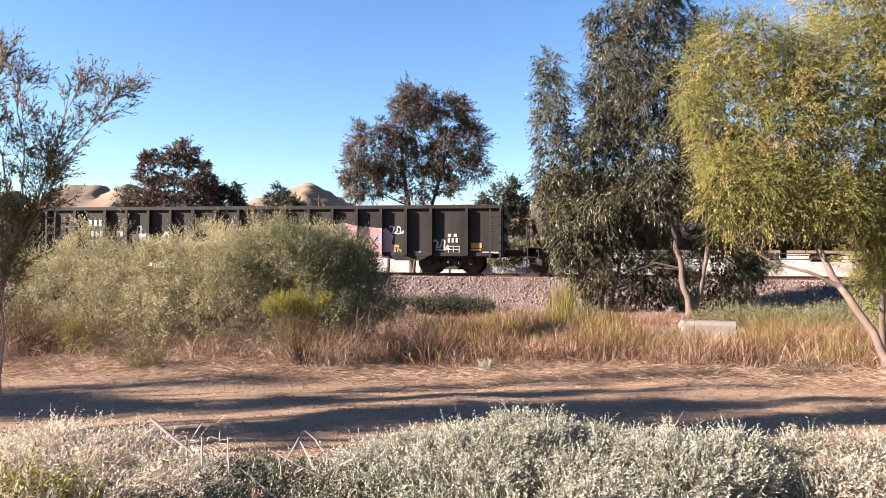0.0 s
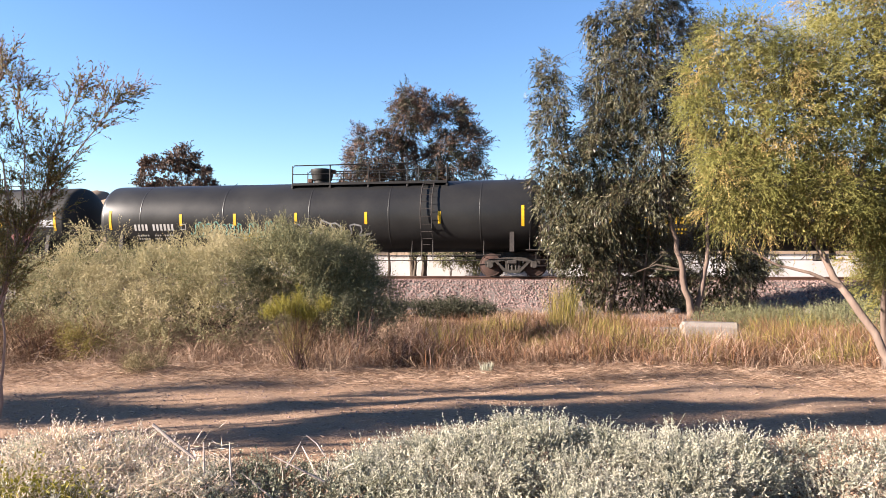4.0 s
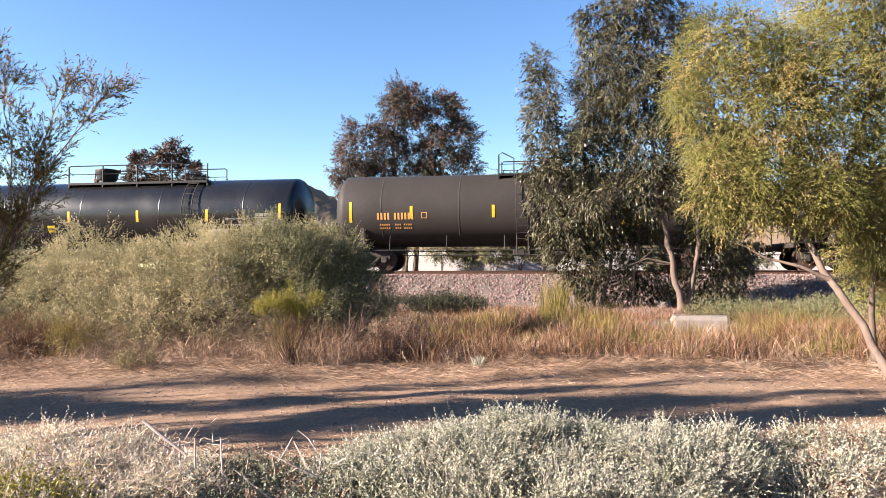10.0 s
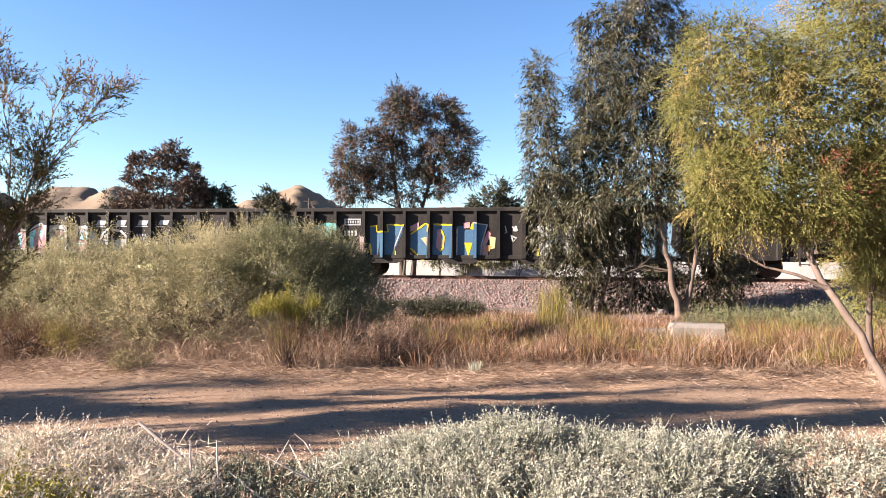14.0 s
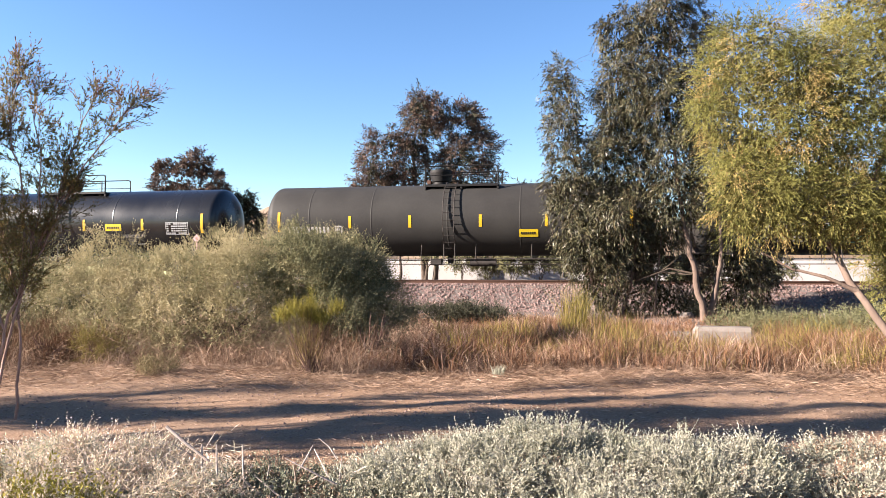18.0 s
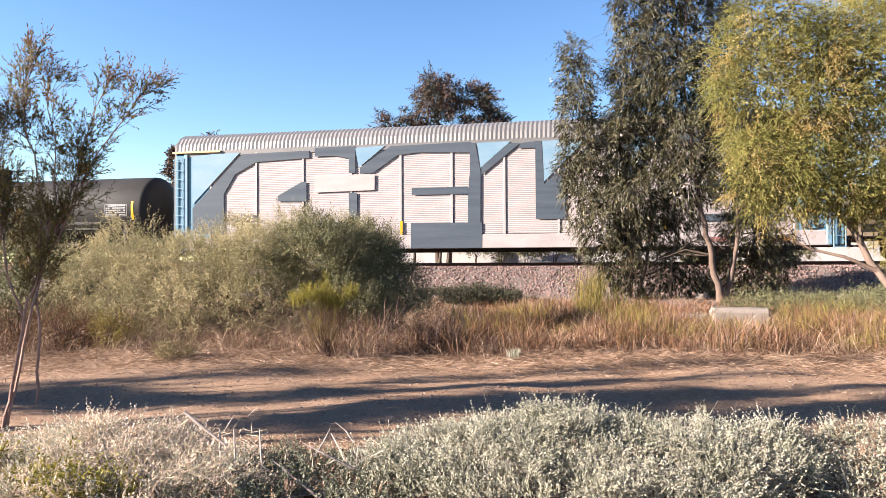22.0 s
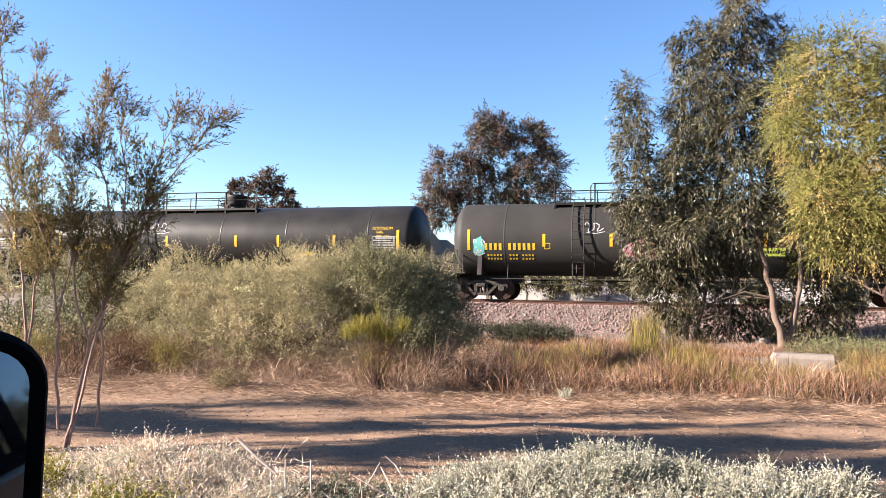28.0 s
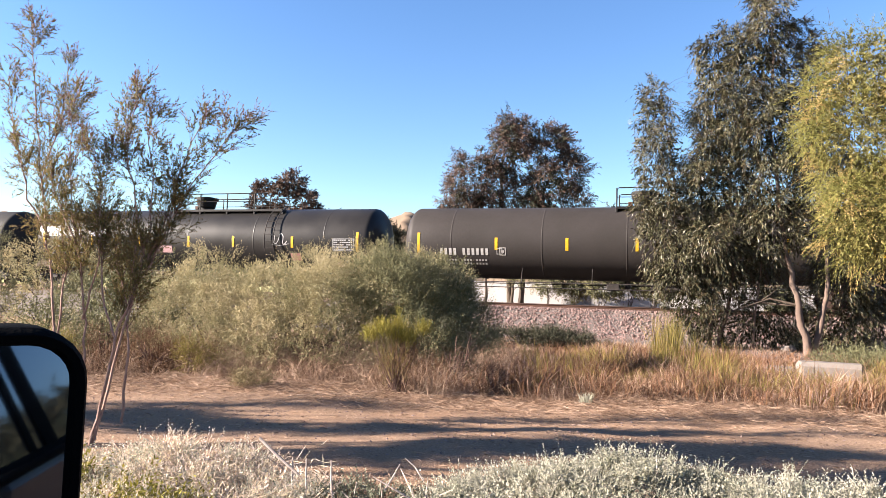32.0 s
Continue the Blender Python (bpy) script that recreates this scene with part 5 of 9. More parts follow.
    blue = [[(0.93, 2.63), (0.93, 4.77), (1.96, 4.84), (3.2, 4.86)], [(8.47, 4.87), (9.78, 4.92), (8.62, 4.03)], [(13.65, 4.88), (15.02, 4.9), (13.79, 3.86)], [(16.28, 4.86), (18.0, 4.89), (16.35, 3.24)], [(19.62, 4.84), (20.76, 4.9), (19.66, 3.84)]]
    for pts in dark:
        part("graffiti", side.fill([(a + x, z) for x, z in pts], 0.006), SLATE, car, "slate grey sprayed letter edge")
    for pts in blue:
        part("graffiti", side.fill([(a + x, z) for x, z in pts], 0.012), SKYB, car, "pale blue sprayed ground")
    part("graffiti", side.fill([(a + 6.65, 3.75), (a + 9.32, 3.74), (a + 9.31, 3.07), (a + 6.65, 3.03)], 0.016), FAINTPINK, car, "faint pink sprayed stroke")
    for q, z in ((3.6, 2.0), (3.6, 1.6), (3.6, 1.25)):
        side.scrawl(a + q - 0.7, a + q + 0.5, z, 0.28, 0.05, INK, rnd, 3)
    for q in (10.4, 20.9, 24.3):
        side.plate("reflective_stripe", a + q, a + q + 0.12, 1.2, 1.75, YELLOW, "yellow reflective stripe", 0.02)
    for q, pm in ((5.4, OSTEN), (6.9, RUST), (22.5, RED), (24.5, OSTEN), (18.9, GREYW)):
        side.plate("label_panel", a + q, a + q + 0.9, 0.78, 0.95, pm, "", 0.012)
    side.plate("label_panel", a + 25.9, a + 26.33, 2.86, 3.52, OSTEN, "orange panel", 0.045)
    side.plate("label_panel", a + 25.98, a + 26.31, 1.83, 2.54, OSTEN, "orange panel", 0.045)
    side.scrawl(a + 25.8, a + 26.5, 1.5, 0.5, 0.06, INK, rnd, 2)
    return car


def coil_car(u, half):
    """A low flat car with a beige round-shouldered hood over its load."""
    rnd = random.Random(6)
    car = thing("coil_car", "beige hooded coil car with dark lettering", "coil car", "cars of the freight train", on_track(u))
    arc = [(-1.42, 1.5), (-1.42, 2.5), (-1.34, 2.8), (-1.1, 3.1), (-0.7, 3.32), (0, 3.42), (0.7, 3.32), (1.1, 3.1), (1.34, 2.8), (1.42, 2.5), (1.42, 1.5)]
    h = half - 0.1
    m = len(arc)
    s = Shape().add([(x, y, z) for x in (-h, h) for y, z in arc], [(i, i + 1, m + i + 1, m + i) for i in range(m - 1)] + [tuple(range(m - 1, -1, -1)), tuple(m + i for i in range(m))])
    hood = part("hood", s, BEIGE, car, "beige rounded steel hood")
    part("hood_rim", Shape().box(-h - 0.03, h + 0.03, -1.47, -1.42, 2.47, 2.52), BEIGE, hood)
    part("hood_rim", Shape().box(-h - 0.03, h + 0.03, -1.48, -1.42, 1.46, 1.56), BEIGE, hood)
    part("ridge", Shape().box(-h, h, -0.12, 0.12, 3.41, 3.46), BEIGE, hood)
    for i in range(12):
        x = -h + 0.7 + (2 * h - 1.4) * i / 11
        part("latch", Shape().box(x - 0.06, x + 0.06, -1.49, -1.44, 2.46, 2.58, 0.01), STEEL, hood)
        part("cleat", Shape().box(x - 0.05, x + 0.05, -0.16, 0.1, 3.45, 3.52), STEEL, hood)
    for x in (-2.6, 3.9):
        s = Shape().slab([(x, 2.9), (x + 0.08, 2.9), (x + 1.2, 3.36), (x + 0.08, 3.62), (x, 3.62)], -1.12, -1.08)
        s.slab([(x + 0.12, 2.98), (x + 0.2, 2.98), (x + 1.3, 3.4), (x + 1.2, 3.44)], -0.9, -0.86)
        part("hood_bracket", s, STEEL, hood)
    s = Shape().tube([(0.5, 0, 3.4), (0.5, 0, 3.85), (0.62, 0, 3.95), (0.98, 0, 3.95), (1.1, 0, 3.85), (1.1, 0, 3.4)], 0.06, 8).box(0.45, 1.15, -0.25, 0.25, 3.4, 3.47, 0.01)
    part("lifting_eye", s, BEIGE, hood)
    part("hood_tie", Shape().box(-h - 0.05, -h + 0.05, -1.5, -1.44, 1.5, 2.5), STEEL, hood)
    part("deck", Shape().box(-half - 0.5, half + 0.5, -1.45, 1.45, 1.16, 1.44, 0.02), BEIGE, car, "beige side sill with orange labels")
    part("under_sill", Shape().box(-half + 1.5, half - 1.5, -1.3, 1.3, 0.92, 1.16, 0.03), STEEL, car)
    part("center_sill", Shape().box(-half - 0.3, half + 0.3, -0.3, 0.3, 0.6, 1.1, 0.02), STEEL, car)
    for i in range(9):
        x = -half + 1.2 + (2 * half - 2.4) * i / 8
        part("bracket", Shape().slab([(x - 0.12, 1.16), (x + 0.12, 1.16), (x + 0.05, 0.98), (x - 0.05, 0.98)], -1.4, -1.3), BEIGE, car)
    for d in (-1, 1):
        truck(car, d * (half - 1.3))
        s = Shape()
        for y in (-1.4, 1.4):
            s.tube([(d * (half + 0.45), y, 0.45), (d * (half + 0.45), y, 2.2), (d * (half + 0.1), y, 2.2)], 0.022, 6)
            s.tube([(d * (half + 0.05), y, 0.45), (d * (half + 0.05), y, 1.2)], 0.02, 6)
            for z in (0.5, 0.85):
                s.bar((d * (half + 0.05), y, z), (d * (half + 0.45), y, z), 0.016, 6)
        part("end_handrail", s, STEEL, car)
    couplers(car, -half - 0.85, half + 0.85)
    side = Side(car, 0, 0, -1.422)
    for k in range(5):
        side.plate("painted_band", -4.9 + 0.06 * k, -3.5 - 0.06 * k, 2.2 - 0.09 * k, 2.25 - 0.09 * k, INK, "dark painted stripe")
    side.bars("painted_logo", -2.6, -1.2, 2.05, 0.42, 2, INK, "dark logo as plain blocks", None, 0.85)
    side.bars("painted_words", -0.5, 1.5, 2.22, 0.16, 8, INK, "dark lettering as plain bars", None, 0.75)
    side.bars("painted_words", -0.5, 1.6, 1.98, 0.16, 9, INK, "dark lettering as plain bars", None, 0.75)
    low = Side(car, 0, 0, -1.455)
    low.bars("painted_mark", -5.0, -3.2, 1.3, 0.16, 8, INK, "dark car mark as plain bars")
    for x in (-0.6, 3.6, 6.0, -6.2):
        low.plate("label_panel", x, x + 0.7, 1.24, 1.38, OSTEN, "orange label")
    return car


def run(t):
    """How far the train has gone at t seconds."""
    q = t / 32
    return 32 * (15.3007 * q + 1.2352 * q * q - 1.7015 * q ** 3 + 0.9108 * q ** 4)


TANKS = [
    ("rust-streaked black tank car with white graffiti", 9.00, 9.18, RUSTYP, [
        ("st", -5.98, -2.61, 0.59, 3.14), ("lad", -4.84), ("plat", -5.47, 1.34), ("dome", 0.04), ("num", "w", -8.3, -6.01, 2.17),
        ("bar", "w", -4.27, 1.79, 1.73, "fat"), ("bar", "w", -4.52, -3.78, 2.97, "tag"), ("bar", "w", 1.22, 2.37, 2.9, "tag"),
        ("pan", "yellow", 1.96, 2.75, 1.75), ("bar", "p", 3.5, 6.1, 1.72, "fat"),]),
    ("dull black tank car with white outline graffiti", 30.24, 9.16, GREYP, [
        ("st", -5.47, -2.53, 0.62, 3.4, 6.45), ("lad", 5.0), ("plat", -1.84, 5.8), ("dome", 0.09), ("num", "w", -8.03, -5.78, 2.0),
        ("bar", "w", -4.54, -1.3, 1.8, "blocks"), ("bar", "w", 1.57, 4.6, 2.26, "tag"), ("pan", "white", 8.01, 9.08, 2.33), ("pan", "red", 6.81, 7.77, 1.71),
        ("bar", "w", 5.3, 5.96, 3.0, "tag"),]),
    ("black tank car with green lettering graffiti", 51.26, 9.10, SATIN, [
        ("st", -5.72, -3.22, -0.46, 2.6, 5.7), ("num", "w", -7.95, -6.02, 2.11), ("bar", "t", -5.24, -0.97, 2.0, "tag"),
        ("pan", "yellow", -2.96, -2.18, 1.63), ("bar", "w", -0.62, 2.77, 1.97, "gw"), ("dome", 0.17), ("plat", -0.85, 5.93), ("lad", 5.17),]),
    ("black tank car with yellow stencils and ladder", 72.49, 8.73, BLACK, [
        ("st", -5.2, -3.17, -0.56, 2.08, 5.01), ("num", "y", -7.86, -5.66, 2.18), ("lad", -4.2), ("plat", -5.22, 1.86), ("dome", 0.04),
        ("pan", "lime", 2.43, 3.08, 2.18), ("txt", "y", 5.37, 6.9, 1.94), ("pan", "table", 7.3, 8.36, 2.2), ("dia", "w", 8.08, 8.08, 1.39),]),
    ("black tank car with yellow stencils and grey graffiti", 93.09, 8.77, BLACK, [
        ("st", -5.13, -2.67, -0.32, 2.87, 5.24), ("num", "y", -7.77, -5.61, 2.15), ("plat", -1.25, 4.89), ("dome", 0.02), ("lad", 4.67),
        ("bar", "w", 4.44, 5.2, 2.48, "spray"), ("bar", "w", -4.95, 4.24, 1.99, "gw"), ("pan", "lime", 2.92, 3.69, 1.55), ("pan", "pink", 5.78, 6.3, 1.73),
        ("pan", "table", 7.37, 8.44, 2.25), ("dia", "w", 8.12, 8.12, 1.42),]),
    ("shiny black tank car with pale green painted arrow", 114.02, 9.23, GLOSSY, [
        ("st", -5.77, 1.13, 3.41, 5.54), ("num", "w", -8.11, -6.09, 2.27), ("rail", -8.79, 9.22), ("plat", -1.21, 1.53), ("dome", 0.06),
        ("pan", "yellow", 2.26, 3.03, 2.18), ("txt", "w", 5.24, 6.87, 1.81), ("pan", "table", 7.78, 8.85, 2.33), ("bar", "w", 7.21, 7.9, 1.69, "tag"),
        ("dia", "w", 8.58, 8.58, 1.26), ("bar", "g", -4.82, 0.66, 2.33, "patch"),]),
    ("shiny black tank car with white stencils", 135.16, 9.09, GLOSSY, [
        ("st", -5.72, -3.1, -0.73, 2.57, 5.81), ("num", "w", -7.96, -5.94, 2.16), ("plat", -1.17, 5.53), ("dome", 0.09), ("lad", 4.95),
        ("pan", "yellow", -1.83, -1.46, 1.9), ("txt", "w", 6.66, 7.85, 2.24), ("pan", "table", 8.02, 9.1, 2.18), ("pan", "white", 5.86, 6.66, 1.66),
        ("dia", "w", 8.4, 8.4, 1.37),]),
    ("short brownish black tank car with orange stencils", 154.92, 7.57, BROWNP, [
        ("st", -5.0, -1.63, 1.78, 4.83), ("num", "o", -6.44, -4.86, 2.26), ("lad", -0.47), ("plat", -1.44, 2.07), ("dome", 0.68),
        ("pan", "yellow", 3.42, 4.18, 1.94), ("pan", "otable", 6.3, 7.33, 2.45),]),
    ("black tank car with white scrawled words", 174.84, 9.10, BLACK, [
        ("st", -6.02, -3.51, -1.26, 0.99, 3.6, 5.99), ("num", "w", -8.12, -6.05, 2.18), ("lad", -4.71), ("plat", -5.56, 1.88), ("dome", 0.08),
        ("bar", "w", -4.32, -3.56, 2.45, "tag"), ("bar", "w", -0.81, 2.58, 1.89, "gw"), ("bar", "y", 2.58, 4.93, 1.74, "tag"),
        ("pan", "cream", 3.88, 4.58, 2.29), ("pan", "red", 5.12, 5.62, 1.79), ("bar", "w", 5.62, 6.66, 1.99, "tag"), ("pan", "box", 7.45, 7.86, 1.7),
        ("pan", "white", 7.68, 8.73, 2.75), ("pan", "table", 7.68, 8.73, 2.21),]),
    ("short glossy new black tank car", 258.06, 7.27, GLOSSY, [
        ("st", -4.21, -1.66, 1.5, 4.4), ("num", "w", -6.57, -4.34, 2.25), ("pan", "white", -1.39, -0.8, 2.98), ("lad", 0.24), ("plat", -1.0, 2.1),
        ("dome", -0.33), ("pan", "yellow", 2.57, 3.36, 2.29), ("txt", "w", 3.43, 4.47, 1.81), ("pan", "table", 5.54, 6.62, 2.22),
        ("dia", "w", 7.07, 7.07, 1.67),]),
    ("short dark grey tank car with yellow label", 276.23, 7.31, GREYP, [
        ("st", -4.15, -1.57, 1.37, 4.02), ("num", "w", -6.88, -5.0, 2.09), ("pan", "box", -4.81, -4.52, 2.1), ("dome", -0.52), ("plat", -1.04, 2.03),
        ("lad", 0.06), ("pan", "yellow", 2.93, 3.69, 1.9), ("pan", "table", 5.83, 6.93, 2.26), ("dia", "w", 7.0, 7.0, 1.62), ("txt", "w", 4.97, 5.59, 1.86),]),
    ("black tank car with full-length top walkway", 295.50, 8.77, BLACK, [
        ("st", -5.13, -2.17, 0.49, 2.97, 5.29), ("dome", 0.1), ("plat", -0.71, 1.88), ("bar", "w", -2.67, 2.43, 1.93, "blocks"),
        ("pan", "yellow", 2.97, 3.73, 1.85), ("txt", "w", 4.58, 7.29, 1.85), ("pan", "table", 7.62, 8.72, 2.34), ("pan", "grey", 7.37, 8.72, 2.84),
        ("num", "w", -7.64, -5.35, 2.02), ("bar", "t", -4.87, -3.21, 1.82, "tag"), ("rail", -8.9, 8.9), ("lad", -8.75),]),
    ("grey tank car with streaked lower side", 315.55, 8.63, GREYP, [
        ("st", -5.48, -2.78, -0.07, 2.65, 5.38), ("num", "w", -8.22, -5.4, 2.14), ("pan", "box", -5.04, -4.77, 2.12), ("lad", -3.82), ("plat", -4.97, 1.23),
        ("dome", 0.22), ("pan", "yellow", 0.96, 1.7, 2.35), ("txt", "w", 4.85, 6.8, 1.9), ("pan", "table", 7.24, 8.35, 2.46),]),
    ("grimy olive-stained black tank car", 379.90, 8.56, OLIVEP, [
        ("st", -5.61, -2.89, 0.02, 2.75, 5.67), ("num", "y", -7.9, -5.74, 2.17), ("pan", "box", -4.98, -4.74, 2.16), ("plat", -1.18, 5.05), ("dome", 0.26),
        ("lad", 4.49), ("pan", "yellow", 2.87, 3.57, 2.25), ("txt", "w", 4.72, 6.18, 1.97), ("pan", "table", 7.5, 8.31, 2.29),
        ("pan", "white", -8.53, -7.88, 3.29),]),
    ("dark tank car with long top handrail", 400.20, 8.70, BROWNP, [
        ("st", -5.04, -2.41, 0.3, 2.9, 5.6), ("num", "w", -7.85, -5.66, 2.17), ("rail", -8.7, 8.7), ("pan", "box", -5.41, -5.15, 2.16), ("dome", 0.1),
        ("pan", "table", 7.5, 8.5, 2.3),]),
    ("black tank car with yellow words near its end", 420.60, 8.82, BLACK, [
        ("st", -5.58, -2.67, 1.0, 3.15, 5.87), ("num", "y", -7.96, -5.78, 2.15), ("lad", -3.82), ("plat", -4.83, 1.65), ("dome", 0.07),
        ("pan", "yellow", 4.02, 4.81, 1.76), ("pan", "pink", 5.94, 6.52, 1.66), ("pan", "box", 6.66, 7.09, 1.73), ("pan", "table", 7.66, 8.77, 2.32),
        ("txt", "y", 7.66, 8.57, 2.86), ("dia", "w", 8.13, 8.13, 1.3), ("bar", "w", -5.41, -4.29, 3.08, "tag"), ("bar", "w", -3.46, -2.59, 3.06, "tag"),]),
    ("dark grey tank car with pink and white graffiti", 441.10, 8.57, GREYP, [
        ("st", -5.46, -2.83, -0.15, 2.75, 5.27), ("num", "y", -7.9, -5.73, 2.16), ("bar", "t", -8.38, -7.93, 2.16, "spray"), ("lad", -4.11),
        ("plat", -5.1, 1.32), ("dome", 0.11), ("bar", "w", -3.85, -3.14, 2.92, "tag"), ("bar", "p", -2.36, -0.77, 1.97, "spray"),
        ("bar", "w", -0.7, -0.15, 2.04, "tag"), ("bar", "w", 0.34, 2.26, 1.77, "tag"), ("pan", "lime", 2.63, 3.42, 1.96),
        ("bar", "y", 3.42, 4.44, 1.82, "tag"), ("pan", "white", 6.11, 6.93, 2.06), ("pan", "table", 7.2, 8.2, 2.3),]),
    ("dark grey tank car with white sprayed rounds", 461.65, 8.60, GREYP, [
        ("st", -5.5, -2.64, 0.07, 2.67, 5.21), ("num", "y", -7.86, -5.67, 2.14), ("lad", -4.12), ("plat", -5.08, 1.46), ("dome", 0.34),
        ("bar", "w", -1.58, -0.87, 1.9, "balls"), ("bar", "w", -3.72, -2.54, 2.58, "tag"), ("bar", "w", 0.3, 2.06, 2.11, "tag"),
        ("pan", "yellow", 4.08, 4.87, 2.0), ("txt", "w", 5.5, 6.59, 1.96), ("bar", "w", 3.46, 4.94, 1.63, "tag"), ("pan", "box", 6.85, 7.28, 1.66),
        ("pan", "table", 7.4, 7.81, 2.26),]),
    ("black tank car with large white block logo", 482.32, 8.77, BLACK, [
        ("st", -5.7, -2.84, 0.01, 2.47, 5.56), ("num", "w", -8.05, -6.27, 2.18), ("logo", "w", -8.41, -4.76, 2.83), ("lad", 4.44), ("plat", -1.37, 4.65),
        ("dome", -0.19), ("pan", "pink", -1.79, -0.95, 2.03), ("pan", "red", 5.44, 5.97, 1.76), ("pan", "box", 6.65, 7.09, 1.56),
        ("pan", "table", 7.58, 8.62, 2.31), ("bar", "w", 4.44, 5.33, 2.56, "tag"), ("dia", "w", 8.06, 8.06, 1.31), ("bar", "w", -5.04, -3.36, 1.75, "tag"),]),
    ("brownish grey tank car with white stencils", 502.65, 8.70, BROWNP, [
        ("st", -5.31, -2.41, 0.3, 2.9, 5.6), ("num", "w", -7.74, -5.57, 2.08), ("pan", "box", -5.17, -4.91, 2.1), ("plat", -0.53, 5.09), ("dome", 0.5),
        ("lad", 4.39),]),
]


TRAIN = []


def make_train():
    cars = []
    # a car ahead of the first gondola, and one behind the last tank car, both mostly out of sight
    cars.append((gondola("dark open gondola car with ribbed sides", -34.6, 10.2, []), -34.6))
    a = -10.25
    g0 = [("poly", SPRAYW, [(1.94, 1.98), (3.06, 1.97), (3.63, 2.06), (4.09, 1.94), (4.78, 1.87), (5.46, 1.81), (5.76, 1.5), (5.65, 1.23), (5.85, 1.0), (5.84, 0.56), (4.39, 0.55), (4.3, 1.31), (3.64, 1.38), (2.82, 1.34), (2.65, 1.66), (2.03, 1.82)], 0.004),
          ("poly", PALEPINK, [(3.47, 1.82), (4.13, 1.78), (4.78, 1.74), (5.42, 1.68), (5.63, 1.46), (5.51, 1.19), (5.71, 0.96), (5.69, 0.61), (4.47, 0.6), (4.42, 1.38), (3.64, 1.5)], 0.008),
          ("line", SPRAYP, [(1.98, 1.91), (3.06, 1.91), (3.63, 1.98), (4.09, 1.87), (4.78, 1.81), (5.42, 1.73), (5.65, 1.48), (5.55, 1.21), (5.74, 0.98), (5.76, 0.61)], 0.13),
          ("line", SPRAYP, [(2.28, 1.78), (2.65, 1.74), (2.9, 1.66)], 0.11),
          ("line", SPRAYP, [(5.02, 1.78), (4.99, 1.27), (5.51, 1.21)], 0.1),
          ("line", SPRAYP, [(5.03, 1.19), (4.67, 0.91), (4.79, 0.64)], 0.08),
          ("line", INK, [(4.46, 1.38), (4.66, 1.35), (4.66, 1.15), (4.5, 1.11), (4.46, 1.38)], 0.05),
          ("line", INK, [(4.74, 1.46), (5.03, 1.07)], 0.05),
          ("line", INK, [(5.06, 1.46), (4.75, 1.07)], 0.05),
          ("line", INK, [(4.55, 0.8), (4.79, 0.72), (5.11, 0.84)], 0.04),
          ("poly", SKYB, [(5.18, 1.5), (5.43, 1.46), (5.39, 1.29), (5.15, 1.31)], 0.01),
          ("poly", PALEG, [(2.9, 1.66), (3.14, 1.78), (3.19, 1.46), (2.82, 1.42)], 0.01),
          ("poly", PALEG, [(3.47, 1.74), (3.8, 1.78), (3.8, 1.5), (3.52, 1.48)], 0.01),
          ("tag", SPRAYW, 5.58, 6.2, 1.78, 0.29, 0.06),
          ("panel", OSTEN, 5.69, 5.99, 1.04, 1.15, 0),
          ("tag", SPRAYY, 5.84, 6.13, 0.8, 0.39, 0.06),
          ("tag", SPRAYW, 7.44, 8.05, 1.19, 0.45, 0.07),
          ("bars", WHITE, 8.02, 8.5, 1.54, 0.13, 2),
          ("bars", WHITE, 8.02, 8.5, 1.34, 0.19, 3),
          ("panel", WHITE, 8.03, 8.51, 0.79, 1.11, 0.03),
          ("line", WHITE, [(8.04, 0.96), (8.49, 0.96)], 0.025),
          ("line", WHITE, [(8.26, 1.1), (8.26, 0.81)], 0.025),
          ("panel", OSTEN, 8.97, 9.42, 1.02, 1.24, 0),
          ("panel", CREAM, 8.97, 9.36, 0.92, 0.99, 0),
          ("panel", GREYW, 9.43, 10.12, 0.81, 0.88, 0),
          ("panel", GREYW, 6.59, 6.9, 0.78, 0.88, 0),
          ("bars", WHITE, -8.2, -7.49, 2.08, 0.27, 3),
          ("bars", WHITE, -8.09, -7.45, 1.6, 0.24, 3),
          ("bars", WHITE, -7.06, -6.48, 1.6, 0.24, 3),
          ("panel", GREYW, -5.86, -5.65, 1.57, 1.95, 0.05),
          ("poly", GREYW, [(-6.07, 1.58), (-5.3, 1.62), (-5.31, 1.37), (-6.02, 1.41)], 0.006),
          ("poly", PURPLE, [(-6.1, 1.49), (-5.34, 1.45), (-5.38, 1.27), (-6.11, 1.3)], 0.005),
          ("line", GREYW, [(-4.84, 0.96), (-4.49, 1.66), (-4.27, 1.54), (-4.3, 0.96)], 0.12),
          ("line", GREYW, [(-3.9, 0.88), (-3.82, 1.45), (-3.59, 1.04), (-3.47, 1.46), (-3.28, 0.88)], 0.14),
          ("poly", SPRAYY, [(-9.44, 1.26), (-8.92, 1.24), (-8.96, 0.98), (-9.44, 1.03)], 0.005)]
    u0 = (-22.69 - 2.14) / 2
    cars.append((gondola("weathered black gondola car with pink graffiti", u0, 10.25, g0), u0))
    for label, u, half, paint, items in TANKS:
        cars.append((tank_car(label, u, half, paint, items), u))
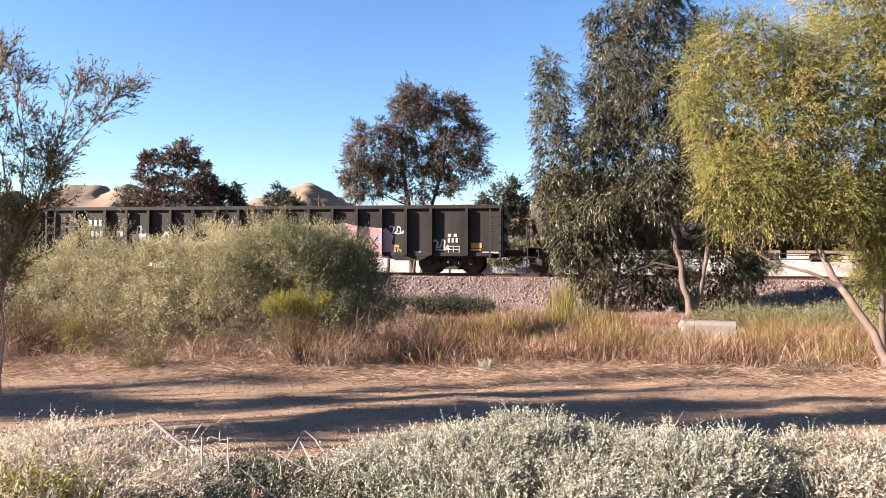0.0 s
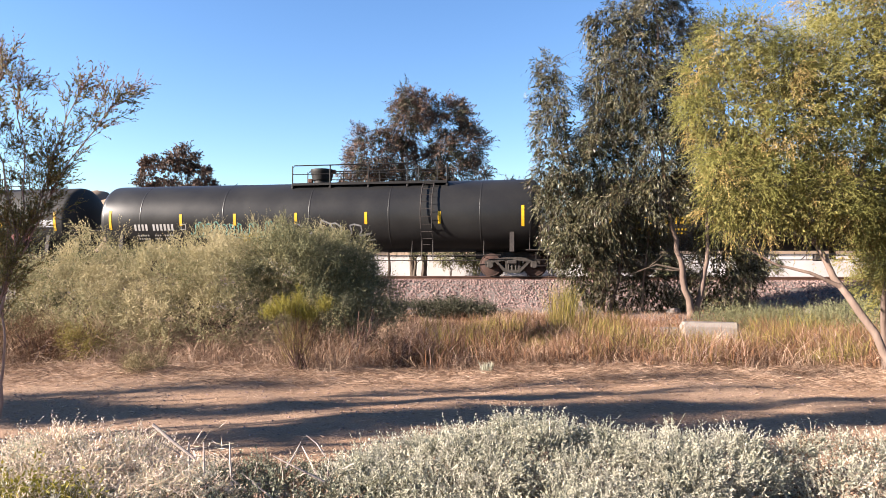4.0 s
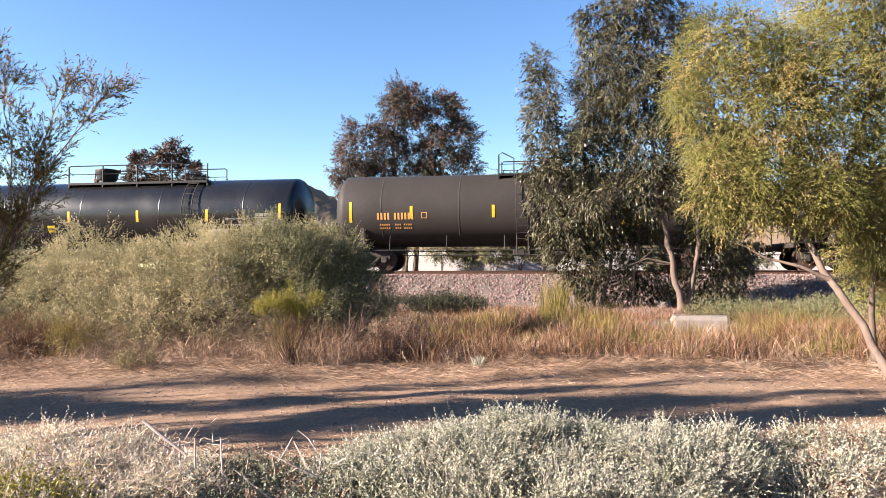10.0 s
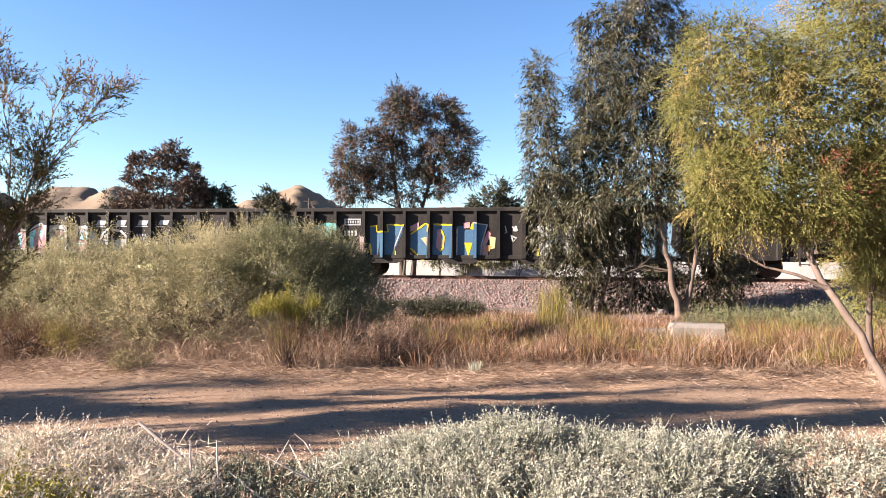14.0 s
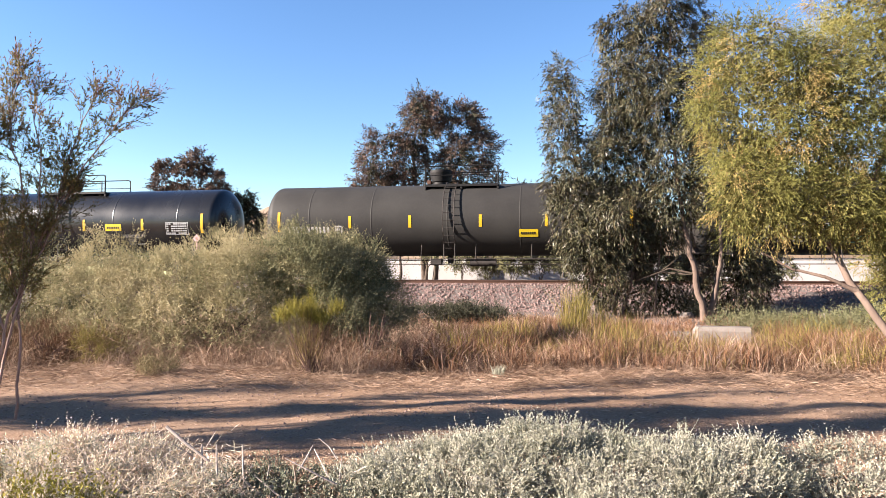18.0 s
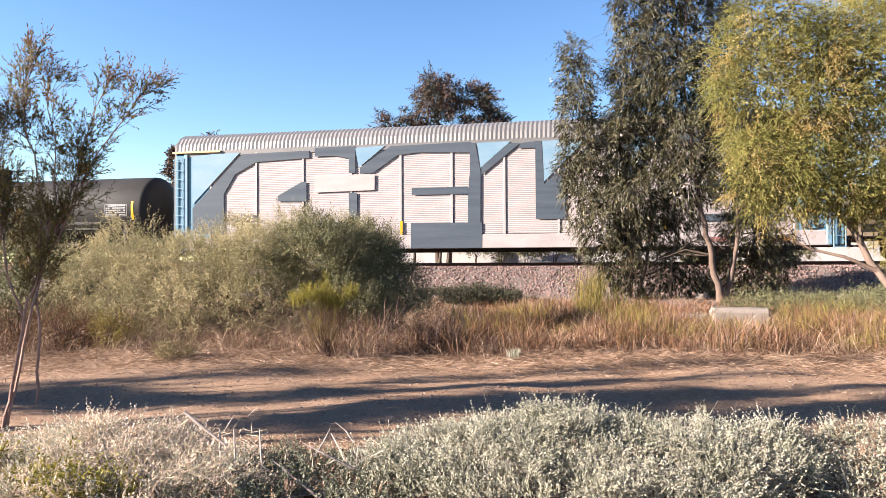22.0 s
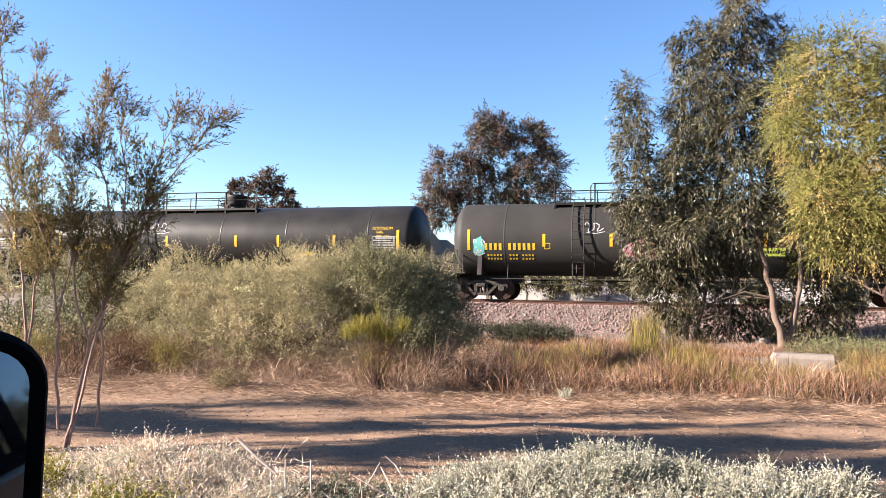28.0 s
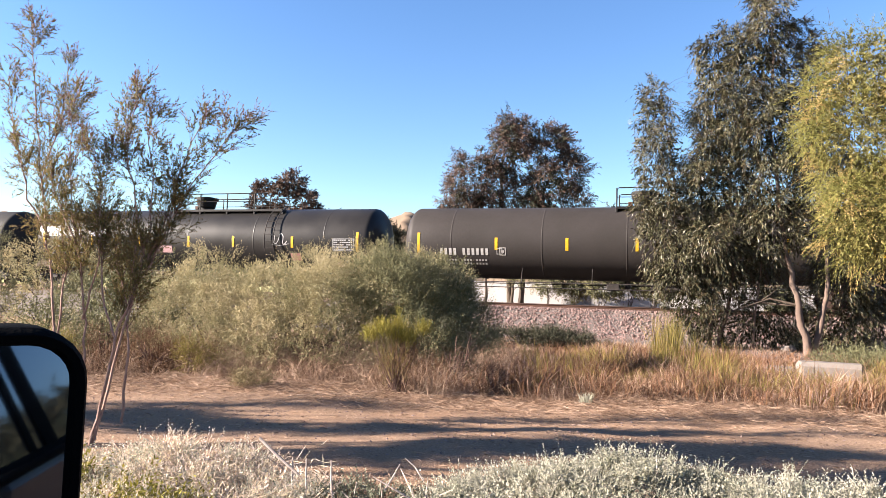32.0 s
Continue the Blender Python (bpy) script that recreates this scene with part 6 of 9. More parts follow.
    g1 = [("poly", SPRAYW, [(-2.31, 1.87), (-1.98, 1.96), (-1.66, 2.02), (-1.18, 1.94), (-0.85, 1.87), (-0.57, 2.09), (-0.29, 2.2), (-0.12, 2.07), (0.26, 2.07), (0.74, 2.08), (1.13, 2.04), (1.68, 2.05), (2.03, 2.08), (2.32, 1.75), (2.55, 1.36), (2.79, 1.05), (2.71, 0.81), (2.27, 0.84), (2.17, 0.62), (1.84, 0.66), (1.53, 0.85), (0.11, 0.82), (-0.05, 0.7), (-0.53, 0.83), (-1.17, 1.0), (-2.3, 0.89)], 0.004),
          ("poly", PALEPINK, [(-2.27, 1.79), (-1.66, 1.93), (-1.17, 1.85), (-0.85, 1.78), (-0.57, 1.95), (-0.29, 2.09), (-0.17, 1.97), (-0.37, 1.62), (0.11, 1.38), (0.11, 0.92), (-0.53, 0.92), (-1.17, 1.08), (-2.26, 1.01)], 0.008),
          ("poly", SPRAYP, [(-0.53, 1.39), (0.03, 1.77), (0.11, 1.38), (0.07, 0.85), (-0.21, 0.8), (-0.49, 1.0)], 0.01),
          ("poly", PALEPINK, [(0.3, 1.81), (0.94, 1.84), (0.74, 1.65), (0.62, 1.3), (0.98, 1.36), (0.82, 0.95), (0.34, 0.95)], 0.008),
          ("poly", PALEPINK, [(1.21, 1.9), (1.6, 1.85), (1.57, 1.45), (1.96, 1.4), (1.8, 1.79), (2.0, 1.83), (2.23, 1.37), (2.19, 0.71), (1.88, 0.71), (1.21, 0.95)], 0.008),
          ("poly", CYAN, [(-0.81, 1.78), (-0.53, 1.89), (-0.68, 1.08), (-0.81, 1.08)], 0.012),
          ("poly", CYAN, [(-0.37, 1.85), (-0.13, 1.81), (-0.25, 1.42)], 0.012),
          ("poly", CYAN, [(0.62, 1.53), (0.94, 1.72), (0.86, 1.53), (0.66, 1.42)], 0.012),
          ("poly", CYAN, [(0.46, 1.22), (0.98, 1.38), (0.94, 1.14), (0.58, 1.15)], 0.012),
          ("poly", CYAN, [(1.57, 1.45), (1.72, 1.76), (1.88, 1.41)], 0.012),
          ("poly", CYAN, [(1.45, 1.28), (1.88, 1.28), (1.6, 1.12)], 0.012),
          ("poly", CYAN, [(2.0, 1.83), (2.23, 1.71), (2.23, 1.29), (2.42, 1.06), (2.11, 1.37)], 0.012),
          ("poly", CYAN, [(-1.42, 1.71), (-1.21, 1.74), (-1.25, 1.16), (-1.37, 1.12)], 0.012),
          ("line", INK, [(-1.17, 1.82), (-0.85, 1.78), (-0.61, 1.93), (-0.29, 2.05)], 0.05),
          ("line", INK, [(-0.29, 2.05), (-0.41, 1.62), (-0.29, 1.31), (0.11, 1.07)], 0.05),
          ("line", INK, [(0.34, 1.92), (0.98, 1.84), (0.74, 1.65), (0.62, 1.3), (0.98, 1.38), (0.82, 1.07)], 0.05),
          ("line", INK, [(1.09, 1.99), (1.6, 1.87), (1.53, 1.45)], 0.05),
          ("line", INK, [(1.53, 1.45), (1.88, 1.41), (1.72, 1.76), (1.57, 1.45)], 0.05),
          ("line", INK, [(1.84, 1.91), (1.99, 1.52), (2.23, 1.29), (2.69, 0.9)], 0.05),
          ("line", INK, [(-2.23, 1.68), (-1.74, 1.83), (-1.66, 1.4), (-2.06, 1.16), (-2.23, 1.4)], 0.05),
          ("line", INK, [(-1.58, 1.79), (-1.5, 1.16), (-1.17, 1.08)], 0.05),
          ("line", SPRAYW, [(-3.66, 1.81), (-3.38, 2.12), (-3.05, 2.26), (-2.98, 1.92), (-3.13, 1.49)], 0.13),
          ("line", SPRAYW, [(-3.6, 1.85), (-3.29, 1.76), (-3.08, 1.45)], 0.11),
          ("poly", PALEPINK, [(-2.8, 2.04), (-2.23, 1.91), (-1.9, 1.95), (-1.9, 1.48), (-2.72, 1.48)], 0.006),
          ("line", SPRAYW, [(-2.8, 2.1), (-2.23, 1.94), (-1.9, 2.01)], 0.1),
          ("line", SKYB, [(-2.43, 1.76), (-1.94, 1.91)], 0.08),
          ("line", SPRAYW, [(2.62, 1.44), (2.77, 1.76), (3.16, 1.9), (3.62, 1.81), (3.91, 1.52), (3.85, 1.26), (3.54, 1.05), (3.23, 1.1)], 0.1),
          ("poly", SPRAYW, [(2.77, 1.63), (3.0, 1.7), (3.23, 1.63), (3.31, 1.09), (3.08, 1.21), (2.89, 1.13)], 0.006),
          ("poly", SPRAYW, [(3.35, 1.43), (3.85, 1.49), (3.79, 1.2), (3.54, 1.09), (3.31, 1.27)], 0.006),
          ("line", INK, [(2.81, 1.48), (3.08, 1.5)], 0.04),
          ("line", INK, [(2.85, 1.32), (3.12, 1.36)], 0.04),
          ("line", INK, [(3.35, 1.43), (3.47, 1.62), (3.54, 1.43), (3.66, 1.66), (3.73, 1.47)], 0.04),
          ("line", INK, [(3.12, 1.74), (3.35, 1.36)], 0.04),
          ("poly", GREYW, [(2.49, 2.29), (2.91, 2.28), (2.82, 2.07), (2.4, 2.07)], 0.01),
          ("poly", GREYW, [(3.42, 2.29), (3.87, 2.29), (3.77, 2.06), (3.33, 2.06)], 0.01),
          ("poly", GREYW, [(4.46, 2.29), (4.9, 2.28), (4.81, 2.07), (4.37, 2.07)], 0.01),
          ("poly", GREYW, [(5.45, 2.3), (5.88, 2.29), (5.79, 2.09), (5.35, 2.1)], 0.01),
          ("panel", GREYW, 2.38, 2.85, 1.99, 2.03, 0),
          ("panel", GREYW, 3.24, 3.96, 2.0, 2.04, 0),
          ("panel", GREYW, 4.27, 4.95, 2.01, 2.04, 0),
          ("panel", GREYW, 5.26, 5.61, 2.0, 2.04, 0),
          ("bars", GREYW, 4.34, 4.85, 1.64, 0.11, 4),
          ("bars", GREYW, 4.4, 4.8, 1.5, 0.08, 3),
          ("panel", SPRAYY, 4.44, 4.87, 1.04, 1.15, 0),
          ("panel", WHITE, 3.42, 3.73, 0.91, 0.95, 0),
          ("bars", WHITE, -7.84, -7.33, 2.46, 0.2, 2),
          ("bars", WHITE, -6.98, -6.56, 2.45, 0.2, 2),
          ("bars", WHITE, -8.01, -7.32, 2.04, 0.19, 3),
          ("bars", WHITE, -7.06, -6.73, 2.03, 0.18, 2),
          ("panel", WHITE, -5.54, -5.37, 2.12, 2.28, 0),
          ("poly", PALEPINK, [(-9.3, 2.7), (-8.62, 2.7), (-8.64, 2.57), (-9.3, 2.56)], 0.004),
          ("poly", GREYW, [(-6.98, 2.24), (-5.96, 2.03), (-5.98, 1.79), (-6.98, 1.84)], 0.004),
          ("poly", GREYW, [(-9.97, 1.87), (-9.5, 1.74), (-9.49, 1.25), (-10.0, 1.3)], 0.004),
          ("poly", GREYW, [(-9.29, 1.82), (-8.61, 1.73), (-8.91, 1.53), (-9.29, 1.58)], 0.004)]
    cars.append((gondola("black gondola car with pink and white graffiti", 196.2, 10.22, g1, (-9.53, -8.62, -7.24, *[-5.92 + 0.998 * k for k in range(13)], 7.3, 8.65, 9.5)), 196.2))
    g2 = [("poly", NAVY, [(-6.98, 2.02), (-6.7, 2.06), (-6.68, 1.79), (-6.21, 1.79), (-6.25, 2.1), (-5.5, 2.04), (-6.04, 0.72), (-6.48, 0.73), (-6.57, 1.38), (-6.64, 0.73), (-6.96, 0.73)], 0.004),
          ("poly", NAVY, [(-5.26, 1.71), (-4.64, 2.13), (-4.49, 2.04), (-4.53, 0.72), (-4.78, 0.63), (-5.26, 1.12)], 0.004),
          ("poly", NAVY, [(-4.32, 2.12), (-3.51, 2.08), (-3.53, 0.73), (-4.15, 0.65), (-4.35, 0.88)], 0.004),
          ("poly", NAVY, [(-3.35, 2.02), (-3.08, 2.04), (-3.06, 1.88), (-2.66, 1.88), (-2.63, 2.15), (-2.12, 2.07), (-2.36, 0.74), (-3.3, 0.66)], 0.004),
          ("line", PLACARD, [(-6.98, 2.01), (-6.7, 2.04), (-6.69, 1.79), (-6.21, 1.79), (-6.25, 2.1), (-5.5, 2.04)], 0.07),
          ("line", PLACARD, [(-5.26, 1.69), (-4.64, 2.13), (-4.5, 2.08), (-4.55, 1.77)], 0.07),
          ("line", PLACARD, [(-5.26, 1.12), (-4.94, 0.82), (-4.7, 0.61)], 0.07),
          ("line", PLACARD, [(-4.01, 1.9), (-3.87, 1.61), (-3.91, 1.13), (-4.04, 1.0)], 0.07),
          ("line", PLACARD, [(-6.97, 1.3), (-6.9, 0.73)], 0.07),
          ("line", PLACARD, [(-4.32, 2.1), (-3.51, 2.06)], 0.07),
          ("poly", LIME, [(-5.93, 1.22), (-5.85, 0.81), (-6.08, 0.72)], 0.008),
          ("line", SPRAYW, [(-5.61, 2.0), (-5.91, 1.22), (-6.03, 0.73)], 0.05),
          ("poly", CREAM, [(-4.83, 1.53), (-4.55, 1.6), (-4.55, 1.17)], 0.008),
          ("poly", SPRAYP, [(-5.28, 2.02), (-4.91, 2.19), (-4.93, 1.96), (-5.26, 1.79)], 0.008),
          ("poly", SPRAYP, [(-5.27, 0.97), (-5.05, 0.76), (-5.27, 0.68)], 0.008),
          ("poly", SPRAYP, [(-4.16, 1.88), (-3.99, 1.91), (-3.94, 1.21), (-4.04, 1.0), (-4.19, 1.17)], 0.008),
          ("poly", SPRAYP, [(-3.08, 2.15), (-2.81, 2.19), (-2.81, 1.96), (-3.08, 1.92)], 0.008),
          ("poly", PLACARD, [(-2.73, 2.15), (-2.63, 2.15), (-2.66, 1.88), (-2.81, 1.9)], 0.008),
          ("poly", PLACARD, [(-3.04, 1.35), (-2.7, 1.35), (-2.87, 0.77)], 0.008),
          ("line", SPRAYW, [(-3.33, 1.96), (-3.34, 0.67)], 0.05),
          ("line", SPRAYW, [(-2.7, 2.16), (-2.1, 2.07), (-2.34, 1.27), (-2.36, 0.78)], 0.05),
          ("poly", SPRAYP, [(-2.29, 1.35), (-2.07, 1.84), (-1.94, 1.73), (-2.14, 1.27), (-2.04, 0.8), (-2.3, 0.74)], 0.007),
          ("poly", OSTEN, [(-2.11, 1.27), (-1.92, 1.23), (-2.0, 1.01), (-2.15, 0.97)], 0.008),
          ("poly", CREAM, [(-2.02, 1.62), (-1.76, 1.56), (-1.79, 1.14), (-1.96, 1.08)], 0.006),
          ("poly", TEAL, [(-9.29, 2.04), (-8.8, 2.18), (-8.4, 2.12), (-8.23, 1.82), (-8.8, 1.61), (-9.29, 1.66)], 0.004),
          ("panel", GREYW, -8.08, -7.38, 2.06, 2.34, 0.05),
          ("bars", GREYW, -8.05, -7.42, 2.2, 0.12, 6),
          ("bars", WHITE, -8.08, -7.48, 1.73, 0.22, 4),
          ("poly", PINK, [(-7.43, 1.61), (-7.19, 1.57), (-7.2, 0.87), (-7.39, 0.9)], 0.004),
          ("panel", GREYW, -7.97, -7.55, 0.94, 1.02, 0),
          ("line", SPRAYW, [(-1.38, 2.03), (-1.32, 1.77), (-1.4, 1.73)], 0.06),
          ("line", SPRAYW, [(-1.17, 1.65), (-0.93, 1.54), (-1.05, 1.39), (-1.13, 1.62)], 0.06),
          ("tag", SPRAYW, -1.09, -0.88, 1.93, 0.18, 0.05),
          ("poly", GREYW, [(-0.1, 2.02), (0.44, 2.14), (0.47, 0.72), (0.03, 0.71)], 0.004),
          ("poly", GREYW, [(0.66, 2.14), (1.36, 2.1), (1.33, 0.73), (0.78, 0.72)], 0.004),
          ("poly", SKYB, [(0.33, 1.59), (0.81, 1.6), (0.81, 1.36), (0.46, 1.32)], 0.006),
          ("poly", NAVY, [(0.25, 1.55), (0.49, 1.67), (0.53, 1.36)], 0.007),
          ("panel", PLACARD, -0.16, -0.02, 0.76, 1.09, 0),
          ("poly", SKYB, [(1.59, 2.14), (2.08, 2.17), (2.06, 1.72), (1.63, 1.68)], 0.004),
          ("poly", GREYW, [(1.64, 1.52), (2.03, 1.22), (2.26, 0.76), (1.65, 0.73)], 0.004),
          ("poly", GREYW, [(2.64, 2.11), (3.35, 2.13), (3.37, 0.79), (2.67, 0.79)], 0.004),
          ("line", SKYB, [(2.64, 2.12), (3.35, 2.14)], 0.07),
          ("line", CREAM, [(2.77, 1.34), (3.19, 1.36)], 0.1),
          ("poly", SKYB, [(3.89, 2.15), (5.13, 2.15), (5.06, 1.28), (5.41, 0.77), (4.69, 0.76), (4.61, 1.35), (4.39, 0.76), (3.93, 0.89)], 0.004),
          ("poly", PURPLE, [(3.61, 1.57), (3.8, 1.61), (3.8, 0.77), (3.62, 0.75)], 0.008),
          ("poly", OSTEN, [(3.77, 1.54), (3.96, 1.5), (3.91, 0.77), (3.8, 0.77)], 0.009)]
    cars.append((gondola("grey-black gondola car with blue, pink and yellow graffiti", 218.0, 10.2, g2, (-9.4, -8.43, -7.21, -6.45, -5.5, -4.49, -3.56, -2.58, -1.64, -0.62, 0.45, 1.44, 2.41, 3.42, 4.38, 5.34, 9.0)), 218.0))
    cars.append((boxcar(238.9, 9.41), 238.9))
    cars.append((autorack((326.25 + 353.61) / 2, 13.68), (326.25 + 353.61) / 2))
    cars.append((coil_car((355.59 + 368.7) / 2, 6.55), (355.59 + 368.7) / 2))
    cars.append((tank_car("dark tank car at the end of the passing line", 523.2, 8.7, BLACK, [("st", -5, -2.5, 0.2, 2.8, 5.5), ("lad", -4.2), ("plat", -5.1, 1.5), ("dome", 0.1), ("num", "w", -7.9, -5.8, 2.15)]), 523.2))
    TRAIN.extend(cars)


# ---- plants ----
def in_lobes(rng, lobes, n, shell=0.55, thin=0):
    """n points inside ellipsoids (cx, cy, cz, rx, ry, rz), thicker towards their skins, with the way outwards."""
    vol = np.array([l[3] * l[4] * l[5] for l in lobes]) ** 0.8
    vol[:thin] *= 0.3
    pick = rng.choice(len(lobes), n, p=vol / vol.sum())
    L = np.array(lobes)[pick]
    d = unit(rng.normal(size=(n, 3)))
    rad = shell + (1 - shell) * rng.uniform(0, 1, n) ** 0.7
    wob = 1 + 0.16 * np.sin(d[:, 0] * 7 + pick) * np.sin(d[:, 2] * 9 + 2 * pick) + rng.normal(0, 0.07, n)
    return L[:, :3] + d * L[:, 3:] * (rad * wob)[:, None], d


def lumped(rng, lobes, each, size):
    """The lobes with smaller lumps set round their skins, for an uneven, shadowed outline."""
    out = list(lobes)
    for l in lobes:
        for _ in range(each):
            d = unit(rng.normal(size=(1, 3)))[0]
            if d[2] < -0.35:
                d[2] *= -1
            k = size * rng.uniform(0.6, 1.3)
            out.append((l[0] + d[0] * l[3] * 0.92, l[1] + d[1] * l[4] * 0.92, l[2] + d[2] * l[5] * 0.92, l[3] * k, l[4] * k, l[5] * k * 1.1))
    return out


def clumps(rng, lobes, twigs, each, size, up, shell=0.86, thin=0, loose=0.62, droop=0.0, bottom=None):
    """Twig feet gathered in tufts over the skins of the lobes, with gaps between the tufts: feet, ways, outward ways."""
    count = max(4, twigs // each)
    p, d = in_lobes(rng, lobes, count * 4, shell, thin)
    L = np.array(lobes)
    deep = np.full(len(p), 9.0)
    for l in L:
        deep = np.minimum(deep, (((p - l[:3]) / l[3:]) ** 2).sum(1))
    ok = deep > 0.5
    if bottom is not None:
        ok &= p[:, 2] > bottom
    p, d = p[ok], d[ok]
    chosen, free = [], np.ones(len(p), bool)
    for i in range(len(p)):
        if free[i]:
            chosen.append(i)
            if len(chosen) >= count:
                break
            free &= ((p - p[i]) ** 2).sum(1) > (size * 0.5) ** 2
    left = [i for i in range(len(p)) if i not in set(chosen)]
    chosen += left[:max(0, count - len(chosen))]
    p, d = p[chosen], d[chosen]
    n = len(p)
    big = size * rng.uniform(0.6, 1.4, n)
    P, D, B = np.repeat(p, each, 0), np.repeat(d, each, 0), np.repeat(big, each)
    foot = P + rng.normal(0, 0.2, P.shape) * B[:, None] - D * (B * 0.35)[:, None]
    way = unit(D + np.array([0, 0, up]) + rng.normal(0, loose, D.shape))
    way[:, 2] -= droop * 0.6
    return foot, way, D, B * rng.uniform(0.45, 1.1, len(B))


def sprays(rng, foot, way, length, per, leaf_l, leaf_w, stand=0.8, droop=0.0, face=None):
    """Leafy twigs: leaves set along short shoots that start at foot and run along way."""
    n = len(foot)
    t = np.tile(np.linspace(0.1, 1.05, per), n)
    F, D, S = np.repeat(foot, per, 0), np.repeat(unit(way), per, 0), np.repeat(length, per)
    pos = F + D * (S * t)[:, None]
    pos[:, 2] -= droop * S * t * t
    out = unit(rng.normal(size=pos.shape)) * stand + D
    out[:, 2] -= droop * 1.6
    k = len(pos)
    L = leaf_l * rng.uniform(0.6, 1.3, k)
    return leaf_quads(rng, pos + unit(out) * (L * 0.5)[:, None], out, L, leaf_w * rng.uniform(0.6, 1.3, k), 0.45, None if face is None else np.repeat(face, per, 0))


def shoots(rng, foot, way, length, width, droop=0.0):
    """The twigs' own leafy axes: two crossed narrow blades each."""
    d = unit(way)
    d[:, 2] -= droop * 0.8
    f = np.repeat(foot, 2, 0)
    d, n = np.repeat(unit(d), 2, 0), np.repeat(length, 2)
    return leaf_quads(rng, f + d * (n * 0.55)[:, None], d, n, width * rng.uniform(0.7, 1.3, len(n)), 0.6)


def stems(parent, rng, base, lobes, count, r0, material, name="stem", lift=0.25):
    """Woody stems that rise from the base and fan out into the lobes, each a mesh of its own."""
    made = 0
    for i in range(count):
        l = lobes[i % len(lobes)]
        end = Vector((l[0] + rng.uniform(-0.6, 0.6) * l[3], l[1] + rng.uniform(-0.6, 0.6) * l[4], l[2] + rng.uniform(-0.1, 0.6) * l[5]))
        b = Vector(base[i % len(base)]) + Vector((rng.uniform(-1, 1), rng.uniform(-1, 1), 0)) * r0 * 3
        pts = [b]
        for k in range(1, 5):
            q = b.lerp(end, k / 4)
            q.z = b.z + (end.z - b.z) * (k / 4) ** (1 - lift)
            pts.append(q + Vector(rng.normal(0, 0.05 * l[3], 3)) * (k < 4))
        s = Shape().tube(pts, [r0 * (1 - 0.19 * k) for k in range(5)], 6)
        for _ in range(2):
            a = pts[2].lerp(pts[3], rng.uniform(0, 1))
            s.tube([a, a + Vector(rng.normal(0, 0.22 * l[3], 3)) + Vector((0, 0, 0.1 * l[5]))], [r0 * 0.4, r0 * 0.12], 4)
        part(name, s, material, parent)


def bush(label, lobes, twigs, per, leaf_l, leaf_w, twig_l, material, seed, base, wood=TWIG, nstems=10, up=0.5, category="bush", group="", core=0.12, second=None, each=22, tuft=0.0, stand=0.9, shoot=0.0):
    """A shrub: stems from the root and a crown of leafy shoots with ragged edges."""
    rng = np.random.default_rng(seed)
    ob = thing("bush", label, category, group, pose(base[0][0], base[0][1], base[0][2]))
    o = np.array(base[0])
    lob = [tuple(np.array(l[:3]) - o) + tuple(l[3:]) for l in lobes]
    stems(ob, rng, [tuple(np.array(b) - o) for b in base], lob, nstems, 0.022 + 0.004 * lobes[0][3], wood)
    lob2 = lumped(rng, lob, 13, 0.25)
    p, way, d, length = clumps(rng, lob2, twigs, each, tuft or twig_l * 1.5, up, 0.8, len(lob), 0.62, 0.0, 0.02)
    q = sprays(rng, p, way, length, per, leaf_l, leaf_w, stand, 0.0, d + np.array([0, 0, 0.35]))
    if second:
        pick = np.repeat(rng.uniform(0, 1, len(p) // each + 1) < second[1], each)[:len(p)]
        sel = np.repeat(pick, per)
        flecks("dry_foliage", q[sel], second[0], ob)
        q = q[~sel]
    if shoot:
        q = np.concatenate([q, shoots(rng, p, way, length * 0.7, shoot)])
    flecks("foliage", q, material, ob)
    if core:
        p, d = in_lobes(rng, [l[:3] + tuple(0.8 * np.array(l[3:])) for l in lob], int(twigs * core), 0.3)
        keep = p[:, 2] > 0.0
        q = sprays(rng, p[keep], d[keep] + rng.normal(0, 0.6, d[keep].shape), np.full(keep.sum(), twig_l), 6, leaf_l * 1.5, leaf_w * 1.5)
        flecks("inner_foliage", q, material, ob)
    return ob


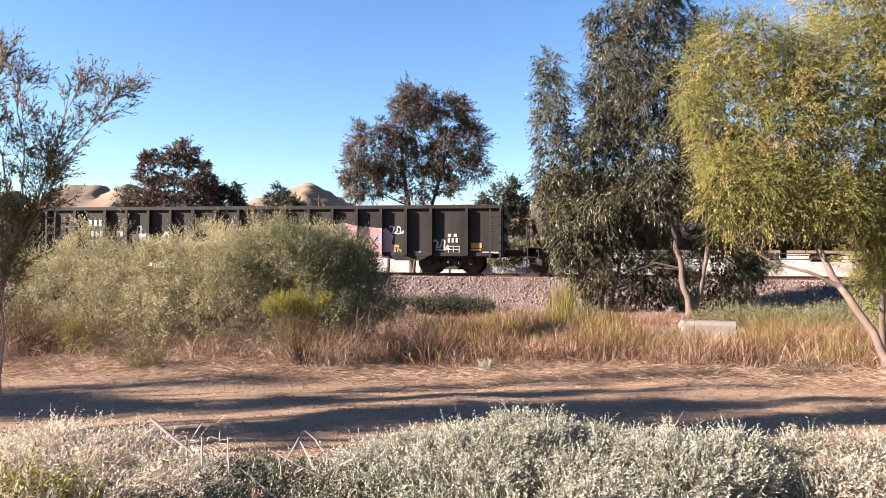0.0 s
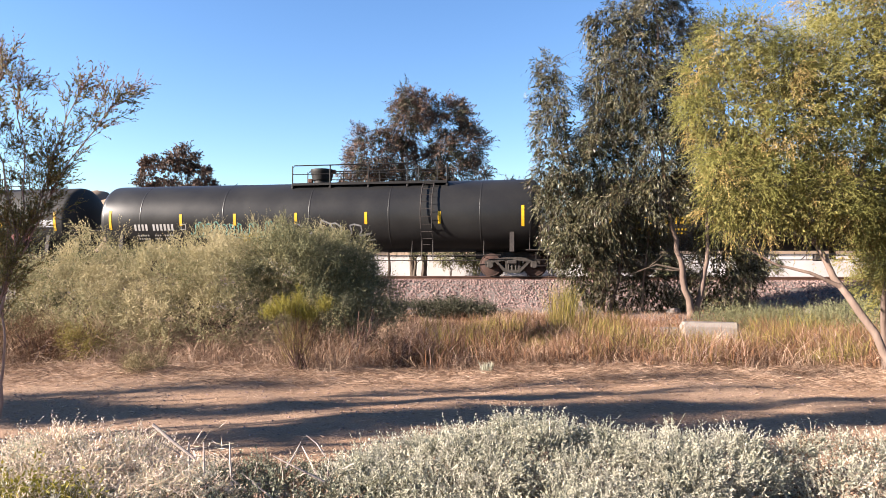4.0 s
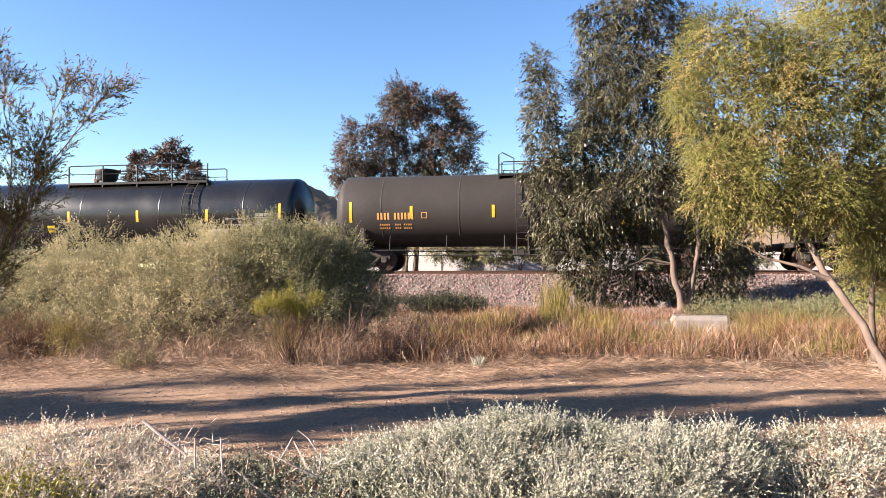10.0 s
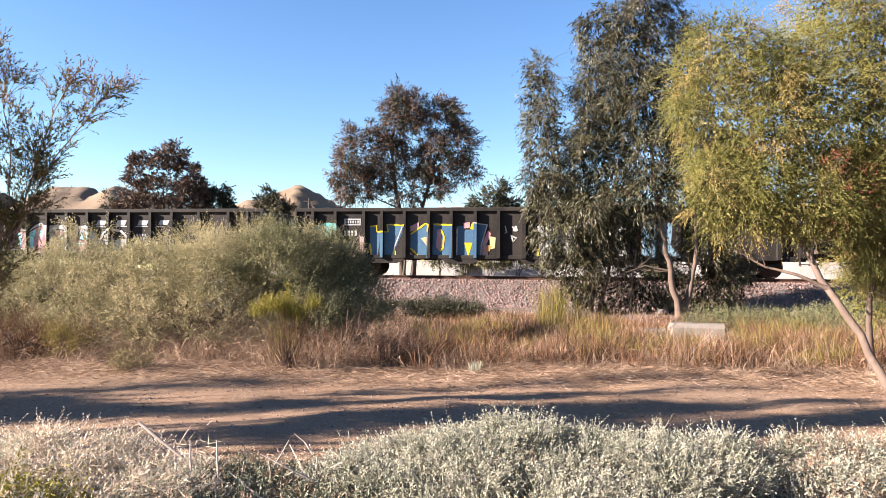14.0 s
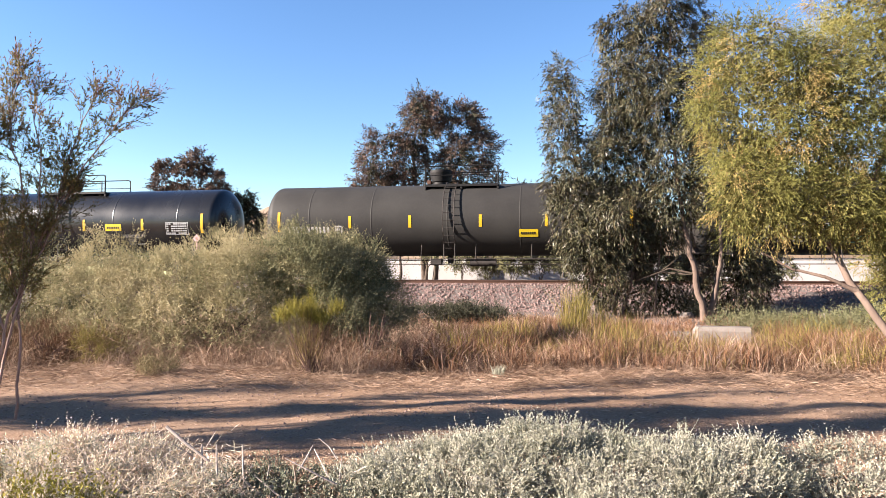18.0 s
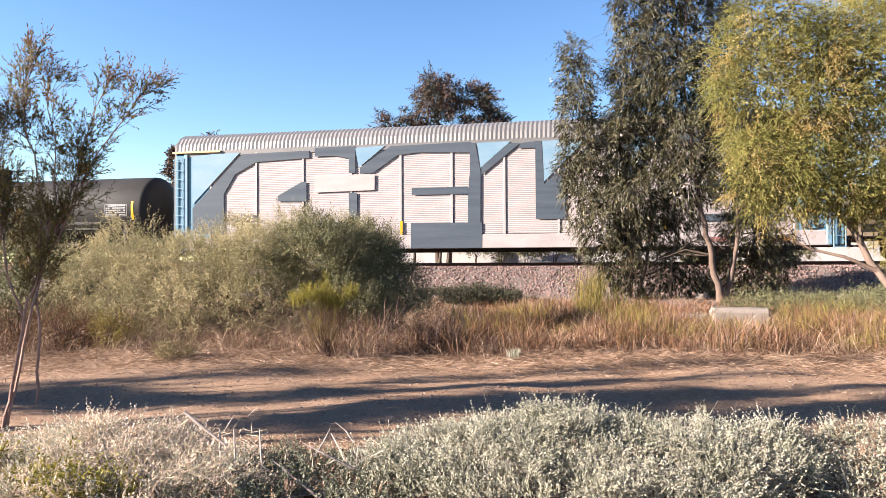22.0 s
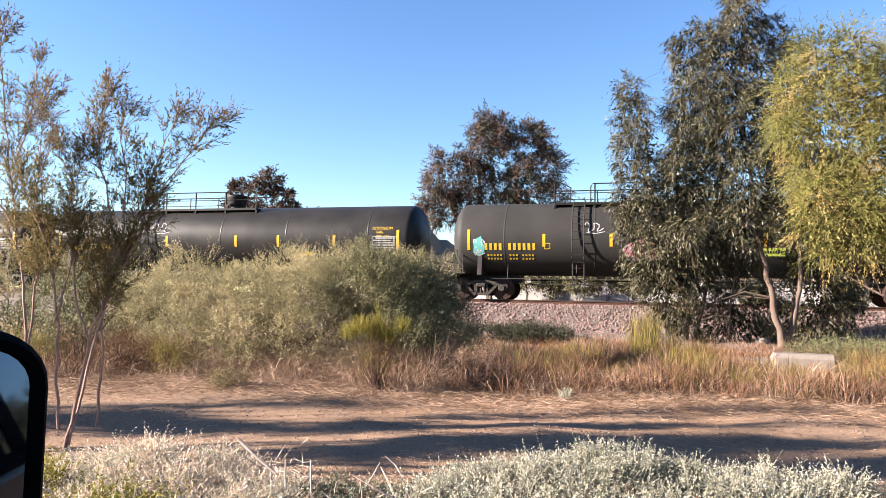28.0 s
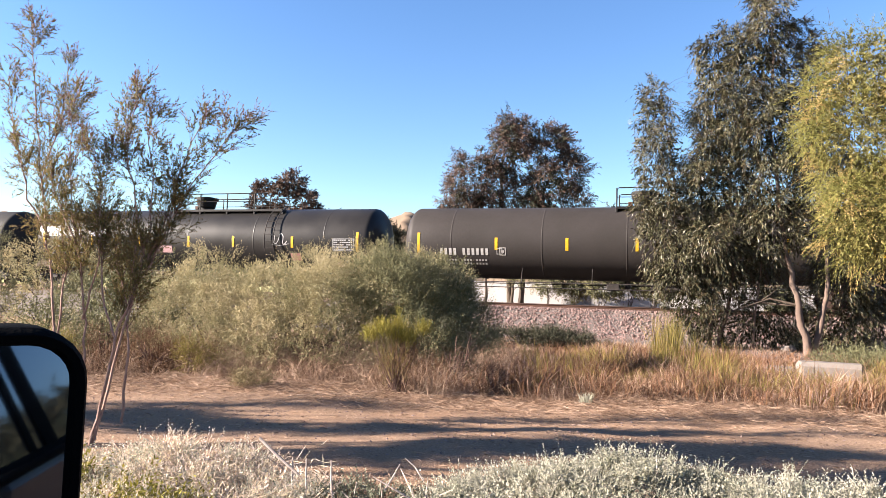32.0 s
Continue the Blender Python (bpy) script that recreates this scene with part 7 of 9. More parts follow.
def tree(label, trunks, lobes, clusters, per, leaf_l, leaf_w, spread, droop, material, seed, bark=BARK, category="tree", limbs=14, second=None, shell=0.45, lumps=6, limb_bark=None, inner=None, each=18, tuft=0.0):
    """A tree: tapered bent trunks, limbs that reach into the crown, and a crown of many leafy sprays with gaps."""
    rng = np.random.default_rng(seed)
    foot = np.array(trunks[0][0][0])
    ob = thing("tree", label, category, "", pose(*foot))
    lob = [tuple(np.array(l[:3]) - foot) + tuple(l[3:]) for l in lobes]
    tops = []
    for pts, r0, r1 in trunks:
        n = len(pts)
        fine = []
        for i in range(n - 1):
            for k in range(3):
                a = np.array(pts[i]) * (1 - k / 3) + np.array(pts[i + 1]) * (k / 3) - foot
                fine.append(a + rng.normal(0, r0 * 0.25, 3) * (i + k > 0))
        fine.append(np.array(pts[-1]) - foot)
        rad = [r0 + (r1 - r0) * (i / (len(fine) - 1)) for i in range(len(fine))]
        rad[0] *= 1.35
        part("trunk", Shape().tube(fine, rad, 10), bark, ob, "", True)
        tops += [(fine[i], rad[i]) for i in range(len(fine) // 3, len(fine))]
    cl, way, d, length = clumps(rng, lumped(rng, lob, lumps, 0.34), clusters, each, tuft or spread * 1.5, 0.1, shell, len(lob), 0.7, droop)
    for i in range(limbs):
        l = lob[i % len(lob)]
        e = np.array(l[:3]) + rng.uniform(-0.6, 0.6, 3) * np.array(l[3:])
        a, r = min((tops[rng.integers(len(tops))] for _ in range(6)), key=lambda q: np.linalg.norm(q[0] - e))
        if e[2] < a[2] - 0.3:
            e[2] = a[2] + 0.2
        m1, m2 = a * 0.65 + e * 0.35 + rng.normal(0, 0.12, 3), a * 0.3 + e * 0.7 + rng.normal(0, 0.15, 3)
        s = Shape().tube([a, m1, m2, e], [r * 0.42, r * 0.3, r * 0.2, r * 0.08], 6)
        for _ in range(3):
            b = m1 + (e - m1) * rng.uniform(0, 1)
            c = b + rng.normal(0, 0.35 * l[3], 3) + np.array([0, 0, 0.1 * l[5]])
            s.tube([b, (b + c) / 2 + rng.normal(0, 0.05, 3), c], [r * 0.22, r * 0.15, r * 0.06], 4)
        part("limb", s, limb_bark or bark, ob)
    q = sprays(rng, cl, way, length, per, leaf_l, leaf_w, 0.7, droop, d + np.array([0, 0, 0.2]))
    if second:
        sel = np.repeat(np.repeat(rng.uniform(0, 1, len(cl) // each + 1) < second[1], each)[:len(cl)], per)
        flecks("dry_foliage", q[sel], second[0], ob)
        q = q[~sel]
    flecks("crown", q, material, ob)
    # fills sky gaps; EUCIN and WILLOWIN carry the crown's inner shade as colour
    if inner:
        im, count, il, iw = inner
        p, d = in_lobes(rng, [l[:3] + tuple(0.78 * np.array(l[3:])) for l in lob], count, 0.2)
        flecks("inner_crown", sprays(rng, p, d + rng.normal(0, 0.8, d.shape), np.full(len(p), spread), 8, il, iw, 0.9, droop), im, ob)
    return ob


def sapling(label, seed, stems_pts, tufts, leafmat, tipmat=None, per=26, scale=1.0):
    """A thin young tree: bare wands that fork upwards, with feathery shoots near their ends."""
    rng = np.random.default_rng(seed)
    foot = np.array(stems_pts[0][0][0])
    ob = thing("sapling", label, "tree", "saplings by the dirt track", pose(*foot))
    feet, ways, lens, tips = [], [], [], []
    for pts, r0 in stems_pts:
        P = [np.array(p) - foot for p in pts]
        fine = []
        for i in range(len(P) - 1):
            for k in range(4):
                fine.append(P[i] * (1 - k / 4) + P[i + 1] * (k / 4) + rng.normal(0, 0.012, 3) * (i + k > 0))
        fine.append(P[-1])
        n = len(fine)
        part("stem", Shape().tube(fine, [max(0.004, r0 * (1 - 0.85 * i / n)) for i in range(n)], 6), STEMBARK, ob)
        s = Shape()
        for i in range(int(n * 0.42), n):
            f0 = i / n
            for _ in range(tufts if f0 > 0.84 else tufts + 4 if f0 < 0.58 else rng.binomial(tufts, 0.45)):
                a = fine[i]
                up = (fine[i] - fine[i - 1]) / np.linalg.norm(fine[i] - fine[i - 1])
                w = up * 0.8 + rng.normal(0, 0.55, 3) + np.array([0.05, 0, 0.25])
                w /= np.linalg.norm(w)
                L = rng.uniform(0.14, 0.44) * scale * (1.15 - 0.5 * i / n)
                m = a + w * L * 0.5 + np.array([0, 0, 0.03])
                e = a + w * L + np.array([0, 0, 0.08])
                s.tube([a, m, e], [0.0032, 0.0022, 0.0012], 3)
                for f in (0.45, 0.7, 0.95):
                    for _ in range(4):
                        feet.append(a + (e - a) * f)
                        ways.append(w + rng.normal(0, 0.5, 3) + np.array([0, 0, 0.15]))
                        lens.append(rng.uniform(0.05, 0.16) * scale)
                        tips.append(f > 0.9 and i > 0.75 * n)
        tagged(part("twig_growth", s, TWIG, ob), kind="stuff")
    feet, ways, lens, tips = np.array(feet), np.array(ways), np.array(lens), np.array(tips)
    q = sprays(rng, feet, ways, lens, per // 3, 0.034, 0.011, 0.6)
    t = np.repeat(tips, per // 3)
    flecks("foliage", q[~t], leafmat, ob)
    if tipmat is not None and t.any():
        tagged(flecks("seed_growth", q[t], tipmat, ob), kind="stuff")
    return ob


def scatter_grass(name, label, material, n, region, hmin, hmax, width, lean, seed, clump=0.0, skip=None):
    """Grass over a stretch of ground (x0, x1, y0, y1), one object of many blades."""
    rng = np.random.default_rng(seed)
    x0, x1, y0, y1 = region
    if clump:
        m = max(1, n // 110)
        cx, cy = rng.uniform(x0, x1, m), y0 + (y1 - y0) * rng.uniform(0, 1, m) ** 1.25
        k = rng.integers(0, m, n)
        x, y = cx[k] + rng.normal(0, clump, n), cy[k] + rng.normal(0, clump, n)
        hs = (0.3 + 0.9 * rng.uniform(0, 1, m) ** 1.6)[k]
    else:
        x, y, hs = rng.uniform(x0, x1, n), rng.uniform(y0, y1, n), np.ones(n)
    keep = np.ones(n, bool)
    if skip:
        keep = ~skip(x, y)
    x, y, hs = x[keep], y[keep], hs[keep]
    z = np.array([ground_z(a, b) for a, b in zip(x, y)]) - 0.01
    foot = np.stack([x, y, z], 1)
    h = rng.uniform(hmin, hmax, len(x)) * hs
    ob = flecks(name, blade_quads(rng, foot, h, width * rng.uniform(0.7, 1.4, len(x)), rng.uniform(0.02, lean, len(x))), material)
    return tagged(ob, label, "grass", "", "stuff")


def straw_mat(label, n, region, seed, lmin=0.15, lmax=0.6, rise=0.06, power=1.0, material=None, tilt=0.12, thick=0.009):
    """Broken dry stalks lying in a loose mat."""
    rng = np.random.default_rng(seed)
    x0, x1, y0, y1 = region
    x = rng.uniform(x0, x1, n)
    y = y0 + (y1 - y0) * rng.uniform(0, 1, n) ** power
    z = np.array([ground_z(a, b) for a, b in zip(x, y)]) + np.abs(rng.normal(0, rise, n)) + 0.006
    az = rng.normal(0, 1.1, n) + rng.choice([0, np.pi], n)
    d = np.stack([np.cos(az), np.sin(az) * 0.8, rng.normal(0, tilt, n)], 1)
    q = leaf_quads(rng, np.stack([x, y, z], 1), d, rng.uniform(lmin, lmax, n), rng.uniform(0.35, 1.0, n) * thick, 0.5)
    q[:, :, 2] = np.maximum(q[:, :, 2], z[:, None] * 0 + 0.004 + np.array([ground_z(a, b) for a, b in zip(x, y)])[:, None])
    return tagged(flecks("dry_litter", q, material or STRAW), label, "dry litter", "", "stuff")


def foreground():
    g = "bushes along the near edge of the dirt track"
    bush("silvery saltbush thick with pale small leaves", [(0.55, 5.15, 0.176, 0.75, 0.62, 0.248), (0.05, 5.0, 0.144, 0.72, 0.6, 0.211), (1.25, 5.0, 0.16, 0.75, 0.62, 0.223), (1.85, 5.05, 0.16, 0.6, 0.55, 0.223), (-0.35, 4.85, 0.08, 0.5, 0.5, 0.186), (0.9, 4.55, 0.08, 1.0, 0.5, 0.186)],
         14000, 11, 0.018, 0.0105, 0.11, SILVERL, 21, [(0.7, 5.0, 0.0), (1.5, 5.0, 0.0), (0.1, 4.9, 0)], DRYTWIG, 16, 0.7, "bush", g, 0.15, None, 11, 0.13, 0.9, 0.006)
    bush("sparse pinkish grey saltbush with bare tips", [(3.0, 5.2, 0.12, 0.55, 0.5, 0.186), (3.8, 5.3, 0.12, 0.6, 0.5, 0.198), (4.6, 5.4, 0.12, 0.6, 0.5, 0.198), (2.9, 4.6, 0.04, 0.6, 0.4, 0.155)],
         4200, 11, 0.018, 0.0105, 0.15, SILVERL, 22, [(3.2, 5.1, 0.0), (4.2, 5.2, 0)], DRYTWIG, 14, 0.8, "bush", g, 0.15, (STRAW, 0.2), 11, 0.14, 0.9, 0.006)
    bush("bleached half-dead bush with a few fresh leaves", [(-2.6, 5.0, 0.16, 0.6, 0.5, 0.223), (-3.15, 5.1, 0.10, 0.45, 0.45, 0.20), (-2.0, 4.8, 0.08, 0.6, 0.5, 0.174), (-4.2, 5.4, 0.0, 0.6, 0.5, 0.13), (-2.5, 4.3, 0.04, 0.9, 0.4, 0.186)],
         6000, 10, 0.022, 0.0085, 0.16, PALESTRAW, 23, [(-2.6, 4.9, 0.0), (-3.4, 5.1, 0)], DRYTWIG, 18, 0.7, "bush", g, 0.15, (SILVERL, 0.45), 11, 0.14, 0.9, 0.006)
    bush("low grey brush of dry twigs and leaves", [(-1.2, 4.9, 0.04, 0.7, 0.5, 0.149), (-0.9, 4.5, 0.016, 0.7, 0.4, 0.136), (-1.7, 4.5, 0.016, 0.6, 0.4, 0.149)],
         2800, 11, 0.018, 0.0105, 0.12, GREYLEAF, 24, [(-1.2, 4.8, 0.0)], DRYTWIG, 12, 0.5, "bush", g, 0.15, (STRAW, 0.3), 11, 0.12, 0.9, 0.006)
    bush("small fresh weed with yellow-green leaves", [(-2.35, 4.25, 0.096, 0.3, 0.2, 0.124), (-2.9, 4.3, 0.12, 0.4, 0.2, 0.136), (-3.4, 4.6, 0.12, 0.4, 0.3, 0.155)],
         900, 8, 0.035, 0.014, 0.14, CHARTR, 25, [(-2.6, 4.3, 0.0)], TWIG, 6, 0.9, "weed", g, 0.0)
    # bare twigs and broken stalks that stand out of the dead bush
    rng = np.random.default_rng(9)
    ob = thing("dead_brush", "bleached bare dead branches", "dead brush", "", pose(-2.0, 4.8, 0))
    for i in range(26):
        a = np.array([rng.uniform(-1.5, 1.3), rng.uniform(-0.3, 0.5), rng.uniform(0.08, 0.24)])
        az, el = rng.uniform(0, 6.28), rng.uniform(0.05, 0.9)
        L = rng.uniform(0.15, 0.42)
        e = a + L * np.array([math.cos(az) * math.cos(el), math.sin(az) * math.cos(el), math.sin(el)])
        part("branch", Shape().tube([a, (a + e) / 2 + rng.normal(0, 0.015, 3), e], [0.008, 0.006, 0.003], 5), DRYTWIG, ob)
    part("branch", Shape().tube([(0.02, 0.0, 0.56), (0.16, -0.03, 0.46), (0.34, -0.06, 0.34)], [0.011, 0.010, 0.008], 6), DRYTWIG, ob)
    for dx in (0.32, 0.42, 0.6):
        part("branch", Shape().tube([(dx, -0.1, 0.15), (dx - 0.03, -0.05, 0.32), (dx - 0.05, 0, 0.44)], [0.010, 0.008, 0.005], 6), DRYTWIG, ob)


def off_slab(x, y):
    """The trodden strip before the concrete headwall, bare of grass."""
    return (x > 4.7) & (x < 7.5) & (y > 14.6) & (y < 18.2)


def midground():
    bush("large rounded tan-green bush with a dark far side", [(-3.0, 14.4, 1.25, 1.6, 1.4, 1.22), (-4.4, 14.2, 1.1, 1.6, 1.4, 1.18), (-5.8, 14.0, 0.95, 1.4, 1.3, 1.12), (-7.1, 13.9, 0.85, 1.2, 1.2, 1.12), (-2.4, 14.3, 0.9, 0.95, 1.2, 1.0), (-4.4, 13.3, 0.5, 2.0, 0.9, 0.9), (-2.4, 13.7, 0.4, 1.0, 0.9, 0.9), (-6.4, 13.3, 0.4, 1.3, 0.8, 0.8)],
         19000, 9, 0.037, 0.017, 0.22, SAGE, 31, [(-3.6, 14.2, 0.0), (-5.0, 13.8, 0), (-2.6, 14.2, 0), (-6.6, 13.8, 0)], BARK, 26, 0.6, "bush", "", 0.3, None, 20, 0.30, 0.9)
    # greener leaves whose darker colour also stands in for the tan bush's shaded side
    bush("dull green shrub in the tan bush, standing for its shaded side too", [(-1.75, 14.7, 0.8, 0.7, 0.9, 0.95), (-1.4, 14.9, 0.45, 0.55, 0.8, 0.65), (-2.3, 14.4, 1.35, 0.85, 1.0, 1.1), (-3.0, 13.7, 1.6, 0.8, 0.75, 0.85), (-2.2, 13.5, 0.9, 0.8, 0.7, 0.8)],
         8400, 9, 0.040, 0.018, 0.28, GREENSAGE, 32, [(-1.7, 14.7, 0.0)], BARK, 12, 0.7, "bush", "", 0.3, None, 20, 0.30)
    # bare bleached twigs fanning up out of the foot of the bushes
    rng = np.random.default_rng(33)
    n = 3400
    foot = np.stack([rng.uniform(-7.6, -0.5, n), rng.uniform(12.7, 13.5, n), np.zeros(n)], 1)
    foot[:, 2] = [ground_z(a, b) + 0.45 * rng.uniform(0, 1) ** 2 for a, b in foot[:, :2]]
    way = np.array([0.1, -0.25, 0.75]) + rng.normal(0, 0.45, (n, 3))
    q = leaf_quads(rng, foot + unit(way) * 0.2, way, rng.uniform(0.2, 0.62, n), rng.uniform(0.004, 0.010, n), 0.4)
    tagged(flecks("bare_twigs", q, STRAW), "bleached bare twigs at the foot of the bushes", "twigs", "", "stuff")
    for i, (x, y, rx, rz) in enumerate(((-8.6, 17.5, 1.8, 1.3), (-11.2, 18.2, 2.0, 1.42), (-14.2, 18.5, 2.2, 1.45), (-17.5, 19, 2.4, 1.5), (-7.2, 19.5, 2.2, 1.35), (-9.4, 14.2, 1.5, 0.9))):
        bush("grey-green bush in a rank of saltbush", [(x, y, rz * 0.85, rx, 1.3, rz * 1.15), (x + 0.8, y - 0.6, rz * 0.5, rx * 0.6, 0.9, rz * 0.8), (x - 0.9, y - 0.4, rz * 0.5, rx * 0.6, 0.9, rz * 0.85)],
             2000, 8, 0.058, 0.026, 0.26, GREENSAGE if i % 2 else SAGE, 40 + i, [(x, y, 0.0)], BARK, 10, 0.6, "bush", "saltbush behind the dirt track", 0.1)
    for i, (x, y, h) in enumerate(((-0.7, 22.3, 0.42), (0.1, 22.1, 0.52), (0.8, 21.9, 0.4))):
        bush("low dark shrub at the foot of the ballast", [(x, y, 0.2 + h * 0.4, 0.9, 0.5, h * 0.55), (x + 0.6, y - 0.3, 0.2 + h * 0.25, 0.7, 0.4, h * 0.4)],
             800, 8, 0.06, 0.025, 0.2, FARGREEN, 180 + i, [(x, y, 0.22)], BARK, 5, 0.5, "bush", "shrubs at the foot of the ballast", 0.1)
    for i, (x, y, h) in enumerate(((9.0, 18.4, 0.55), (10.3, 18.6, 0.65), (8.0, 19.2, 0.5), (11.7, 18.8, 0.75), (12.9, 19.2, 0.8), (9.6, 17.2, 0.45))):
        bush("grey-green low shrub below the trees", [(x, y, h * 0.45, 0.9, 0.7, h * 0.6), (x + 0.5, y - 0.3, h * 0.3, 0.7, 0.5, h * 0.5)],
             1100, 9, 0.05, 0.018, 0.22, GREENSAGE, 55 + i, [(x, y, 0.05)], BARK, 6, 0.6, "bush", "shrubs below the trees", 0.1)
    # the yellow-green broom: a fan of reddish stems under feathery heads
    rng = np.random.default_rng(61)
    ob = thing("shrub", "bright yellow-green feathery shrub on reddish stems", "shrub", "", pose(-2.35, 11.3, 0))
    heads = [(-0.44, 0, 0.90, 0.17, 0.17, 0.11), (-0.20, -0.1, 1.00, 0.16, 0.16, 0.13), (0.02, 0, 1.10, 0.07, 0.09, 0.22), (0.42, 0.05, 1.02, 0.13, 0.14, 0.13), (-0.02, 0.1, 0.92, 0.2, 0.2, 0.13), (0.2, 0.0, 0.86, 0.16, 0.16, 0.12)]
    for i in range(40):
        h = heads[i % 6]
        e = np.array(h[:3]) + rng.uniform(-1, 1, 3) * np.array(h[3:]) * 0.8
        b = np.array([rng.normal(0.02, 0.07), rng.normal(0, 0.06), 0])
        part("stem", Shape().tube([b, b * 0.5 + e * 0.5 + np.array([0, 0, -0.05]) + rng.normal(0, 0.02, 3), e], [0.009, 0.006, 0.002], 4), TWIG, ob)
    p, d = in_lobes(rng, heads, 1300, 0.2)
    flecks("foliage", sprays(rng, p, d * 0.3 + np.array([0, 0, 1.0]) + rng.normal(0, 0.25, d.shape), rng.uniform(0.06, 0.18, len(p)), 10, 0.035, 0.006, 0.35), CHARTR, ob)
    p, d = in_lobes(rng, [(-0.05, 0, 0.55, 0.36, 0.25, 0.34), (0.0, 0, 0.3, 0.22, 0.2, 0.3)], 420, 0.3)
    flecks("lower_foliage", sprays(rng, p, d * 0.4 + np.array([0, 0, 0.9]) + rng.normal(0, 0.3, d.shape), rng.uniform(0.08, 0.2, len(p)), 7, 0.03, 0.005, 0.4), GREENGRASS, ob)
    p, d = in_lobes(rng, [(0.12, 0, 0.5, 0.34, 0.25, 0.35)], 420, 0.3)
    flecks("dry_foliage", sprays(rng, p, d * 0.3 + np.array([0, 0, 0.9]) + rng.normal(0, 0.3, d.shape), rng.uniform(0.08, 0.2, len(p)), 7, 0.035, 0.006, 0.4), RUSSET, ob)
    # small plants of the verge
    for i, (x, y, h, m, lab) in enumerate(((-7.2, 12.2, 0.75, RUSSET, "russet dead shrub among dry grass"), (-8.4, 12.6, 0.8, RUSSET, "russet dead shrub among dry grass"), (-6.3, 12.0, 0.55, GREENGRASS, "yellowing low broom on the verge"), (-9.3, 12.4, 0.6, GREENGRASS, "yellowing low broom on the verge"),
                                            (-0.75, 11.9, 0.6, STRAW, "dry twiggy weed on the verge"), (-4.75, 10.8, 0.2, DRYOLIVE, "small olive weed on bare earth"), (-1.5, 12.6, 1.2, DARKSAGE, "thin grey-green weed beside the bush"))):
        bush(lab, [(x, y, h * 0.55, h * 0.55, 0.3, h * 0.5), (x + 0.3, y, h * 0.4, h * 0.4, 0.25, h * 0.4)], 420, 9, 0.045, 0.007, 0.2, m, 70 + i, [(x, y, 0.0)], TWIG, 10, 1.6, "shrub", "", 0.2)
    scatter_grass("tall_grass", "tall dry orange-brown grass in ragged clumps along the verge", DRYGRASS, 30000, (-2.2, 13, 11.7, 16.2), 0.15, 0.75, 0.012, 1.3, 81, 0.22, off_slab)
    scatter_grass("tall_grass", "rust-coloured dead grass among the clumps", RUSSET, 14000, (-1.5, 13, 12.0, 17.5), 0.2, 0.65, 0.011, 0.9, 88, 0.2, off_slab)
    scatter_grass("tall_grass", "bleached leaning grass stalks among the clumps", STRAW, 8000, (-2.2, 13, 11.6, 15.5), 0.15, 0.7, 0.010, 1.5, 89, 0.3, off_slab)
    scatter_grass("tall_grass", "pale dry grass on the rise to the track", DRYGRASS, 18000, (-4, 14, 16.2, 21.4), 0.12, 0.42, 0.012, 1.2, 82, 0.35, off_slab)
    scatter_grass("tall_grass", "dry grass at the foot of the ballast", STRAW, 7000, (-4, 7, 19.0, 22.6), 0.10, 0.35, 0.013, 1.6, 100, 0.3)
    scatter_grass("yellow_grass", "yellow-green grass tufts among dry grass", GREENGRASS, 15000, (-0.5, 10, 12.2, 18.0), 0.25, 0.75, 0.011, 0.7, 83, 0.18, off_slab)
    scatter_grass("left_grass", "dry grass in front of the bushes", STRAW, 8000, (-12, -1.5, 11.8, 13.0), 0.1, 0.5, 0.011, 1.2, 84, 0.22)
    scatter_grass("left_grass", "rust-coloured dead grass below the bushes", RUSSET, 5000, (-12, -6.2, 12.2, 13.4), 0.2, 0.8, 0.012, 0.8, 90, 0.2)
    scatter_grass("tall_reed", "clump of tall yellow-green stalks", GREENGRASS, 420, (2.6, 3.2, 16.6, 17.5), 0.5, 1.5, 0.011, 0.4, 85)
    scatter_grass("tall_reed", "clump of tall yellow-green stalks", GREENGRASS, 260, (3.1, 3.7, 16.6, 17.5), 0.3, 1.0, 0.011, 0.5, 86)
    scatter_grass("pale_tuft", "pale silvery grass tuft", SILVERL, 160, (0.62, 0.8, 11.15, 11.3), 0.08, 0.24, 0.012, 0.7, 87)
    straw_mat("mat of bleached broken stalks beside the track", 68000, (-9, 10, 9.4, 12.1), 91, 0.05, 0.26, 0.04, 0.5, None, 0.2, 0.008)
    straw_mat("scattered dry stalks over bare earth", 9000, (-9, 9, 5.6, 9.8), 92, 0.03, 0.12, 0.006, 0.6)
    straw_mat("dry stalks under the bushes", 7000, (-5, 6, 3.8, 6.0), 93, 0.06, 0.25, 0.02)
    straw_mat("tangle of pale stalks in the tall grass", 12000, (-2.5, 12, 11.2, 14.0), 94, 0.12, 0.45, 0.14, 0.8, None, 0.5, 0.008)
    straw_mat("tangle of pale stalks below the bushes", 11000, (-9, -1, 11.4, 13.2), 96, 0.12, 0.42, 0.2, 0.7, None, 0.6, 0.008)
    straw_mat("tangle of pale bare twigs at the foot of the bushes", 6000, (-8, -0.6, 12.4, 13.5), 99, 0.2, 0.6, 0.35, 0.8, None, 0.8, 0.008)
    straw_mat("tangle of bleached stalks on the dead bush", 6500, (-3.5, -1.5, 4.2, 5.3), 97, 0.05, 0.20, 0.13, 0.9, PALESTRAW, 0.5, 0.006)
    straw_mat("tangle of bleached stalks beside the silvery bush", 2500, (2.5, 5.0, 4.5, 5.6), 98, 0.05, 0.20, 0.10, 0.9, PALESTRAW, 0.5, 0.006)
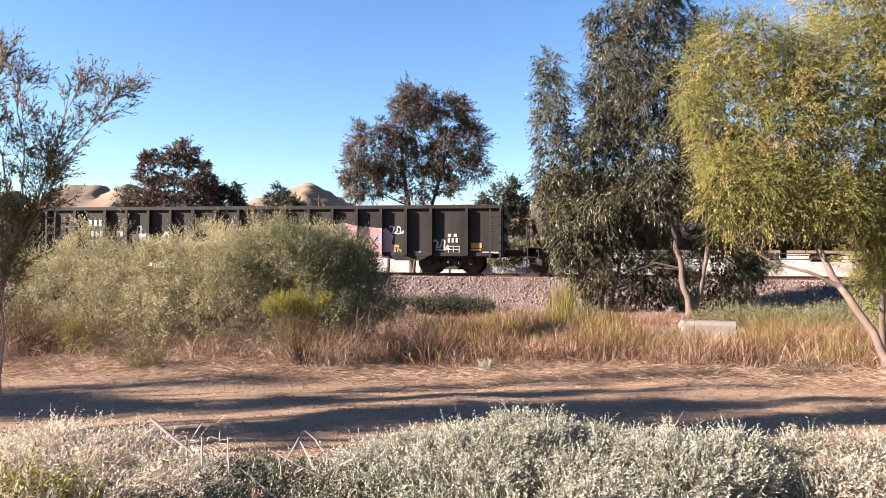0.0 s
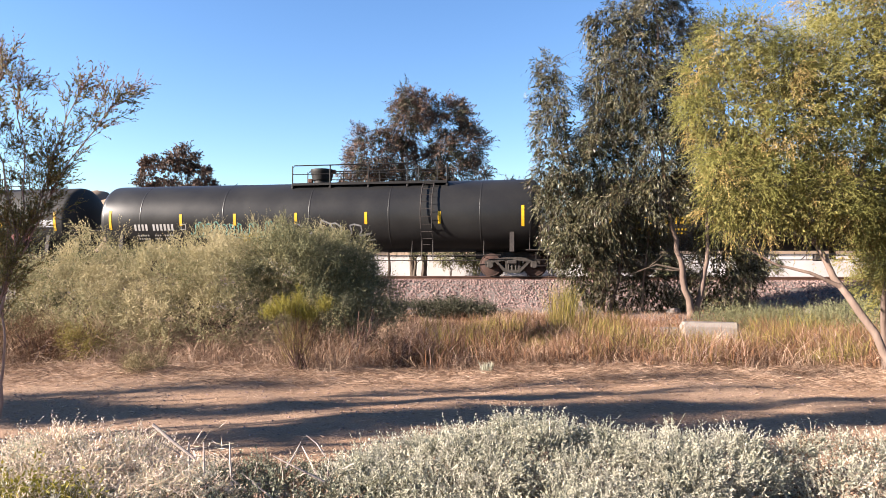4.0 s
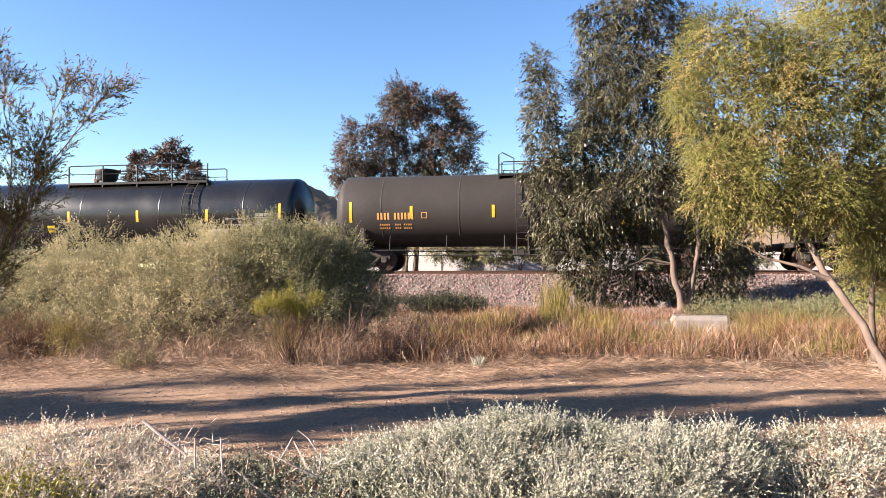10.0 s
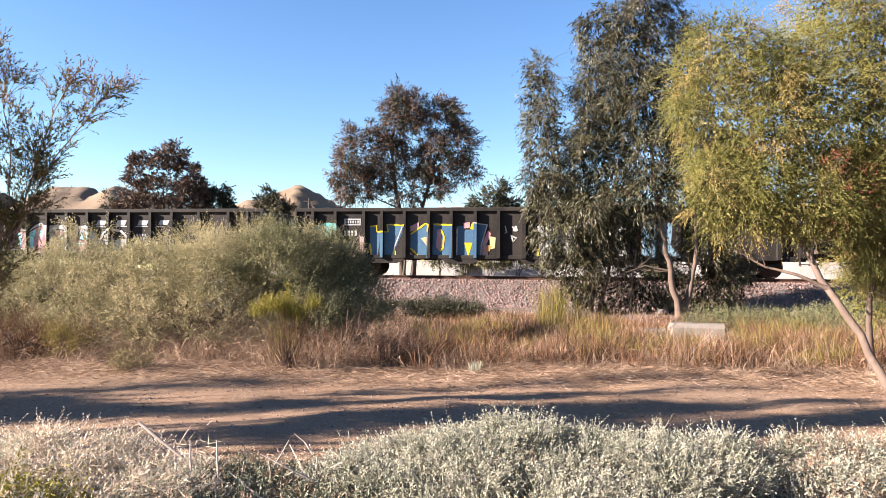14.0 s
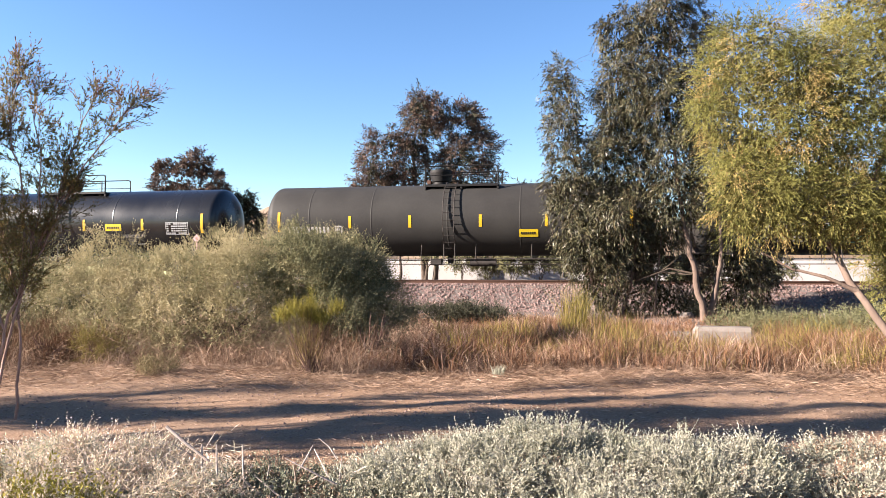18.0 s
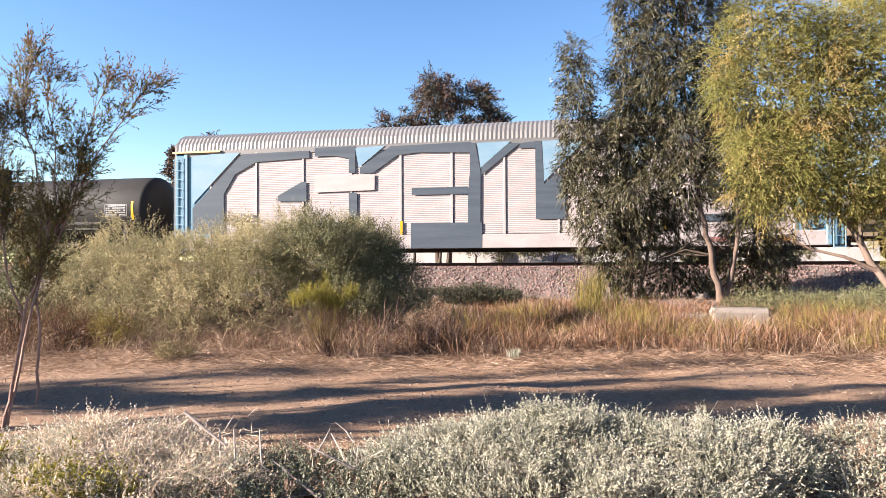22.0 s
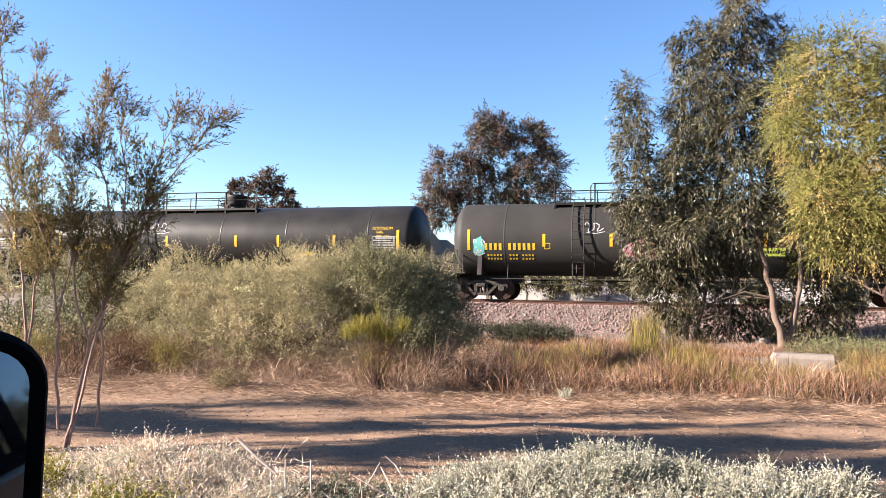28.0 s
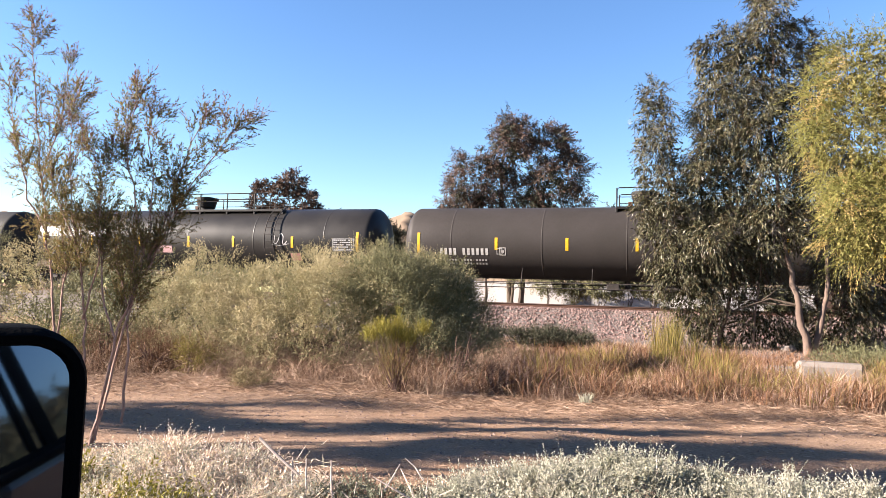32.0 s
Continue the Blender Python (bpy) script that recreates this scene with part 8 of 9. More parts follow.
    # pebbles and clods
    rng = np.random.default_rng(95)
    n = 2600
    P = np.stack([rng.uniform(-9, 9, n), rng.uniform(5.6, 10.5, n), np.zeros(n)], 1)
    P[:, 2] = [ground_z(a, b) for a, b in P[:, :2]]
    base = np.array([(1, 0, 0), (0, 1, 0), (-1, 0, 0), (0, -1, 0), (0, 0, 0.8)], float)
    r = rng.uniform(0.006, 0.022, n)
    V = P[:, None] + base[None] * (r[:, None, None] * rng.uniform(0.6, 1.3, (n, 5, 1)))
    s = Shape()
    for v in V:
        s.add(v, [(0, 1, 4), (1, 2, 4), (2, 3, 4), (3, 0, 4)])
    tagged(part("pebbles", s, BALLAST), "small clods and pebbles on the dirt track", "pebbles", "", "stuff")
    # the concrete headwall
    ob = thing("concrete_block", "weathered pale concrete headwall half buried in grass", "concrete block", "", pose(6.3, 17.2, 0.06, 0, 0, -16))
    part("block", Shape().box(-1.1, -0.45, -0.25, 0.3, -0.3, 0.18, 0.05), CONCRETE, ob)
    part("block", Shape().box(-0.44, 0.95, -0.28, 0.32, -0.3, 0.34, 0.10), CONCRETE, ob)
    for i, (x, y, r) in enumerate(((7.4, 22.4, 0.22), (11.6, 22.0, 0.2))):
        rng = np.random.default_rng(i)
        bm = bmesh.new()
        bmesh.ops.create_icosphere(bm, subdivisions=2, radius=r)
        for v in bm.verts:
            v.co *= 1 + rng.uniform(-0.16, 0.16)
            v.co.z *= 0.75
        me = bpy.data.meshes.new("rock")
        bm.to_mesh(me)
        bm.free()
        me.materials.append(CONCRETE)
        tagged(new("rock", me), "pale angular rock in dry grass", "rock").matrix_basis = pose(x, y, ground_z(x, y) + r * 0.3)


def trees():
    # eucalyptus group before the track
    tree("slender grey-green eucalyptus with hanging leaves and pale trunks", [
        ([(7.66, 21.6, 0.05), (7.58, 21.6, 0.8), (7.44, 21.65, 1.7), (7.25, 21.7, 2.6), (6.95, 21.8, 4.4), (6.75, 21.9, 7.0), (6.8, 22, 10.2)], 0.12, 0.03),
        ([(7.8, 21.7, 0.05), (8.0, 21.7, 0.9), (8.2, 21.75, 1.7), (8.28, 21.8, 2.6), (8.2, 21.9, 5.2), (8.1, 22, 8.6)], 0.10, 0.03),
        ([(5.15, 22.6, 0.1), (5.2, 22.5, 1.2), (4.8, 22.4, 3.0), (4.1, 22.4, 5.0), (3.6, 22.4, 8.4)], 0.075, 0.015),
        ([(5.3, 22.6, 0.1), (5.6, 22.5, 1.2), (5.85, 22.4, 3.0), (5.5, 22.4, 5.5), (5.2, 22.4, 9.2)], 0.07, 0.015),
        ([(6.4, 22.5, 0.1), (6.45, 22.4, 1.4), (6.6, 22.3, 3.0)], 0.045, 0.02)],
        [(3.45, 22.4, 7.7, 0.34, 0.4, 0.95), (3.55, 22.4, 6.6, 0.62, 0.55, 1.2), (3.65, 22.4, 5.3, 0.78, 0.6, 1.3), (3.75, 22.4, 4.0, 0.86, 0.6, 1.2), (4.1, 22.3, 2.9, 0.85, 0.6, 1.1), (4.5, 22.3, 1.6, 0.75, 0.6, 0.9),
         (5.2, 22.3, 9.3, 0.6, 0.6, 1.0), (5.3, 22.3, 8.0, 0.75, 0.7, 1.2), (5.5, 22.3, 6.6, 0.95, 0.8, 1.3), (5.2, 22.3, 5.2, 1.0, 0.8, 1.3), (5.4, 22.3, 3.8, 1.1, 0.8, 1.2), (5.3, 22.7, 2.4, 1.0, 0.6, 0.9),
         (6.85, 22.2, 10.3, 0.65, 0.7, 1.2), (6.4, 22.2, 8.9, 0.9, 0.8, 1.4), (6.8, 22.1, 7.2, 1.15, 0.9, 1.5), (6.8, 22.1, 5.5, 1.2, 0.9, 1.4), (6.9, 22.1, 3.9, 1.15, 0.8, 1.1), (6.4, 22.7, 2.7, 1.0, 0.5, 0.7),
         (8.2, 22.3, 8.0, 0.9, 0.8, 2.2), (8.2, 22.2, 5.0, 1.1, 0.9, 1.6), (9.4, 22.6, 4.4, 0.9, 0.8, 2.0), (8.9, 22.4, 2.4, 0.8, 0.6, 1.2), (9.0, 22.5, 1.1, 0.8, 0.6, 0.9), (9.8, 22.7, 1.5, 0.6, 0.5, 1.0), (6.3, 22.9, 1.0, 0.9, 0.4, 0.9), (5.4, 22.8, 0.9, 0.7, 0.4, 0.8), (7.1, 23.0, 1.3, 0.9, 0.4, 1.0), (8.2, 22.9, 1.0, 0.7, 0.4, 0.9)],
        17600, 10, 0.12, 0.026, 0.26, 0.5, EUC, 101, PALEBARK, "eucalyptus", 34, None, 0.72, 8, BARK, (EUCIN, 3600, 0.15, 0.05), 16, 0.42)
    # the leaning yellow-green tree, nearer
    tree("leaning tree with fine yellow-green drooping foliage", [
        ([(6.45, 9.75, -0.02), (6.25, 10.1, 0.75), (5.95, 10.6, 1.55), (5.75, 11.0, 2.3), (5.85, 11.2, 3.4), (6.3, 11.3, 4.6)], 0.064, 0.03),
        ([(6.02, 10.5, 1.4), (5.6, 10.6, 1.62), (5.2, 10.8, 1.72), (4.8, 11.0, 2.0)], 0.032, 0.012),
        ([(5.8, 10.9, 2.1), (6.6, 11.0, 3.2), (7.2, 11.1, 4.6), (7.4, 11.2, 5.6)], 0.06, 0.02),
        ([(7.3, 11.5, 0), (7.2, 11.4, 1.2), (7.5, 11.3, 2.6), (7.8, 11.3, 4.2)], 0.055, 0.02)],
        [(4.7, 11, 3.0, 0.75, 0.7, 0.85), (4.6, 11, 4.2, 0.75, 0.7, 1.1), (4.7, 11, 5.15, 0.75, 0.7, 0.6), (5.5, 11, 2.95, 0.9, 0.7, 0.85), (5.6, 11, 4.2, 0.95, 0.8, 1.2), (5.45, 11.1, 4.9, 0.75, 0.8, 0.7), (6.5, 11, 3.0, 0.9, 0.7, 0.9), (6.6, 11.1, 4.4, 1.0, 0.9, 1.2), (6.8, 11.2, 5.8, 0.9, 0.8, 1.0), (7.5, 11, 3.1, 0.95, 0.8, 1.1), (7.7, 11.1, 4.8, 1.0, 0.9, 1.4), (8.5, 11.2, 3.4, 0.9, 0.9, 1.6), (7.6, 11.4, 2.0, 0.8, 0.6, 0.8), (8.1, 12.4, 1.7, 0.8, 0.6, 0.9), (5.7, 10.7, 2.55, 0.75, 0.5, 0.45), (6.6, 10.8, 2.5, 0.75, 0.5, 0.5), (4.9, 10.8, 2.6, 0.6, 0.5, 0.45)],
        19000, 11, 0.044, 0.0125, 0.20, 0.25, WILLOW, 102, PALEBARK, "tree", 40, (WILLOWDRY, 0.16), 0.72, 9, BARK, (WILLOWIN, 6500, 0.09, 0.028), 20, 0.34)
    # beyond the track
    tree("bushy brown-tinged tree beyond the railway", [
        ([(-2.0, 48, 0.7), (-2.2, 48, 4), (-2.6, 48, 7), (-3.0, 48, 10.5), (-2.6, 48, 13)], 0.22, 0.05),
        ([(-1.4, 48.2, 0.7), (-1.2, 48, 4), (-0.4, 48, 7.4), (0.6, 48, 11)], 0.2, 0.05)],
        [(-4.9, 48, 9.9, 1.9, 1.6, 2.0), (-5.5, 48, 7.6, 1.5, 1.5, 1.5), (-2.3, 48, 12.2, 1.5, 1.5, 2.0), (-3.2, 48, 9.2, 1.8, 1.6, 1.9), (0.2, 48, 12.0, 1.4, 1.4, 1.8), (1.6, 48, 10.2, 1.5, 1.4, 1.6), (0.2, 48, 9.2, 1.8, 1.5, 1.6), (2.3, 48, 8.8, 1.0, 1.0, 1.2), (-1.2, 48, 7.4, 2.4, 1.5, 1.2)],
        8800, 9, 0.17, 0.055, 0.45, 0.15, FARLEAF, 103, BARK, "tree", 30, (FARGREEN, 0.25), 0.6, 6, None, (FARGREEN, 900, 0.2, 0.08), 16, 0.6)
    for i, (x, y, h, w, m) in enumerate(((-23.2, 60, 11.6, 3.4, FARLEAF), (-19.4, 62, 9.0, 1.8, FARGREEN), (-15.3, 66, 8.8, 1.7, FARGREEN), (5.0, 60, 9.4, 2.0, FARGREEN), (9.8, 56, 9.0, 2.2, FARGREEN), (-30, 70, 9.2, 2.6, FARGREEN), (-36, 80, 10, 3.2, FARGREEN), (-47, 84, 10.5, 3.5, FARLEAF), (17, 62, 10, 3, FARGREEN), (27, 64, 11, 3.6, FARLEAF), (13, 60, 8, 2, FARLEAF))):
        tree("small dull-green tree beyond the railway" if m is FARGREEN else "round brown-tinged tree beyond the railway", [([(x, y, 0.8), (x + 0.2, y, h * 0.4), (x - 0.1, y, h * 0.8)], 0.14, 0.04)],
             [(x, y, h - w * 0.95, w * 0.8, w * 0.7, w), (x - w * 0.6, y, h - w * 1.5, w * 0.6, w * 0.6, w * 0.8), (x + w * 0.65, y, h - w * 1.55, w * 0.6, w * 0.6, w * 0.8), (x, y, h - w * 2.0, w, w * 0.6, w * 0.7)],
             4200 if i == 0 else 1500 if i < 5 else 600, 10, 0.22, 0.09, 0.45, 0.1, m, 110 + i, BARK, "tree", 8, None, 0.55, 6, None, (m, 900 if i == 0 else 300, 0.28, 0.12))
    # shrubs and hanging foliage behind the track, seen below the cars
    for i, (u, h) in enumerate(((-6.9, 1.35), (-5.3, 1.2), (-3.6, 1.1), (-2.0, 1.2), (-0.4, 1.0), (6.5, 1.1), (12, 1.3), (-24, 1.6), (-30, 1.6), (19, 1.4))):
        p = on_track(u, 15.5 + 0.5 * math.sin(i * 2.2), 0).translation
        lift = 0.75 if i < 5 else 0.0
        bush("drooping green shrub behind the railway", [(p.x, p.y, 1.1 + lift + h * 0.85, 1.0, 0.6, h * 0.8), (p.x + 0.7, p.y, 1.3 + lift + h * 0.7, 0.75, 0.5, h * 0.6)],
             700, 8, 0.15, 0.045, 0.4, GREENSAGE, 130 + i, [(p.x, p.y, 0.85)], BARK, 5, -1.4, "bush", "shrubs behind the railway", 0.1)
    for i, u in enumerate((-11.3, -9.5, -8.9)):
        p = on_track(u, 16.2, 0).translation
        tree("small dark-trunked tree before the white wall", [([(p.x, p.y, 0.8), (p.x + 0.1, p.y, 2.2), (p.x - 0.1, p.y, 4.4)], 0.13, 0.05)],
             [(p.x, p.y, 4.3, 0.9, 0.7, 0.8), (p.x + 0.3, p.y, 3.5, 0.7, 0.6, 0.6)], 300, 9, 0.16, 0.05, 0.4, 0.3, GREENSAGE, 160 + i, BARK, "tree", 4)
    # saplings by the track
    sapling("thin double-stemmed sapling with feathery olive shoots", 141, [
        ([(-4.57, 6.7, -0.04), (-4.45, 6.7, 0.53), (-4.36, 6.7, 1.06), (-4.16, 6.72, 1.65), (-4.09, 6.75, 2.24), (-4.09, 6.75, 2.83), (-4.15, 6.75, 3.4)], 0.019),
        ([(-4.55, 6.72, -0.04), (-4.42, 6.76, 0.76), (-4.24, 6.8, 1.53), (-3.96, 6.8, 2.13), (-3.74, 6.8, 2.61), (-3.45, 6.8, 3.03), (-3.2, 6.8, 3.26)], 0.016),
        ([(-4.19, 6.8, 1.77), (-3.96, 6.8, 2.19), (-3.82, 6.8, 2.85), (-3.6, 6.8, 3.35)], 0.012),
        ([(-4.36, 6.7, 1.06), (-4.55, 6.75, 1.4), (-4.65, 6.8, 1.94), (-4.72, 6.8, 2.5), (-4.6, 6.8, 3.0)], 0.013),
        ([(-4.12, 6.75, 1.9), (-4.3, 6.8, 2.5), (-4.45, 6.8, 3.2), (-4.35, 6.8, 3.6)], 0.012)], 4, TAMAR, REDTIP)
    sapling("single wiry sapling with feathery shoots", 142, [
        ([(-4.87, 7.7, 0.0), (-4.83, 7.7, 0.72), (-4.88, 7.7, 1.25), (-4.85, 7.7, 1.8), (-4.8, 7.7, 2.5)], 0.017),
        ([(-4.86, 7.7, 1.3), (-5.05, 7.7, 1.8), (-5.1, 7.7, 2.5)], 0.010)], 4, TAMAR)
    sapling("tall thin sapling with reddish feathery tips", 143, [
        ([(-5.2, 7.5, 0.0), (-5.25, 7.5, 0.65), (-5.31, 7.5, 1.31), (-5.42, 7.5, 2.03), (-5.54, 7.5, 2.5), (-5.63, 7.5, 3.31), (-5.6, 7.5, 3.8)], 0.017),
        ([(-5.31, 7.5, 1.2), (-5.15, 7.5, 1.9), (-5.2, 7.5, 2.7), (-5.3, 7.5, 3.2)], 0.013),
        ([(-5.42, 7.5, 2.0), (-5.75, 7.5, 2.6), (-5.9, 7.5, 3.3)], 0.012)], 5, TAMAR, REDTIP)
    sapling("tall thin sapling with amber feathery shoots", 144, [
        ([(-6.1, 8.2, 0.0), (-6.2, 8.2, 1.05), (-6.29, 8.2, 1.84), (-6.41, 8.2, 2.35), (-6.6, 8.2, 3.47), (-6.77, 8.2, 4.5), (-6.77, 8.2, 5.0)], 0.020),
        ([(-6.12, 8.1, 0.2), (-5.98, 8.0, 1.06), (-5.95, 8.0, 1.77), (-6.02, 8.0, 2.34), (-5.95, 8.0, 3.2)], 0.018),
        ([(-6.35, 8.2, 2.2), (-6.7, 8.2, 2.7), (-6.95, 8.2, 3.5), (-7.1, 8.2, 4.3)], 0.015),
        ([(-6.5, 8.2, 3.0), (-6.3, 8.2, 3.7), (-6.25, 8.2, 4.4)], 0.012)], 5, TAMAR, REDTIP)
    # trees out of view on the left, whose shadows lie in streaks across the dirt track
    reach = 1 / math.tan(_el)
    for i, (z, spots) in enumerate(((4.5, ((-6.2, 7.7), (-5.4, 8.0), (-4.6, 8.15))), (4.9, ((-3.9, 7.95), (-3.1, 8.15), (-2.3, 8.2), (-1.7, 8.3))), (4.1, ((-1.8, 6.65), (-0.9, 7.2))), (4.4, ((-0.2, 7.65), (0.5, 7.85), (1.2, 8.2))), (5.2, ((1.9, 8.3), (2.6, 8.45), (1.4, 7.6))),
                                     (5.2, ((2.0, 6.9), (2.6, 7.1), (3.2, 7.45))), (5.0, ((-5.6, 8.35), (-4.7, 8.45))), (5.4, ((-5.8, 8.95), (-4.8, 9.25), (-3.7, 9.6), (-2.6, 10.0))), (5.7, ((3.9, 7.6), (4.6, 7.8), (5.4, 7.95), (6.3, 8.0))))):
        crowns = [(gx + math.sin(_az) * reach * (z + 0.25 * (k % 2)), gy + math.cos(_az) * reach * (z + 0.25 * (k % 2)), z + 0.25 * (k % 2)) for k, (gx, gy) in enumerate(spots)]
        x, y, top = crowns[0]
        tree("roadside tree that shades the dirt track", [([(x, y, 0), (x + 0.1, y, top * 0.5), (x, y, top)], 0.08, 0.03)],
             [(cx, cy, cz, 0.30, 0.12 if z == 5.4 else 0.20, 0.12 if z == 5.4 else 0.20) for cx, cy, cz in crowns],
             (36 if z == 5.4 else 90) * len(crowns), 10, 0.14, 0.045, 0.32, 0.3, EUC, 150 + i, BARK, "tree", 8)
    # shrubs out of view on the right, seen in the car's side glass
    for i, (x, y, h) in enumerate(((15.0, 5.2, 3.3), (17.5, 6.9, 3.9), (21.0, 8.8, 4.6), (25.0, 11.0, 5.2), (13.0, 6.2, 3.0))):
        bush("green roadside shrub reflected in the side glass", [(x, y, h * 0.5, 1.7, 1.4, h * 0.5), (x + 1.2, y + 0.4, h * 0.38, 1.3, 1.1, h * 0.4)],
             700, 8, 0.26, 0.11, 0.3, DARKSAGE, 170 + i, [(x, y, 0.0)], BARK, 6, 0.6, "bush", "roadside shrubs", 0.1)


# ---- far ground and things beyond the track ----
def hills():
    rng = np.random.default_rng(7)
    for label, x0, x1, y, peaks in (("bare tan eroded hills on the skyline", -260, 40, 470, [(-100, 52, 85), (-92, 56, 62), (-190, 44, 60), (20, 45, 70)]),
                                    ("bare tan eroded hills on the skyline", -760, -180, 520, [(-268, 62, 60), (-232, 60, 50), (-320, 56, 44), (-370, 54, 50), (-430, 60, 60), (-560, 62, 80), (-690, 50, 80)]),
                                    ("bare tan eroded hills on the skyline", 20, 700, 560, [(60, 52, 40), (140, 60, 60), (260, 64, 80), (420, 60, 90), (600, 60, 90)])):
        nx, ny = 150, 26
        vs = []
        for j in range(ny):
            for i in range(nx):
                x, w = x0 + (x1 - x0) * i / (nx - 1), j / (ny - 1)
                h = max(p[1] * math.exp(-((x - p[0]) / p[2]) ** 2) for p in peaks)
                h += 2.5 * noise.noise((x * 0.03, j * 0.25, 3)) + 4.0 * abs(noise.noise((x * 0.085 + j * 0.1, j * 0.05, 9))) + 2.2 * abs(noise.noise((x * 0.21 + j * 0.3, j * 0.2, 5)))
                vs.append((x + 8 * noise.noise((x * 0.02, j, 1)), y + 160 * (w - 0.5), max(-3, h * math.sin(math.pi * (0.06 + 0.88 * w)) ** 0.9 - 1)))
        fs = [(j * nx + i, j * nx + i + 1, (j + 1) * nx + i + 1, (j + 1) * nx + i) for j in range(ny - 1) for i in range(nx - 1)]
        tagged(part("hills", Shape().add(vs, fs), HILL, None, label, True), "", "hills", "", "structure")


def beyond():
    for u0, u1, z1, lab in ((-26, 50, 1.30, "low white painted wall behind the railway"),):
        w = thing("white_wall", lab, "wall", "", on_track(0, 19.5), "structure")
        part("wall", Shape().box(u0, u1, -0.1, 0.1, -0.85, z1, 0.01), STUCCO, w)
        part("coping", Shape().box(u0, u1, -0.14, 0.14, z1, z1 + 0.06, 0.01), STUCCO, w)
    for i, (x, y, h) in enumerate(((-34, 190, 21), (-60, 200, 20), (8, 190, 18))):
        p = thing("utility_pole", "distant timber utility pole with crossarm", "utility pole", "distant utility poles", pose(x, y, 0.5))
        part("pole", Shape().tube([(0, 0, 0), (0, 0, h)], [0.28, 0.2], 8), TIMBER, p)
        part("crossarm", Shape().box(-1.6, 1.6, -0.12, 0.12, h - 1.0, h - 0.7), TIMBER, p)


def loop(w, h, r, n=6):
    """A rounded rectangle's outline."""
    return [(sx * (w / 2 - r) + r * math.cos(a0 + math.pi / 2 * k / n), sy * (h / 2 - r) + r * math.sin(a0 + math.pi / 2 * k / n))
            for sx, sy, a0 in ((1, 1, 0), (-1, 1, math.pi / 2), (-1, -1, math.pi), (1, -1, 1.5 * math.pi)) for k in range(n + 1)]


def parked_car():
    """The car at whose window the camera is held: its wing mirror, and the flank that the mirror shows."""
    car = thing("parked_car", "grey parked car with a black wing mirror", "car", "", pose(0, 0, 0))
    glass, gn, gl, gp = nodes_of("mirror_glass")
    gp.inputs["Base Color"].default_value, gp.inputs["Metallic"].default_value, gp.inputs["Roughness"].default_value = (0.42, 0.47, 0.54, 1), 1.0, 0.03
    pane, pn, pl, pp = nodes_of("tinted_window")
    pp.inputs["Base Color"].default_value, pp.inputs["Roughness"].default_value = (0.01, 0.012, 0.014, 1), 0.04
    pp.inputs["Specular IOR Level"].default_value, pp.inputs["IOR"].default_value = 1.0, 1.58
    # housing, outlines from the rim to the back
    s, rings = Shape(), []
    for w, h, r, d in ((0.185, 0.242, 0.036, -0.004), (0.191, 0.248, 0.038, 0.008), (0.203, 0.262, 0.044, 0.010), (0.213, 0.274, 0.050, 0.0), (0.216, 0.279, 0.052, -0.03), (0.19, 0.24, 0.06, -0.08), (0.10, 0.14, 0.04, -0.10)):
        rings.append([(x, y, d) for x, y in loop(w, h, r)])
    n = len(rings[0])
    s.add([p for q in rings for p in q], [(i * n + k, i * n + (k + 1) % n, (i + 1) * n + (k + 1) % n, (i + 1) * n + k) for i in range(len(rings) - 1) for k in range(n)] + [tuple((len(rings) - 1) * n + k for k in range(n))])
    housing = part("wing_mirror", s, PLASTIC, car, "black plastic wing mirror housing", True)
    tx, ty = 0.6, 0.8
    m = Matrix(((tx, 0, 0.8, -0.508), (ty, 0, -0.6, 0.523), (0, 1, 0, 1.420), (0, 0, 0, 1)))
    housing.matrix_basis = m
    part("mirror_glass", Shape().add([(x, y, -0.003) for x, y in loop(0.187, 0.244, 0.037)], [tuple(range(n))]), glass, housing)
    part("mirror_arm", Shape().box(-0.30, -0.06, -0.10, -0.04, -0.07, -0.03, 0.012), PLASTIC, housing)
    # flank: doors below the belt line, side glass leaning inwards above it
    def leaning(outline, thick, out=0.0):
        ys = [0.115 + out - (z - 1.19) * 0.40 for x, z in outline]
        n = len(outline)
        vs = [(x, y, z) for (x, z), y in zip(outline, ys)] + [(x, y - thick, z) for (x, z), y in zip(outline, ys)]
        return Shape().add(vs, [tuple(range(n - 1, -1, -1)), tuple(range(n, 2 * n))] + [(k, (k + 1) % n, n + (k + 1) % n, n + k) for k in range(n)])
    part("front_wing", Shape().box(-2.35, -1.11, 0.08, 0.14, 0.45, 1.02, 0.03), CARPAINT, car)
    part("door", Shape().box(-1.10, 0.52, 0.08, 0.14, 0.35, 1.16, 0.03), CARPAINT, car)
    part("door", Shape().box(0.53, 1.75, 0.08, 0.14, 0.35, 1.16, 0.03), CARPAINT, car)
    part("rear_wing", Shape().box(1.76, 2.9, 0.08, 0.14, 0.45, 1.18, 0.03), CARPAINT, car)
    part("belt_trim", Shape().box(-1.1, 2.9, 0.075, 0.155, 1.165, 1.19, 0.008), PLASTIC, car)
    part("window", leaning([(0.10, 1.19), (0.70, 1.19), (0.575, 1.62), (0.10, 1.62)], 0.008), pane, car)
    part("pillar", leaning([(0.695, 1.19), (0.725, 1.19), (0.605, 1.64), (0.57, 1.64)], 0.03, 0.006), PLASTIC, car)
    part("window", leaning([(0.725, 1.19), (0.78, 1.19), (0.655, 1.62), (0.605, 1.62)], 0.008), pane, car)
